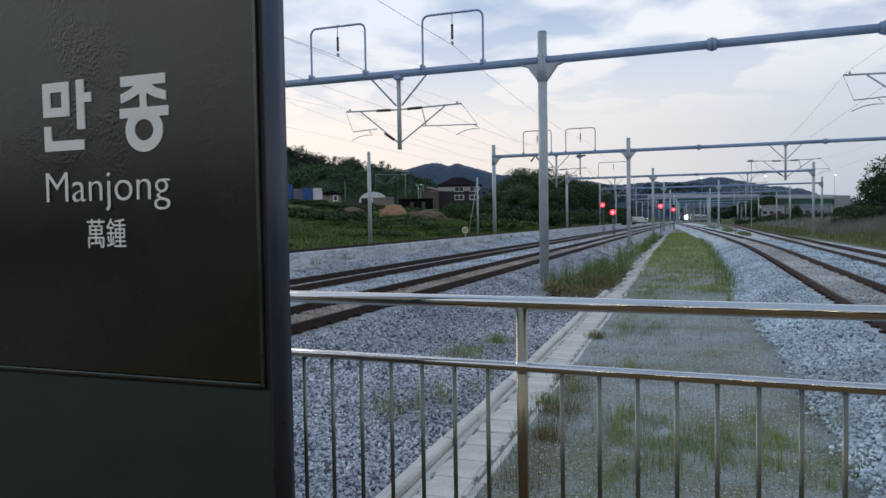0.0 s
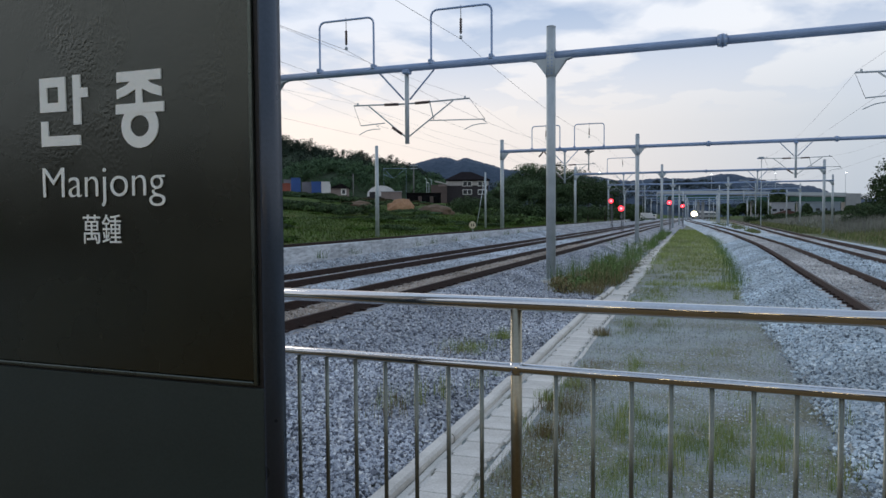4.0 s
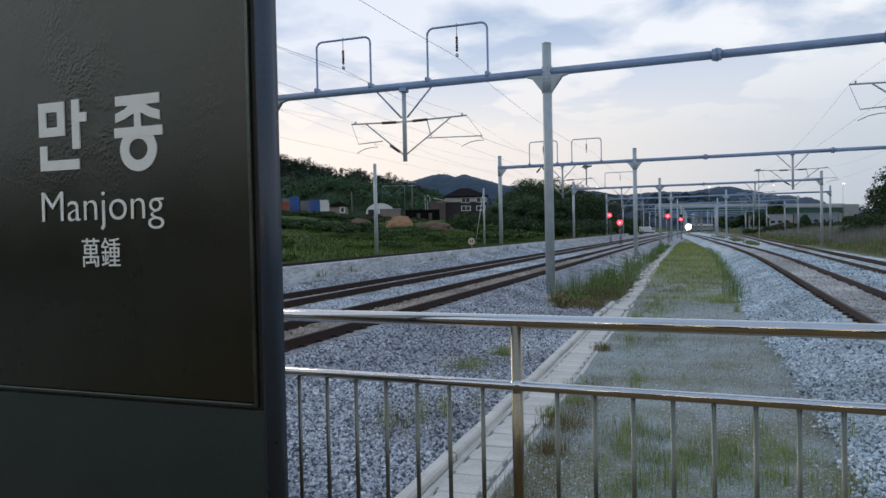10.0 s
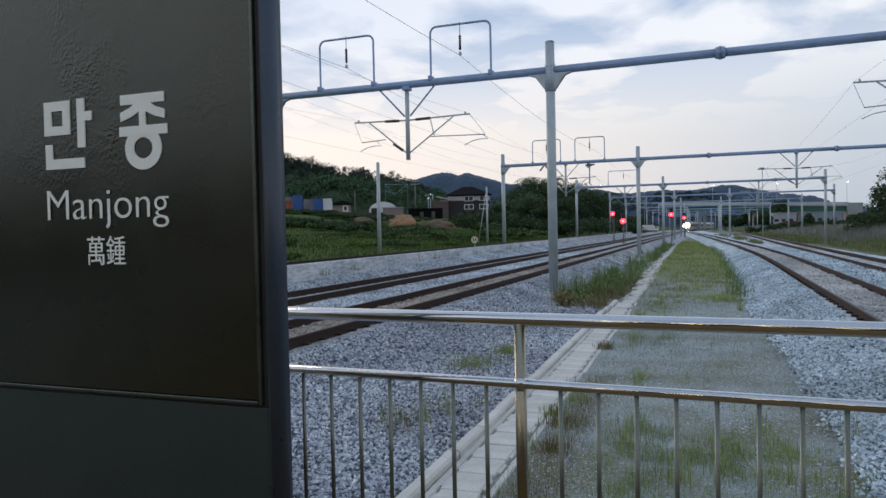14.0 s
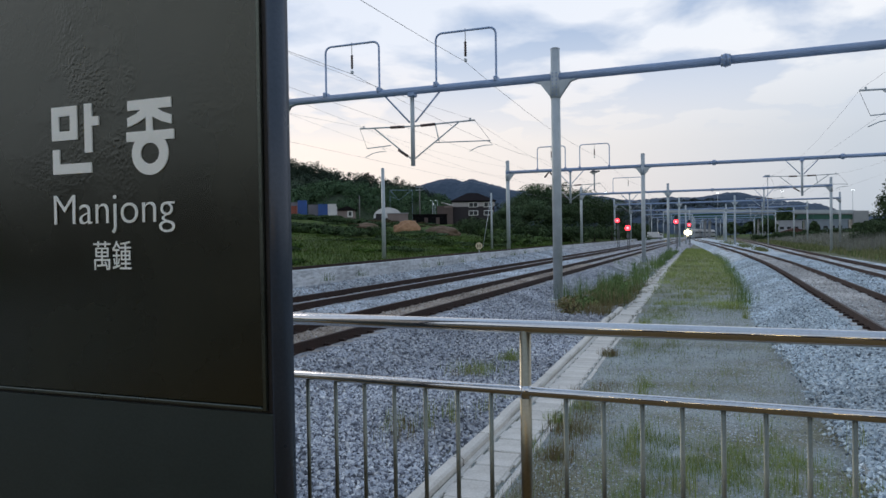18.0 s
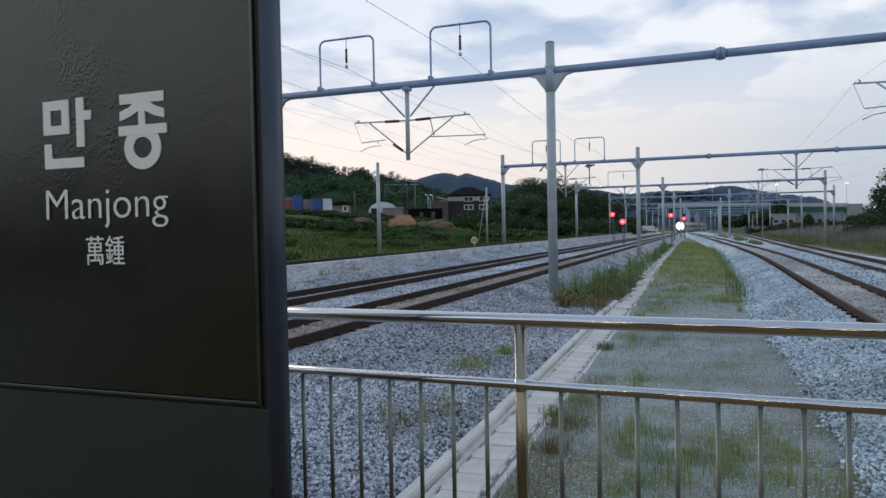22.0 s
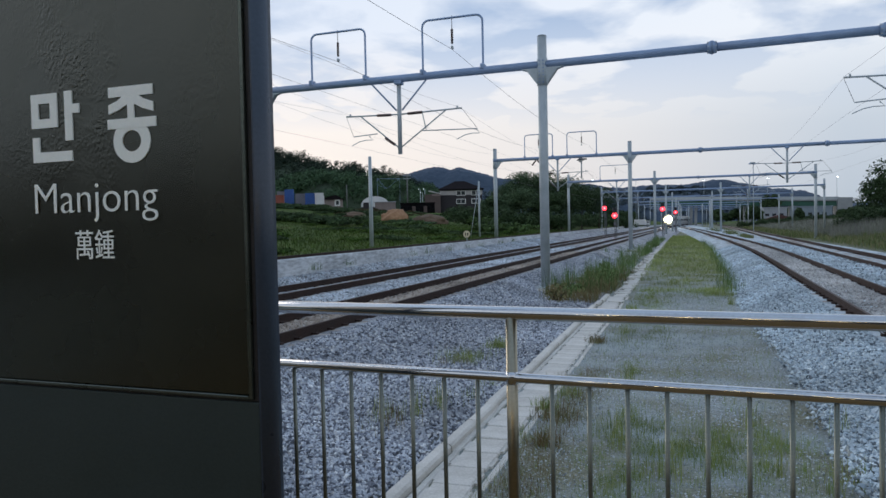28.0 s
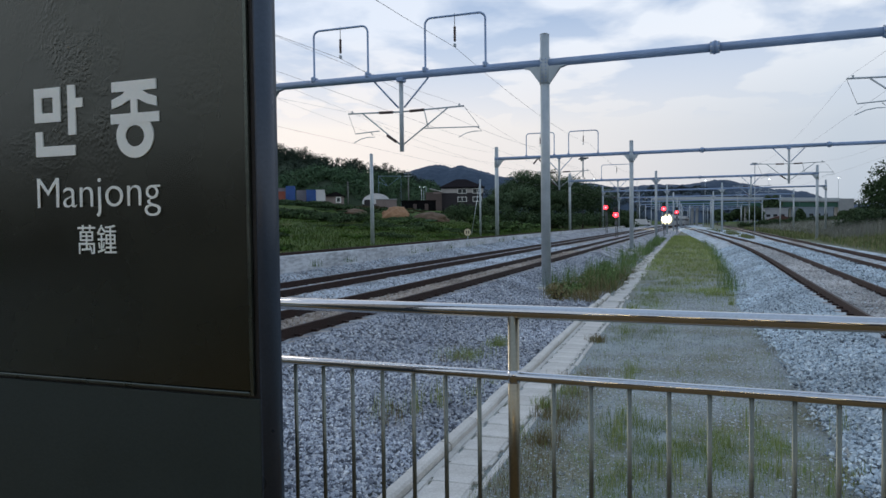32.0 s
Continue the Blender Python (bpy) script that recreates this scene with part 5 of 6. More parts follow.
# ---- trees, shrubs and hills ----
def leaf_cloud(lobes, per, size):
    """Small leaf quads in a cloud of lobes (x, y, z, rx, ry, rz)."""
    V, F = [], []
    for x, y, z, rx, ry, rz in lobes:
        d = rng.normal(0, 1, (per, 3))
        d /= np.linalg.norm(d, axis=1)[:, None]
        r = rng.uniform(0.45, 1.08, per) ** 0.6
        c = d * r[:, None] * (rx, ry, rz) + (x, y, z)
        f = d + rng.normal(0, 0.42, (per, 3)) + (0, 0, 0.25)      # leaves lie roughly along the crown's surface
        f /= np.linalg.norm(f, axis=1)[:, None]
        a = np.cross(f, rng.normal(0, 1, (per, 3)))
        a /= np.linalg.norm(a, axis=1)[:, None]
        b = np.cross(f, a)
        s = size * rng.uniform(0.5, 1.3, per)[:, None]
        q = np.stack((c - a * s, c - b * s * 0.6, c + a * s, c + b * s * 0.6), 1)
        k = len(V)
        V += q.reshape(-1, 3).tolist()
        F += [(k + 4 * i, k + 4 * i + 1, k + 4 * i + 2, k + 4 * i + 3) for i in range(per)]
    return V, F


def tree(x, y, h, w, label, leaf=LEAF, per=130, size=0.32, z=None):
    z = ground_height(x, y) - 0.1 if z is None else z
    t = thing("tree", label, "tree", (x, y, z), group="trees")
    bm = nbm()
    rod(bm, (0, 0, 0), (0.1, 0.05, h * 0.45), 0.035 * h * 0.6, 0.02 * h * 0.6, seg=8)
    rod(bm, (0.1, 0.05, h * 0.45), (0, 0, h * 0.85), 0.02 * h * 0.6, 0.006 * h, seg=7)
    lobes = []
    for i in range(9):
        a, zz = i * 2.4 + float(rng.uniform(0, 1)), h * (0.35 + 0.055 * i)
        r = w * 0.33 * float(rng.uniform(0.75, 1.2)) * (1.1 - 0.05 * i)
        tip = (math.cos(a) * r, math.sin(a) * r, zz + h * 0.10)
        rod(bm, (0.05, 0.03, zz - h * 0.05), tip, 0.012 * h * 0.5, 0.005 * h * 0.5, seg=5)
        lobes.append((*tip, w * float(rng.uniform(0.20, 0.30)), w * float(rng.uniform(0.20, 0.30)), h * float(rng.uniform(0.11, 0.17))))
    lobes += [(0, 0, h * 0.88, w * 0.2, w * 0.2, h * 0.13), (0, 0, h * 0.62, w * 0.3, w * 0.3, h * 0.2)]
    part("trunk", bm, BARK, t)
    V, F = leaf_cloud(lobes, per, size)
    mesh_of("crown", V, F, leaf, t)
    return t


def shrub(x, y, w, h, label, leaf=LEAF, per=90, size=0.22):
    z = ground_height(x, y)
    s = thing("shrub", label, "shrub", (x, y, z), group="shrubs")
    lobes = [(float(rng.normal(0, w * 0.28)), float(rng.normal(0, w * 0.28)), h * float(rng.uniform(0.25, 0.7)), w * 0.28, w * 0.28, h * 0.32) for _ in range(6)]
    bm = nbm()
    for lx, ly, lz, *_ in lobes:
        rod(bm, (0, 0, -0.1), (lx, ly, lz), 0.03, 0.012, seg=5)
    part("branching", bm, BARK, s)
    V, F = leaf_cloud(lobes, per, size)
    mesh_of("leaves", V, F, leaf, s)
    return s


HILLSOIL = mat("wooded_hill_ground", (0.024, 0.042, 0.022), (0.042, 0.066, 0.032), 0.12, 0.95, 0, 0.8, 1.5, bump_dist=0.6)
# distance haze is put into this blue-grey colour
FARHILL = mat("hazed_wooded_mountain", (0.041, 0.066, 0.106), (0.0594, 0.0892, 0.134), 0.012, 0.95, 0, 0.6, 0.09, bump_dist=6)


def ridge(name, label, table, y, depth, material, rough, base=0.0, steps=14, grain=0.05, seed=0.0, fine=0.0, most=240):
    """A long hill. table: (x, height of the crest), at the distance y."""
    x0, x1 = table[0][0], table[-1][0]
    n = int(max(40, min(most, (x1 - x0) / (depth / 22) * (most / 240))))
    V = []
    for j in range(steps + 1):
        t = j / steps
        prof = math.sin(math.pi * min(1, t * 1.0)) if t < 0.5 else math.cos(math.pi * (t - 0.5)) ** 0.7
        for i in range(n + 1):
            x = x0 + (x1 - x0) * i / n
            yy = y + (t - 0.5) * depth
            hh = lerp(table, x) - base
            z = base + hh * prof * (1 if abs(t - 0.5) < 0.01 else 1 + 0.10 * noise.noise((x * grain, yy * grain, seed)))
            z += rough * noise.noise((x * grain * 4, yy * grain * 4, seed + 3)) * prof
            z += fine * noise.noise((x * grain * 17, yy * grain * 17, seed + 5)) * prof
            V.append((x, yy, z - 0.5))
    F = [(j * (n + 1) + i, j * (n + 1) + i + 1, (j + 1) * (n + 1) + i + 1, (j + 1) * (n + 1) + i) for j in range(steps) for i in range(n)]
    return tagged(mesh_of(name, V, F, material, smooth=True), label, "hill", kind="structure")


# light on the grove's left side is put into these paler leaves
LITGROVELEAF = island_mat("lit_grove_leaves", [(0.0425, 0.075, 0.0375), (0.06, 0.1, 0.0475), (0.0775, 0.122, 0.0575), (0.0525, 0.0875, 0.0425)])
NEAR_CREST = [(-330, 53), (-250, 48), (-205, 43), (-178, 37.0), (-165, 32.8), (-152, 29.0), (-140, 25.8), (-129, 24.0), (-115, 20.6), (-104, 18.2), (-96, 13.0), (-86, 9.0), (-72, 5)]
ridge("hill_near", "dark wooded hill behind the village", NEAR_CREST, 260, 110, HILLSOIL, 1.2, 3.0)
MID_CREST = [(-170, 12), (-140, 16), (-122, 19.0), (-108, 17.5), (-92, 15.5), (-80, 12), (-70, 7)]
ridge("hill_mid", "low wooded rise behind the village", MID_CREST, 215, 40, HILLSOIL, 0.8, 4.0)


def forest(name, label, crest, y, depth, n, w, size, per, leaf, base):
    V, F = [], []
    xs2 = rng.uniform(crest[0][0], crest[-1][0], n)
    for x in xs2:
        t = 0.5 - 0.5 * float(rng.uniform(0, 1)) ** 1.5
        z = base + (lerp(crest, float(x)) - base) * math.sin(math.pi * t)
        k = float(rng.uniform(0.6, 1.3)) * w
        v, f = leaf_cloud([(float(x), y + (t - 0.5) * depth, z + 0.25 * k, k * 0.6, k * 0.6, k * 0.55)], per, size)
        o = len(V)
        V += v
        F += [tuple(o + i for i in q) for q in f]
    return tagged(mesh_of(name, V, F, leaf), label, "forest", kind="stuff")


forest("forest", "dense dark trees that cover the hill", NEAR_CREST, 260, 108, 900, 4.6, 0.36, 190, HILLLEAF, 3.0)
forest("forest", "green trees on the low rise", MID_CREST, 215, 40, 360, 4.0, 0.34, 170, RISELEAF, 4.0)
FAR = 1500 / 700
far_crest = [(x * FAR, 1.85 + (z - 1.85) * FAR) for x, z in ((-700, 70), (-420, 62), (-330, 50), (-300, 52), (-281.4, 57.7), (-273.6, 60.9), (-258.8, 64.4), (-249.4, 63.3), (-240.1, 60), (-229.5, 62.4), (-218.6, 58.4), (-203.5, 54.2), (-188.7, 49.5), (-150, 44), (-110, 40), (-72, 35), (-40, 36.5), (-5, 36), (20, 37.5), (32, 37.5), (48, 33.5), (67, 29.5), (80, 28), (90, 26), (104, 20), (122, 15), (170, 16), (300, 30), (600, 40))]
ridge("mountain", "distant wooded mountain ridge in a hazy blue-grey", far_crest, 1500, 240, FARHILL, 3.0, 0.0, 20, 0.012, fine=2.2, most=900)
for x, y, h, w in ((-35, 138, 8.4, 8), (-31, 132, 10.6, 9), (-27.5, 134, 10.8, 9), (-23.5, 132, 9.2, 8), (-21, 140, 8.6, 8), (-33, 150, 10.4, 10), (-26, 152, 10.6, 10), (-20, 158, 9, 8), (-34.5, 126, 5.6, 7), (-24, 124, 6.5, 7), (-29, 123, 7, 7)):
    tree(x, y, h, w, "broad dark green tree in a dense grove", LITGROVELEAF if x < -25 else LEAF, 520, 0.17)
for k in range(15):
    shrub(-40 + k * 1.55 + float(rng.normal(0, 0.4)), 119 + float(rng.normal(0, 2)), 4.6, 3.4, "dense dark undergrowth in front of the grove", LEAF, 170, 0.18)
for x, y, h, w in ((24.5, 104, 10.2, 8), (29, 112, 11.5, 9), (34, 106, 11, 9), (27, 122, 8, 8), (40, 120, 11, 10)):
    tree(x, y, h, w, "dark leafy tree beside the railway", LEAF, 420, 0.19)
for k in range(18):
    x, y = 23.5 + k * 1.3 + float(rng.normal(0, 0.4)), 132 + float(rng.uniform(-7, 9))
    shrub(x, y, 4.4, 2.5 + 0.16 * k, "dark bushy shrub beside the railway", LEAF, 170, 0.18)
for k in range(12):
    y = float(rng.uniform(62, 100))
    x = -y * float(rng.uniform(0.37, 0.50))
    if x < lerp(WALL, y) - 3:
        shrub(x, y, float(rng.uniform(1.8, 3.5)), float(rng.uniform(0.4, 0.9)), "low green shrub in the sloping field", LEAFLIGHT if k % 2 else LEAF, 80, 0.16)
for k in range(9):
    yy2 = 22.2 + 1.5 * k + float(rng.normal(0, 0.3))
    shrub_x = drain_x(yy2) - 0.9 - float(rng.uniform(0, 0.8))
    sh = shrub(shrub_x, yy2, 0.9, float(rng.uniform(0.35, 0.65)), "low leafy weed bush beside the drain", WEED if k % 3 else DRYGRASS, 90, 0.045)
    sh.location.z = GZ + 0.03
for k in range(34):
    d = float(rng.uniform(3, 46))
    y = float(rng.uniform(48, 112))
    x = lerp(WALL, y) - d
    if -0.52 < x / y < -0.36 or (y > 78 and x / y < -0.5):
        continue
    shrub(x, y, float(rng.uniform(2.0, 4.5)), float(rng.uniform(0.8, 1.9)), "green shrub in the sloping field", LEAFLIGHT if k % 3 else LEAF, 70, 0.22)
for k in range(9):
    shrub(-46.5 + k * 1.05 + float(rng.normal(0, 0.4)), 72 + float(rng.normal(0, 2.0)), 3.2, 1.15, "dark thicket below the containers", LEAF, 130, 0.16)
for k in range(16):
    shrub(-66.5 + 1.05 * k + float(rng.normal(0, 0.3)), 99 + 0.25 * k + float(rng.normal(0, 1.2)), 3.2, 0.9, "dark thicket on the bank below the containers", LEAF, 150, 0.15)
for k in range(14):
    shrub(-53 + k * 1.6, 158 + float(rng.normal(0, 4)), 4.5, 1.6, "dark hedge in front of the house", LEAF, 80, 0.28)
for k in range(60):
    y = float(rng.uniform(92, 148))
    x = lerp(WALL, y) - float(rng.uniform(24, 47))
    shrub(x, y, float(rng.uniform(1.8, 3.6)), float(rng.uniform(0.2, 0.5)), "low rough shrub on the bank below the village", (LEAF, RISELEAF, BROWNLEAF, LEAF)[k % 4], 90, 0.15)
for k in range(8):
    shrub(-66.0 + 1.1 * k, 104.6 + float(rng.normal(0, 0.5)), 1.8, 0.75, "dark bramble at the foot of the containers", LEAF, 90, 0.14)
for k in range(11):
    shrub(-27 + 1.0 * k, 168 + 3.0 * k + float(rng.normal(0, 2)), 5.0, 3.2, "dense dark undergrowth behind the grove", LEAF, 130, 0.24)
BUSH = island_mat("fresh_green_bush", [(0.017, 0.0382, 0.0068), (0.0306, 0.0663, 0.0102), (0.0527, 0.104, 0.0153), (0.0808, 0.132, 0.0255)])
for k in range(44):
    y = float(rng.uniform(24, 78))
    x = lerp(WALL, y) - 2.6 - float(rng.gamma(1.6, 6.0))
    if x / y < -0.75:
        continue
    shrub(x, y, float(rng.uniform(1.2, 3.0)), float(rng.uniform(0.2, 0.45)), "fresh green bush in the field behind the wall", (BUSH, BUSH, LEAF)[k % 3], 130, 0.10)
for k in range(10):
    y = 24 + 4.6 * k + float(rng.normal(0, 1))
    weed(lerp(WALL, y) + 0.12, y, 0.12 + 0.004 * y, 40, 0.4, 0.18, WEED, "small green weed at the foot of the low wall")
n_ = 62000
yy_ = 18 + 90 * rng.uniform(0, 1, n_)
d_ = rng.gamma(1.6, 9, n_) + 0.8
xx_ = np.interp(yy_, *zip(*WALL)) - d_
zz_ = np.array([ground_height(float(x), float(y)) for x, y in zip(xx_, yy_)])
FIELD = island_mat("field_grass", [(0.0255, 0.0561, 0.0068), (0.0476, 0.0918, 0.0102), (0.0723, 0.119, 0.0153), (0.034, 0.0714, 0.0085), (0.085, 0.0935, 0.0255)])
blades("field_grass", "lush green grass on the sloping field", xx_, yy_, zz_ - 0.05, rng.uniform(0.05, 0.34, n_), 0.016, FIELD, 0.9)
SIDEGRASS = island_mat("rough_trackside_grass", [(0.09, 0.132, 0.042), (0.132, 0.174, 0.06), (0.192, 0.21, 0.09), (0.252, 0.228, 0.132), (0.108, 0.15, 0.048)])
n_ = 2600
yy_ = 84 + 90 * rng.uniform(0, 1, n_) ** 1.2
u_ = rng.beta(2.0, 2.0, n_)
xx_ = np.interp(yy_, *zip(*R1)) + 1.9 + u_ * (np.interp(yy_, *zip(*R2)) - np.interp(yy_, *zip(*R1)) - 3.8).clip(0.1)
ok_ = np.array([noise.noise((x * 0.5, y * 0.09, 8.0)) > -0.05 for x, y in zip(xx_, yy_)])
blades("grass", "green grass between the two curving tracks", xx_[ok_], yy_[ok_], np.full(ok_.sum(), -0.26), rng.uniform(0.15, 0.55, ok_.sum()), 0.025, SIDEGRASS, 0.35)
n_ = 12000
yy_ = 30 + 130 * rng.uniform(0, 1, n_)
xx_ = np.interp(yy_, *zip(*R2)) + 4.6 + rng.gamma(1.6, 4.5, n_)
zz_ = np.array([ground_height(float(x), float(y)) for x, y in zip(xx_, yy_)])
blades("field_grass", "green and straw-coloured grass beside the track", xx_, yy_, zz_ - 0.05, rng.uniform(0.2, 0.7, n_), 0.03, SIDEGRASS, 0.4)
n_ = 15000
yy_ = 97 + 26 * rng.uniform(0, 1, n_)
xx_ = 15.5 + 42 * rng.uniform(0, 1, n_)
zz_ = np.array([ground_height(float(x), float(y)) for x, y in zip(xx_, yy_)])
REED = island_mat("pale_reeds", [(0.162, 0.169, 0.149), (0.223, 0.23, 0.203), (0.284, 0.284, 0.257), (0.176, 0.203, 0.135)])
blades("reeds", "pale dry reeds beside the railway", xx_, yy_, zz_ - 0.05, rng.uniform(0.7, 2.1, n_) * np.interp(xx_, [15.5, 20], [0.5, 1.0]), 0.022, REED, 0.3)

for x, z, hh in ((-152, 29.5, 5.4), (-129, 24.6, 4.6), (-126.5, 24.0, 4.0), (-116, 21.4, 5.6), (-113.5, 20.6, 5.0), (-137, 25.6, 4.2)):
    tree(x, 257, hh, hh * 0.55, "thin feathery tree on the hill's skyline", HILLLEAF, 20, 0.24, z - 0.5)

n_ = 10000
yy_ = 124 + 112 * rng.uniform(0, 1, n_)
xx_ = np.interp(yy_, *zip(*R2)) + 6.5 + 38 * rng.uniform(0, 1, n_)
zz_ = np.array([ground_height(float(x), float(y)) for x, y in zip(xx_, yy_)])
blades("reeds", "pale dry reeds and rough grass beyond the railway", xx_, yy_, zz_ - 0.05, rng.uniform(0.5, 1.5, n_), 0.045, REED, 0.35)
n_ = 5000
yy_ = 100 + 120 * rng.uniform(0, 1, n_)
xx_ = np.interp(yy_, *zip(*R2)) + 3.6 + rng.gamma(1.5, 1.3, n_)
zz_ = np.array([ground_height(float(x), float(y)) for x, y in zip(xx_, yy_)])
blades("field_grass", "green weeds along the outer track", xx_, yy_, zz_ - 0.05, rng.uniform(0.3, 0.9, n_), 0.035, SIDEGRASS, 0.4)

# ---- village behind the field ----
BLUE = mat("blue_container_paint", (0.0236, 0.081, 0.279), (0.0338, 0.113, 0.373), 0.8, 0.5, 0, 0.1, 12)
GREYBOX = mat("grey_container_paint", (0.30, 0.32, 0.36), (0.40, 0.42, 0.46), 0.8, 0.6, 0, 0.1, 12)
BRICKRED = mat("red_brown_cladding", (0.23, 0.0653, 0.045), (0.316, 0.095, 0.0675), 0.8, 0.8, 0, 0.2, 8)
HOUSEWALL = mat("dark_brown_house_wall", (0.0251, 0.0217, 0.0264), (0.0391, 0.0341, 0.0403), 0.5, 0.8, 0, 0.2, 8)
HOUSEBAND = mat("pale_house_band", (0.414, 0.391, 0.391), (0.506, 0.483, 0.483), 0.5, 0.8, 0, 0.1, 8)
ROOF = mat("dark_roof_tiles", (0.012, 0.010, 0.012), (0.022, 0.018, 0.020), 1.2, 0.9, 0, 0.3, 10, spec=0.05)
VINYL = mat("white_vinyl_sheet", (0.62, 0.62, 0.63), (0.74, 0.74, 0.75), 0.6, 0.5, 0, 0.1, 5)
SOIL = mat("tan_soil_heap", (0.264, 0.142, 0.0748), (0.407, 0.237, 0.132), 0.4, 0.95, 0, 0.6, 3, bump_dist=0.15)


def container(x, y, w, h, material, label, z):
    c = thing("container", label, "container", group="containers in the village", m=pose(x, y, z, 0, 0, 30))
    bm = nbm()
    box(bm, (0, 0, h / 2), (w, 2.6, h), 0.04)
    body = part("body", bm, material, c)
    for k in range(int(w / 0.3)):
        part("rib", box(nbm(), (-w / 2 + 0.2 + 0.3 * k, -1.31, h / 2), (0.12, 0.06, h * 0.88)), material, body)
    part("roof_edge", box(nbm(), (0, 0, h + 0.03), (w + 0.08, 2.7, 0.08), 0.01), material, c)
    part("doorway", box(nbm(), (w * 0.28, -1.36, h * 0.45), (0.9, 0.04, h * 0.8), 0.01), material, body)
    return c


CONTGREY = mat("dull_grey_container_paint", (0.15, 0.15, 0.18), (0.22, 0.22, 0.255), 0.8, 0.6, 0, 0.1, 12)
PINKWALL = mat("pale_pinkish_wall", (0.208, 0.16, 0.152), (0.288, 0.232, 0.224), 0.6, 0.85, 0, 0.2, 6)
BARNWALL = mat("brown_barn_wall", (0.085, 0.062, 0.058), (0.13, 0.098, 0.09), 0.6, 0.85, 0, 0.2, 6)
NETTING = mat("black_netting", (0.006, 0.006, 0.007), (0.014, 0.014, 0.015), 1.2, 0.95, 0, 0.6, 9, spec=0.05)
BROWNSOIL = mat("brown_bare_soil", (0.0938, 0.065, 0.0425), (0.163, 0.112, 0.075), 0.5, 0.95, 0, 0.6, 3, bump_dist=0.15)
for x, y, w, top, mt, lb in ((-69.85, 110, 1.5, 8.56, CONTGREY, "grey steel container behind the thicket"), (-68.15, 110, 1.75, 8.85, BLUE, "bright blue steel container behind the thicket"),
                             (-66.05, 110.5, 2.2, 8.05, CONTGREY, "grey steel container behind the thicket"), (-63.92, 110, 1.9, 8.06, BLUE, "blue steel container beside a white one"),
                             (-62.1, 110, 1.65, 8.02, VINYL, "white steel container beside a blue one"), (-67.2, 104, 3.2, 7.6, BRICKRED, "red-brown shed in the thicket")):
    gz_ = ground_height(x, y) - 0.1
    container(x - 0.65, y + 1.12, w * 0.9, top - gz_, mt, lb, gz_)
fence_wall = thing("netting_fence", "low black netting fence below the containers", "fence", (-64.3, 107.6, ground_height(-64.3, 107.6)))
part("net", box(nbm(), (0, 0, 0.2), (5.8, 0.12, 0.75), 0.01), NETTING, fence_wall)
for k in range(5):
    part("post", rod(nbm(), (-2.8 + 1.4 * k, -0.1, -0.2), (-2.8 + 1.4 * k, -0.1, 0.7), 0.04, seg=6), BLACK, fence_wall)

px_ = thing("cottage", "small grey cottage with a white gable window", "house", m=pose(-71.3, 131.8, ground_height(-70.4, 130) - 0.1, 0, 0, 28))
part("wall", box(nbm(), (0, 0, 1.1), (4.2, 4, 2.2), 0.03), PINKWALL, px_)
bm = nbm()
for yv in (-2.3, 2.3):
    for p in ((-2.4, yv, 2.15), (0.6, yv, 3.1), (2.4, yv, 2.15)):
        bm.verts.new(p)
bm.verts.ensure_lookup_table()
v = bm.verts
for f in ((0, 1, 2), (5, 4, 3), (0, 3, 4, 1), (1, 4, 5, 2), (0, 2, 5, 3)):
    bm.faces.new([v[i] for i in f])
part("roof", bm, ROOF, px_)
wi = part("window", box(nbm(), (1.0, -2.03, 1.45), (1.1, 0.1, 1.3), 0.02), WHITE, px_, "white window")
part("pane", box(nbm(), (1.0, -2.09, 1.45), (0.6, 0.04, 0.8), 0.01), GLASS, wi)

green = thing("greenhouse", "white vinyl tunnel greenhouse with a domed roof", "greenhouse", m=pose(-71.3, 152.7, ground_height(-69.65, 150), 0, 0, 25))
bm = nbm()
rings = []
for yv in (-3, 3):
    rings.append([bm.verts.new((3.3 * math.cos(a), yv, 0.9 + 2.5 * math.sin(a) ** 0.85)) for a in np.linspace(0, math.pi, 15)])
for k in range(14):
    bm.faces.new((rings[0][k], rings[0][k + 1], rings[1][k + 1], rings[1][k]))
bm.faces.new(rings[0]), bm.faces.new(rings[1][::-1])
part("cover", bm, VINYL, green)
part("base_wall", box(nbm(), (0, 0, 0.4), (6.5, 5.9, 1.05), 0.02), HOUSEWALL, green)
part("doorway", box(nbm(), (-1.7, -3.05, 1.2), (2.1, 0.1, 1.5), 0.02), HOUSEWALL, green)
for k in (3, 7, 11):
    a = math.pi * k / 14
    part("hoop_bar", box(nbm(), (3.3 * math.cos(a), 0, 0.93 + 2.5 * math.sin(a) ** 0.85), (0.08, 6.05, 0.06), 0.01), GREYBOX, green)
shed = thing("shed", "low pinkish shed beside the greenhouse", "shed", m=pose(-66.3, 147.4, ground_height(-65.8, 146), 0, 0, 24))
part("wall", box(nbm(), (0, 0, 1.0), (4.6, 3, 2.0), 0.03), PINKWALL, shed)
part("roof", box(nbm(), (0, 0, 2.05), (4.9, 3.3, 0.14), 0.02), GREYBOX, shed)
shed = thing("shed", "long black netting shed in the village", "shed", m=pose(-60.2, 151.9, ground_height(-59.5, 150) - 0.1, 0, 0, 21))
part("wall", box(nbm(), (0, 0, 1.1), (7.8, 4, 2.2), 0.03), NETTING, shed)
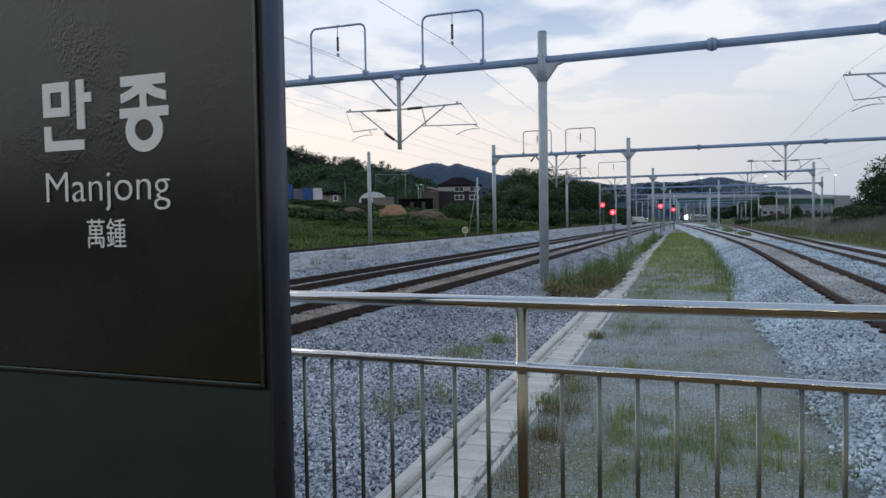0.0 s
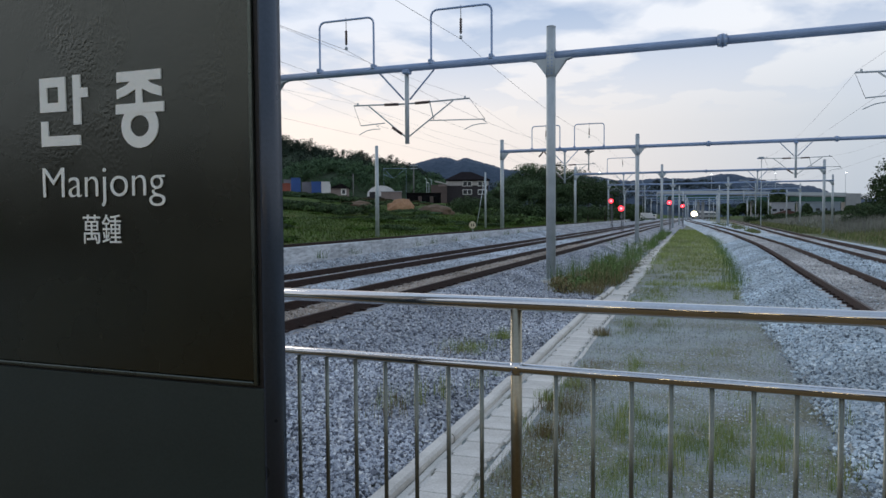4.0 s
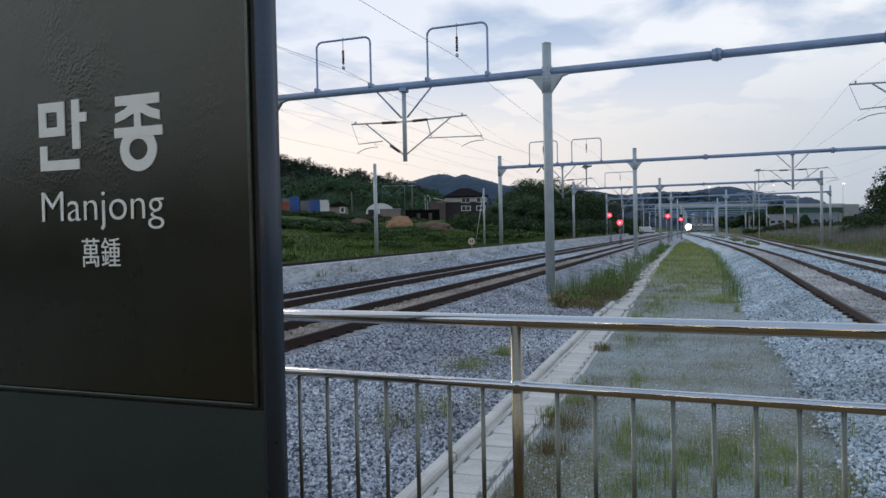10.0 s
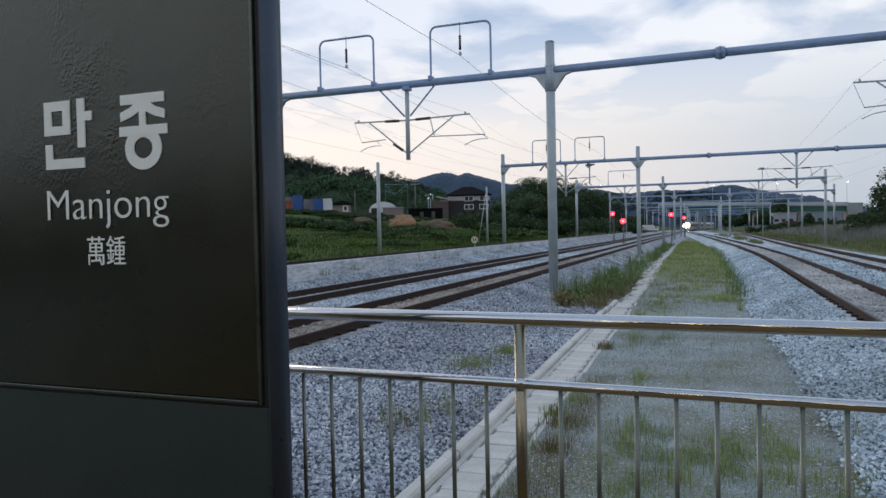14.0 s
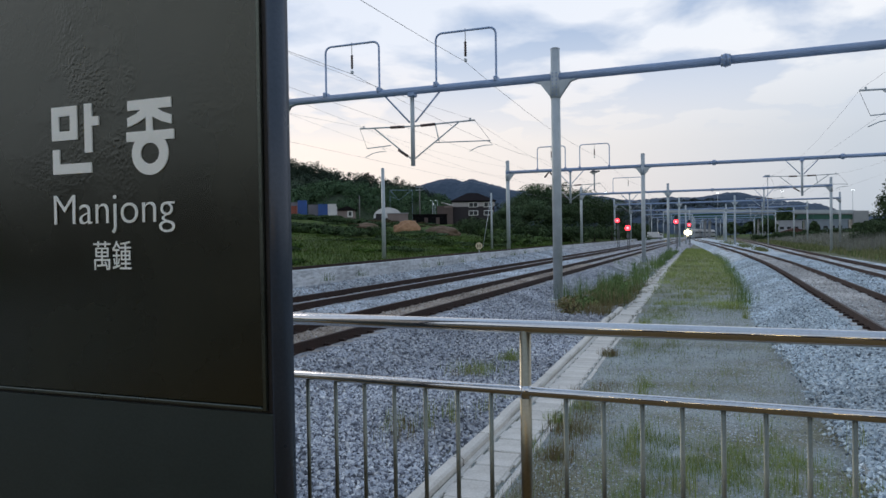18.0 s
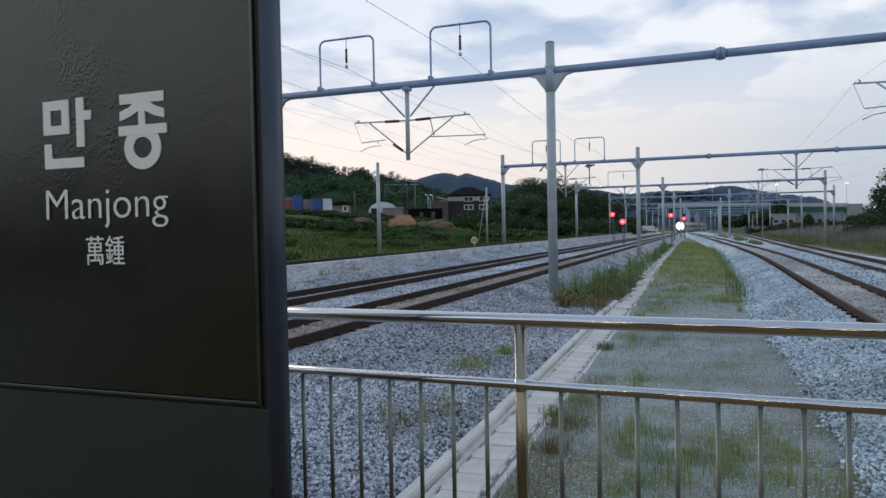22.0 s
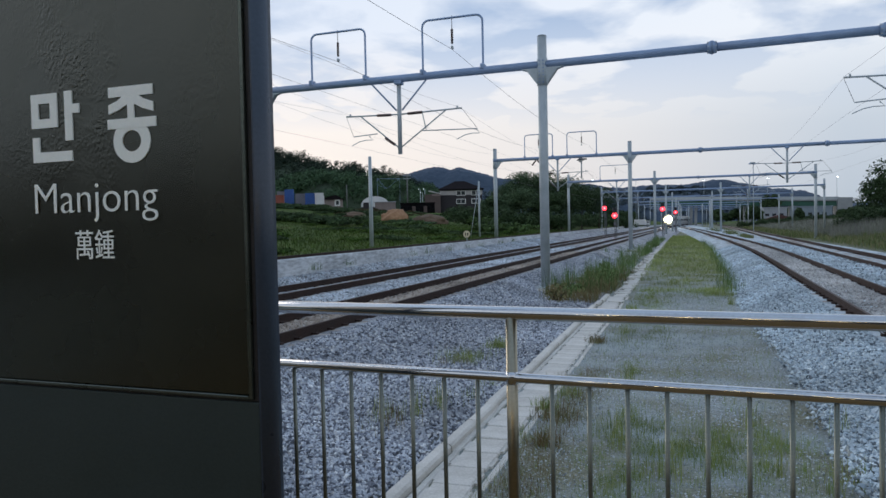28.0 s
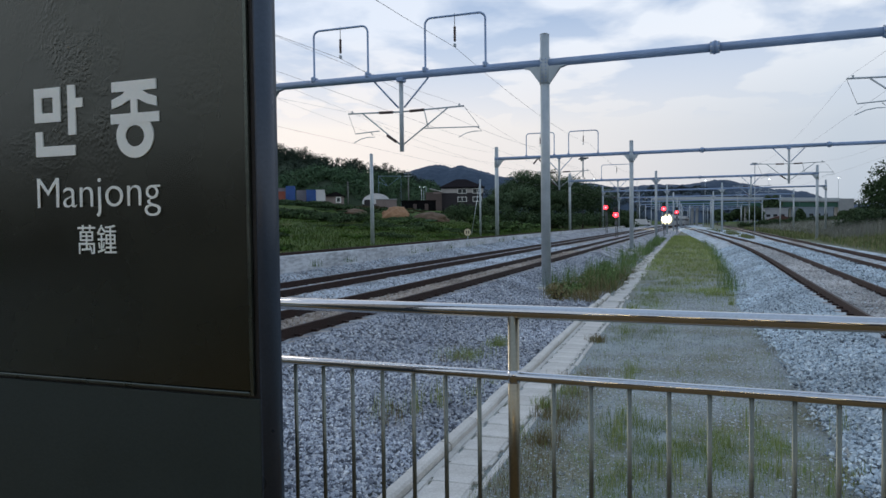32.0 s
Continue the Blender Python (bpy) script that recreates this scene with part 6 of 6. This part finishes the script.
for k in range(9):
    part("bundle", box(nbm(), (-3.5 + 0.88 * k, -2.15, 0.5 + 0.13 * (k * 5 % 4)), (0.8, 0.3, 1.0 + 0.3 * (k * 3 % 4)), 0.06), NETTING if k % 3 else BARNWALL, shed, "dark stacked bundle")
part("roof", box(nbm(), (0, 0, 2.3), (8.1, 4.4, 0.15), 0.02), ROOF, shed)


def soil_mound(x, y, w, h, material, label):
    m_ = thing("soil_mound", label, "soil mound", (x, y, ground_height(x, y)))
    bm = nbm()
    bmesh.ops.create_icosphere(bm, subdivisions=4, radius=1)
    for v in bm.verts:
        q = 1 + 0.22 * noise.noise(v.co * 2.2 + Vector((x, 0, 0))) + 0.08 * noise.noise(v.co * 6)
        v.co = Vector((v.co.x * w * q, v.co.y * 1.8 * q, max(-0.4, v.co.z * h * q)))
    part("mound", bm, material, m_, smooth=True)


soil_mound(-45.2, 104, 2.5, 1.9, SOIL, "mound of bare tan soil in the field")
soil_mound(-40.4, 107, 3.0, 1.35, BROWNSOIL, "low bank of dark brown bare soil in the field")
soil_mound(-50.5, 100, 2.2, 0.8, BROWNSOIL, "low bank of dark brown bare soil in the field")

HX, HY = -60.1, 183.8
hz = ground_height(HX, HY)
house = thing("house", "two-storey dark brown house with white windows and hipped roof", "house", m=pose(HX, HY, hz, 0, 0, 18))
HT = 11.55 - hz
part("wall", box(nbm(), (0, 0, HT / 2), (11.2, 8, HT), 0.03), HOUSEWALL, house)
part("band", box(nbm(), (0, -4.03, HT - 0.95), (11.3, 0.1, 1.15), 0.02), HOUSEBAND, house, "pale horizontal wall band")
bm = nbm()
lo = [bm.verts.new(p) for p in ((-6.1, -4.8, HT), (6.1, -4.8, HT), (6.1, 4.8, HT), (-6.1, 4.8, HT))]
hi = [bm.verts.new(p) for p in ((-1.6, 0, HT + 2.35), (1.0, 0, HT + 2.35))]
for f in ((lo[0], lo[1], hi[1], hi[0]), (lo[2], lo[3], hi[0], hi[1]), (lo[1], lo[2], hi[1]), (lo[3], lo[0], hi[0]), (lo[3], lo[2], lo[1], lo[0])):
    bm.faces.new(f)
part("roof", bm, ROOF, house)
part("gutter", box(nbm(), (0, -4.82, HT - 0.03), (12.2, 0.14, 0.14), 0.02), ROOF, house)
for wx in (0.0, 4.0):
    for wz in (HT - 1.05, HT - 3.25):
        wi = part("window", box(nbm(), (wx, -4.1, wz), (2.5, 0.14, 1.35), 0.02), WHITE, house, "white-framed window")
        for s in (-0.58, 0.58):
            part("pane", box(nbm(), (wx + s, -4.18, wz), (1.0, 0.05, 1.05), 0.01), GLASS, wi)
barn = thing("barn", "brownish shed with a white roof beside the house", "shed", m=pose(-66.3, 178.3, ground_height(-65.4, 176), 0, 0, 20))
part("wall", box(nbm(), (0, 0, 2.4), (4.2, 5, 4.9), 0.03), BARNWALL, barn)
bm = nbm()
box(bm, (0.6, 0, 0), (3.4, 5.6, 0.15), 0.02, pose(0, 0, 5.55, 0, 14, 0))
part("roof", bm, WHITE, barn)
part("gable", box(nbm(), (0.9, -2.53, 4.7), (2.2, 0.1, 0.5), 0.02), PINKWALL, barn)
gantry = thing("line_gantry", "grey steel line gantry on the wooded slope", "gantry", (-85.2, 192, 0))
part("beam", rod(nbm(), (-3.7, 0, 16.2), (3.7, 0, 15.95), 0.055, seg=8), BEAM, gantry)
for a_, c_ in (((-3.5, 16.1), (-0.6, 13.2)), ((3.5, 15.9), (-0.6, 13.2)), ((-3.5, 14.4), (-0.6, 13.2))):
    part("brace", rod(nbm(), (a_[0], 0, a_[1]), (c_[0], 0, c_[1]), 0.04, seg=6), BEAM, gantry)
for s in (-3.6, 3.6):
    part("post", rod(nbm(), (s, 0, ground_height(-85.2 + s, 192) - 0.2), (s, 0, 16.2), 0.03, seg=8), BEAM, gantry)


POLEGREY = mat("weathered_pole_concrete", (0.13, 0.13, 0.13), (0.20, 0.20, 0.20), 2, 0.9, 0, 0.2, 20)


def plain_pole(x, y, z0, z1, r, label, stay=None, arm=False, name="utility_pole", material=GALV):
    p = thing(name, label, "pole", (x, y, z0))
    part("shaft", rod(nbm(), (0, 0, -0.2), (0, 0, z1 - z0), r, r * 0.8, seg=12), material, p)
    part("cap", rod(nbm(), (0, 0, z1 - z0), (0, 0, z1 - z0 + 0.05), r * 0.85, r * 0.5, seg=12), material, p)
    if stay:
        part("stay_wire", rod(nbm(), (stay[0], stay[1], stay[2] - z0), (0, 0, (z1 - z0) * 0.98), 0.03, seg=6), GALV, p)
    if arm:
        for dz in (0.4, 1.1):
            part("crossarm", box(nbm(), (0, 0, z1 - z0 - dz), (2.0, 0.12, 0.12), 0.02), GALV, p)
    return p


plain_pole(-17.5, 36.9, 0.55, 5.85, 0.12, "grey steel pole standing behind the low wall")
plain_pole(-19.0, 63.5, 0.55, 5.9, 0.10, "grey steel anchor pole with a slanting stay", stay=(-0.6, -1.0, 0.7))
plain_pole(-61.9, 150, ground_height(-61.9, 150), 13.9, 0.16, "concrete utility pole in the village", arm=True, material=POLEGREY)
plain_pole(-77.3, 150, ground_height(-77.3, 150), 12.0, 0.13, "concrete utility pole in the village", material=POLEGREY)
CREAM = mat("faded_cream_paint", (0.58, 0.50, 0.32), (0.70, 0.62, 0.42), 3, 0.6, 0, 0.05, 40)
disc = thing("speed_board", "round cream speed board on a short post", "railway sign", (-15.0, 47.0, 0.66))
part("post", rod(nbm(), (0, 0.02, 0), (0, 0.02, 0.6), 0.03, seg=8), GALV, disc)
dp = part("board", rod(nbm(), (0, 0, 0.58), (0, -0.03, 0.58), 0.26, seg=28), CREAM, disc, "cream round board with a dark rim")
bm = nbm()
tube(bm, [(0.26 * math.cos(a), -0.02, 0.58 + 0.26 * math.sin(a)) for a in np.linspace(0, math.tau, 25)], 0.018, 6)
part("rim", bm, RAIL, dp)
for s in (-0.08, 0.08):
    part("mark", box(nbm(), (s, -0.036, 0.58), (0.07, 0.01, 0.2), 0.003), BLACK, dp)


# ---- signals ----
def signal(x, y, z, label, foot=None, double=False):
    g = GZ if foot is None else foot
    s = thing("railway_signal", label, "railway signal", (x, y, g), group="railway signals")
    part("mast", rod(nbm(), (0, 0.15, 0), (0, 0.15, z - g + 0.6), 0.06, seg=10), MASTGREY, s)
    hd = part("head", box(nbm(), (0, 0, z - g + 0.25), (0.55, 0.22, 1.5), 0.08), BLACK, s, "black signal head")
    for k in range(3):
        zz = z - g + 0.42 * k
        bm = nbm()
        rod(bm, (0, -0.11, zz), (0, -0.13, zz), 0.15 if k == 0 else 0.12, seg=20)
        # added disc behind the lit lens imitates its red glare
        if k == 0:
            part("lens_glare", rod(nbm(), (0, -0.105, zz), (0, -0.12, zz), 0.36, seg=24), REDGLARE, hd, "glowing red disc for the lens's glare")
        part("lens", bm, REDLAMP if k == 0 else GLASS, hd, "glowing red lens" if k == 0 else "unlit dark lens")
        part("hood", tube(nbm(), [(0.2 * math.cos(a), -0.2, zz + 0.2 * math.sin(a)) for a in np.linspace(0.1, math.pi - 0.1, 9)], 0.02, 5), BLACK, hd)
    part("ladder", box(nbm(), (0.2, 0.28, (z - g) / 2), (0.10, 0.03, z - g), 0.01), MASTGREY, s)
    part("number_board", box(nbm(), (0, 0.0, z - g - 1.1), (0.3, 0.04, 0.4), 0.01), MASTGREY, s)
    return s


signal(-13.75, 116, 4.15, "tall railway signal showing a red light")
signal(-9.92, 94.5, 2.74, "railway signal showing a red light between tracks")
signal(-5.05, 120.5, 3.85, "railway signal showing a red light near a pole")
signal(-4.0, 158, 3.72, "railway signal showing a red light beside the track")

truck = thing("box_truck", "white box truck parked beside the tracks", "truck", (-16.3, 235, 0.25))
part("cargo_box", box(nbm(), (-0.55, 0, 1.45), (3.5, 2.2, 1.75), 0.06), VINYL, truck)
cab = part("cab", box(nbm(), (1.85, 0, 1.15), (1.2, 2.0, 1.35), 0.14), VINYL, truck)
part("windscreen", box(nbm(), (2.42, 0, 1.45), (0.08, 1.7, 0.5), 0.02), GLASS, cab)
part("side_window", box(nbm(), (1.95, -1.0, 1.45), (0.6, 0.05, 0.42), 0.02), GLASS, cab)
part("chassis", box(nbm(), (0, 0, 0.45), (4.7, 1.6, 0.22), 0.03), BLACK, truck)
for xv in (-1.5, 1.75):
    for s_ in (-1, 1):
        wh = part("wheel", rod(nbm(), (xv, s_ * 0.78, 0.36), (xv, s_ * 1.02, 0.36), 0.36, seg=16), BLACK, truck)
        part("rim", rod(nbm(), (xv, s_ * 1.0, 0.36), (xv, s_ * 1.035, 0.36), 0.2, seg=12), GALV, wh)

# ---- road bridge and what stands round it ----
GREENSTEEL = mat("green_girder_paint", (0.024, 0.096, 0.068), (0.036, 0.128, 0.088), 0.4, 0.5, 0.1, 0.1, 6)
BRIDGECONC = mat("grey_bridge_concrete", (0.26, 0.275, 0.285), (0.38, 0.395, 0.40), 0.3, 0.9, 0, 0.3, 4)
PALEBLUE = mat("pale_blue_cladding", (0.19, 0.24, 0.29), (0.28, 0.33, 0.38), 0.5, 0.6, 0, 0.1, 6)
DARKRED = mat("dark_red_roofing", (0.0638, 0.0285, 0.0255), (0.0975, 0.0435, 0.0375), 0.6, 0.85, 0, 0.2, 6)
PARAPET = mat("pale_parapet", (0.40, 0.44, 0.46), (0.52, 0.56, 0.58), 0.4, 0.8, 0, 0.1, 6)
BX0, BX1, BY = -20.0, 57.0, 345.0
bridge = thing("road_bridge", "road bridge with green steel girders on concrete piers", "bridge", m=pose(0, BY, 2.05, 0, 1.82, 0))
part("deck", box(nbm(), ((BX0 + BX1) / 2, 0, 9.0), (BX1 - BX0, 10, 0.5), 0.05), BRIDGECONC, bridge)
part("parapet", box(nbm(), ((BX0 + BX1) / 2, -4.9, 9.9), (BX1 - BX0, 0.25, 1.3), 0.03), PARAPET, bridge, "pale parapet")
for k in range(10):
    x = BX0 + (BX1 - BX0) * (k + 0.5) / 10
    part("girder", box(nbm(), (x, -4.2, 7.65), ((BX1 - BX0) / 10 - 0.1, 0.4, 2.1), 0.04), GREENSTEEL, bridge, "green painted steel girder")
for x in (20.6, 22.8, 39, 41, -2, 0):
    part("pier", box(nbm(), (x, 0, 2.0), (1.2, 3, 9.8), 0.08), BRIDGECONC, bridge, "pale concrete pier")
part("abutment", box(nbm(), (59.3, 0, 4.6), (5.6, 11, 11.4), 0.1), BRIDGECONC, bridge, "pale concrete abutment")
for x, y, w, h, mt, lb in ((30.2, 318, 8.6, 7.0, GREYBOX, "pale grey industrial shed behind the tracks"), (44.4, 325, 14.4, 7.2, PALEBLUE, "long pale blue industrial shed behind the tracks"), (29.4, 292, 10.8, 1.9, DARKRED, "low dark red-roofed building behind the tracks")):
    b_ = thing("industrial_building", lb, "building", (x, y, GZ))
    part("wall", box(nbm(), (0, 0, h / 2), (w, 8, h), 0.05), mt, b_)
    if mt is DARKRED:
        bm = nbm()
        lo = [bm.verts.new(p) for p in ((-w / 2 - 1.6, -4.5, h), (w / 2 + 1.6, -4.5, h), (w / 2 + 1.6, 4.5, h), (-w / 2 - 1.6, 4.5, h))]
        hi = [bm.verts.new((0, yv, h + 2.2)) for yv in (-4.5, 4.5)]
        for f in ((lo[0], lo[1], hi[0]), (lo[2], lo[3], hi[1]), (lo[1], lo[2], hi[1], hi[0]), (lo[3], lo[0], hi[0], hi[1]), (lo[3], lo[2], lo[1], lo[0])):
            bm.faces.new(f)
        part("roof", bm, DARKRED, b_)
    else:
        part("roof", box(nbm(), (0, 0, h + 0.1), (w + 0.6, 8.6, 0.3), 0.05), mt, b_)
    for k in range(int(w / 2.6)):
        part("window", box(nbm(), (-w / 2 + 1.3 + 2.6 * k, -4.03, h * 0.6), (1.5, 0.08, 1.0), 0.02), GLASS, b_)
for x, y, h, w in ((28.2, 332, 12.6, 5.5), (31.6, 333, 12.8, 5.5), (20.5, 302, 7.6, 4.5), (22.8, 304, 7.0, 4.5), (38.5, 312, 6.5, 3.5), (60, 318, 7, 7), (66, 322, 8, 8), (72, 318, 9, 8), (51.5, 300, 5.5, 5), (56, 296, 5, 5)):
    tree(x, y, h, w, "dark leafy tree near the road bridge", LEAF, 90, 0.75, GZ)
for k in range(22):
    x = -66 + 2.7 * k + float(rng.normal(0, 0.8)) if k < 12 else 8 + 4.6 * (k - 12) + float(rng.normal(0, 1))
    y = (436 if k < 12 else 392) + float(rng.normal(0, 5))
    if abs(x - smooth_path(L1, y)) < 5:
        continue
    tree(x, y, 7.5 + float(rng.uniform(-1.5, 2.0)), 7.5, "dark leafy tree beyond the road bridge", LEAF, 70, 0.75, GZ)
for k in range(20):
    shrub(15.5 + 2.0 * k + float(rng.normal(0, 0.5)), 246 + float(rng.normal(0, 4)), 4.6, 2.3 + float(rng.uniform(-0.5, 0.6)), "dark hedge at the far side of the yard", LEAF, 90, 0.32)
BACK_CREST = [(x * 1.92, 1.85 + (z - 1.85) * 1.92) for x, z in ((-260, 26), (-150, 23), (-90, 20), (-45, 18.5), (-20, 20), (0, 20), (14, 17), (26, 13), (40, 10), (60, 7), (95, 4), (120, 2))]
# leaves paled towards blue, with the far haze in their colour
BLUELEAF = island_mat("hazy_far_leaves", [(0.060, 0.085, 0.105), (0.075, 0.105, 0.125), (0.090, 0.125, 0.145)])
PINELEAF = island_mat("dark_far_pines", [(0.026, 0.038, 0.044), (0.034, 0.050, 0.056), (0.042, 0.060, 0.066)])
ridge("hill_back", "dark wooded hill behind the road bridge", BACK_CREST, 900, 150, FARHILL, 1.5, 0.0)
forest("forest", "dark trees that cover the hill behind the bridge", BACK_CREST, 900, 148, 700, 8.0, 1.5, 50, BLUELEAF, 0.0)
for k in range(15):
    x = -52 + 4.6 * k + float(rng.normal(0, 1))
    tree(x, 900 + float(rng.normal(0, 6)), 15 + float(rng.uniform(-3, 3)), 9, "dark pine on the distant crest", PINELEAF, 60, 1.3, lerp(BACK_CREST, x) - 8.5)


def street_lamp(x, y, z, k=1.0):
    s = thing("street_lamp", "tall street lamp with a lit white head", "street lamp", (x, y, GZ), group="street lamps")
    part("pole", rod(nbm(), (0, 0, 0), (0, 0, z - GZ), 0.11, 0.07, seg=8), GALV, s)
    part("arm", rod(nbm(), (0, 0, z - GZ), (0, -1.4, z - GZ + 0.15), 0.05, seg=6), GALV, s)
    part("head", box(nbm(), (0, -1.5, z - GZ + 0.12), (0.9 * k, 0.6 * k, 0.22 * k), 0.05 * k), GALV, s)
    part("lens", box(nbm(), (0, -1.5, z - GZ - 0.02), (0.8 * k, 0.5 * k, 0.12 * k), 0.02), STREETGLOW, s, "glowing white lamp lens")


for x, y, z in ((3.7, 352, 20.5), (29.6, 340, 19.6), (56.5, 340, 19.2), (-76, 340, 22.0), (-45.5, 340, 22.0), (-26, 340, 21.0)):
    street_lamp(x, y, z)
for x, z in ((-74.4, 12.5), (-73.0, 12.5), (-73.7, 11.5)):
    street_lamp(x, 190, z, 0.26)
flood = thing("floodlight_mast", "slim yard mast with a square floodlight head", "floodlight", (7.9, 112, GZ))
part("mast", rod(nbm(), (0, 0, 0), (0, 0, 9.85 - GZ), 0.06, 0.05, seg=10), GALV, flood)
part("platform", box(nbm(), (-0.1, 0, 9.9 - GZ), (1.05, 0.6, 0.13), 0.03), BEAM, flood)
part("lamp_box", box(nbm(), (-0.1, -0.25, 10.03 - GZ), (0.7, 0.25, 0.16), 0.03), GALV, flood)

# ---- unseen dark blocks added behind the viewer to darken reflections, and lamps ----
BACKDROP = mat("dark_backdrop_cladding", (0.030, 0.026, 0.022), (0.055, 0.048, 0.040), 0.6, 0.7, 0, 0.1, 10)
WARM = mat("warm_lamp_diffuser", (0.9, 0.8, 0.6), (1, 0.9, 0.7), 3, 0.4, 0, 0, 20, emit=(1.0, 0.70, 0.32), strength=12)
station = thing("backdrop_building", "unseen dark building added behind the viewer for reflections", "building", (20, -10, PZ - 1.0))
part("wall", box(nbm(), (0, -1.5, 2.8), (50, 3, 5.6), 0.05), BACKDROP, station)
part("roof", box(nbm(), (0, -1.0, 5.8), (52, 5, 0.4), 0.05), BACKDROP, station)
for k in range(11):
    part("window", box(nbm(), (-22 + 4.2 * k, 0.03, 3.3), (2.6, 0.08, 1.6), 0.02), GLASS, station)
# second unseen block, added to darken what sign and posts reflect
low_block = thing("backdrop_block", "unseen low dark block added to darken reflections", "shelter", (-24, -14, PZ - 1.0))
part("wall", box(nbm(), (0, 0, 2.1), (30, 3, 4.2), 0.05), BACKDROP, low_block)
part("roof", box(nbm(), (0, 0.5, 4.35), (32, 5, 0.3), 0.05), BACKDROP, low_block)
# unseen platform lamps, there for the golden glints in the rails
for k in range(4):
    lampk = thing("platform_lamp", "warm glowing platform lamp on a slim post", "lamp", (-3.9 + 2.6 * k, -7.0 - 0.4 * k, PZ), group="platform lamps")
    part("post", rod(nbm(), (0, 0, 0), (0, 0, 3.6), 0.06, 0.05, seg=10), GALV, lampk)
    part("diffuser", box(nbm(), (0, 0.2, 3.5), (1.5, 0.25, 0.14), 0.03), WARM, lampk, "glowing warm diffuser")


motions()
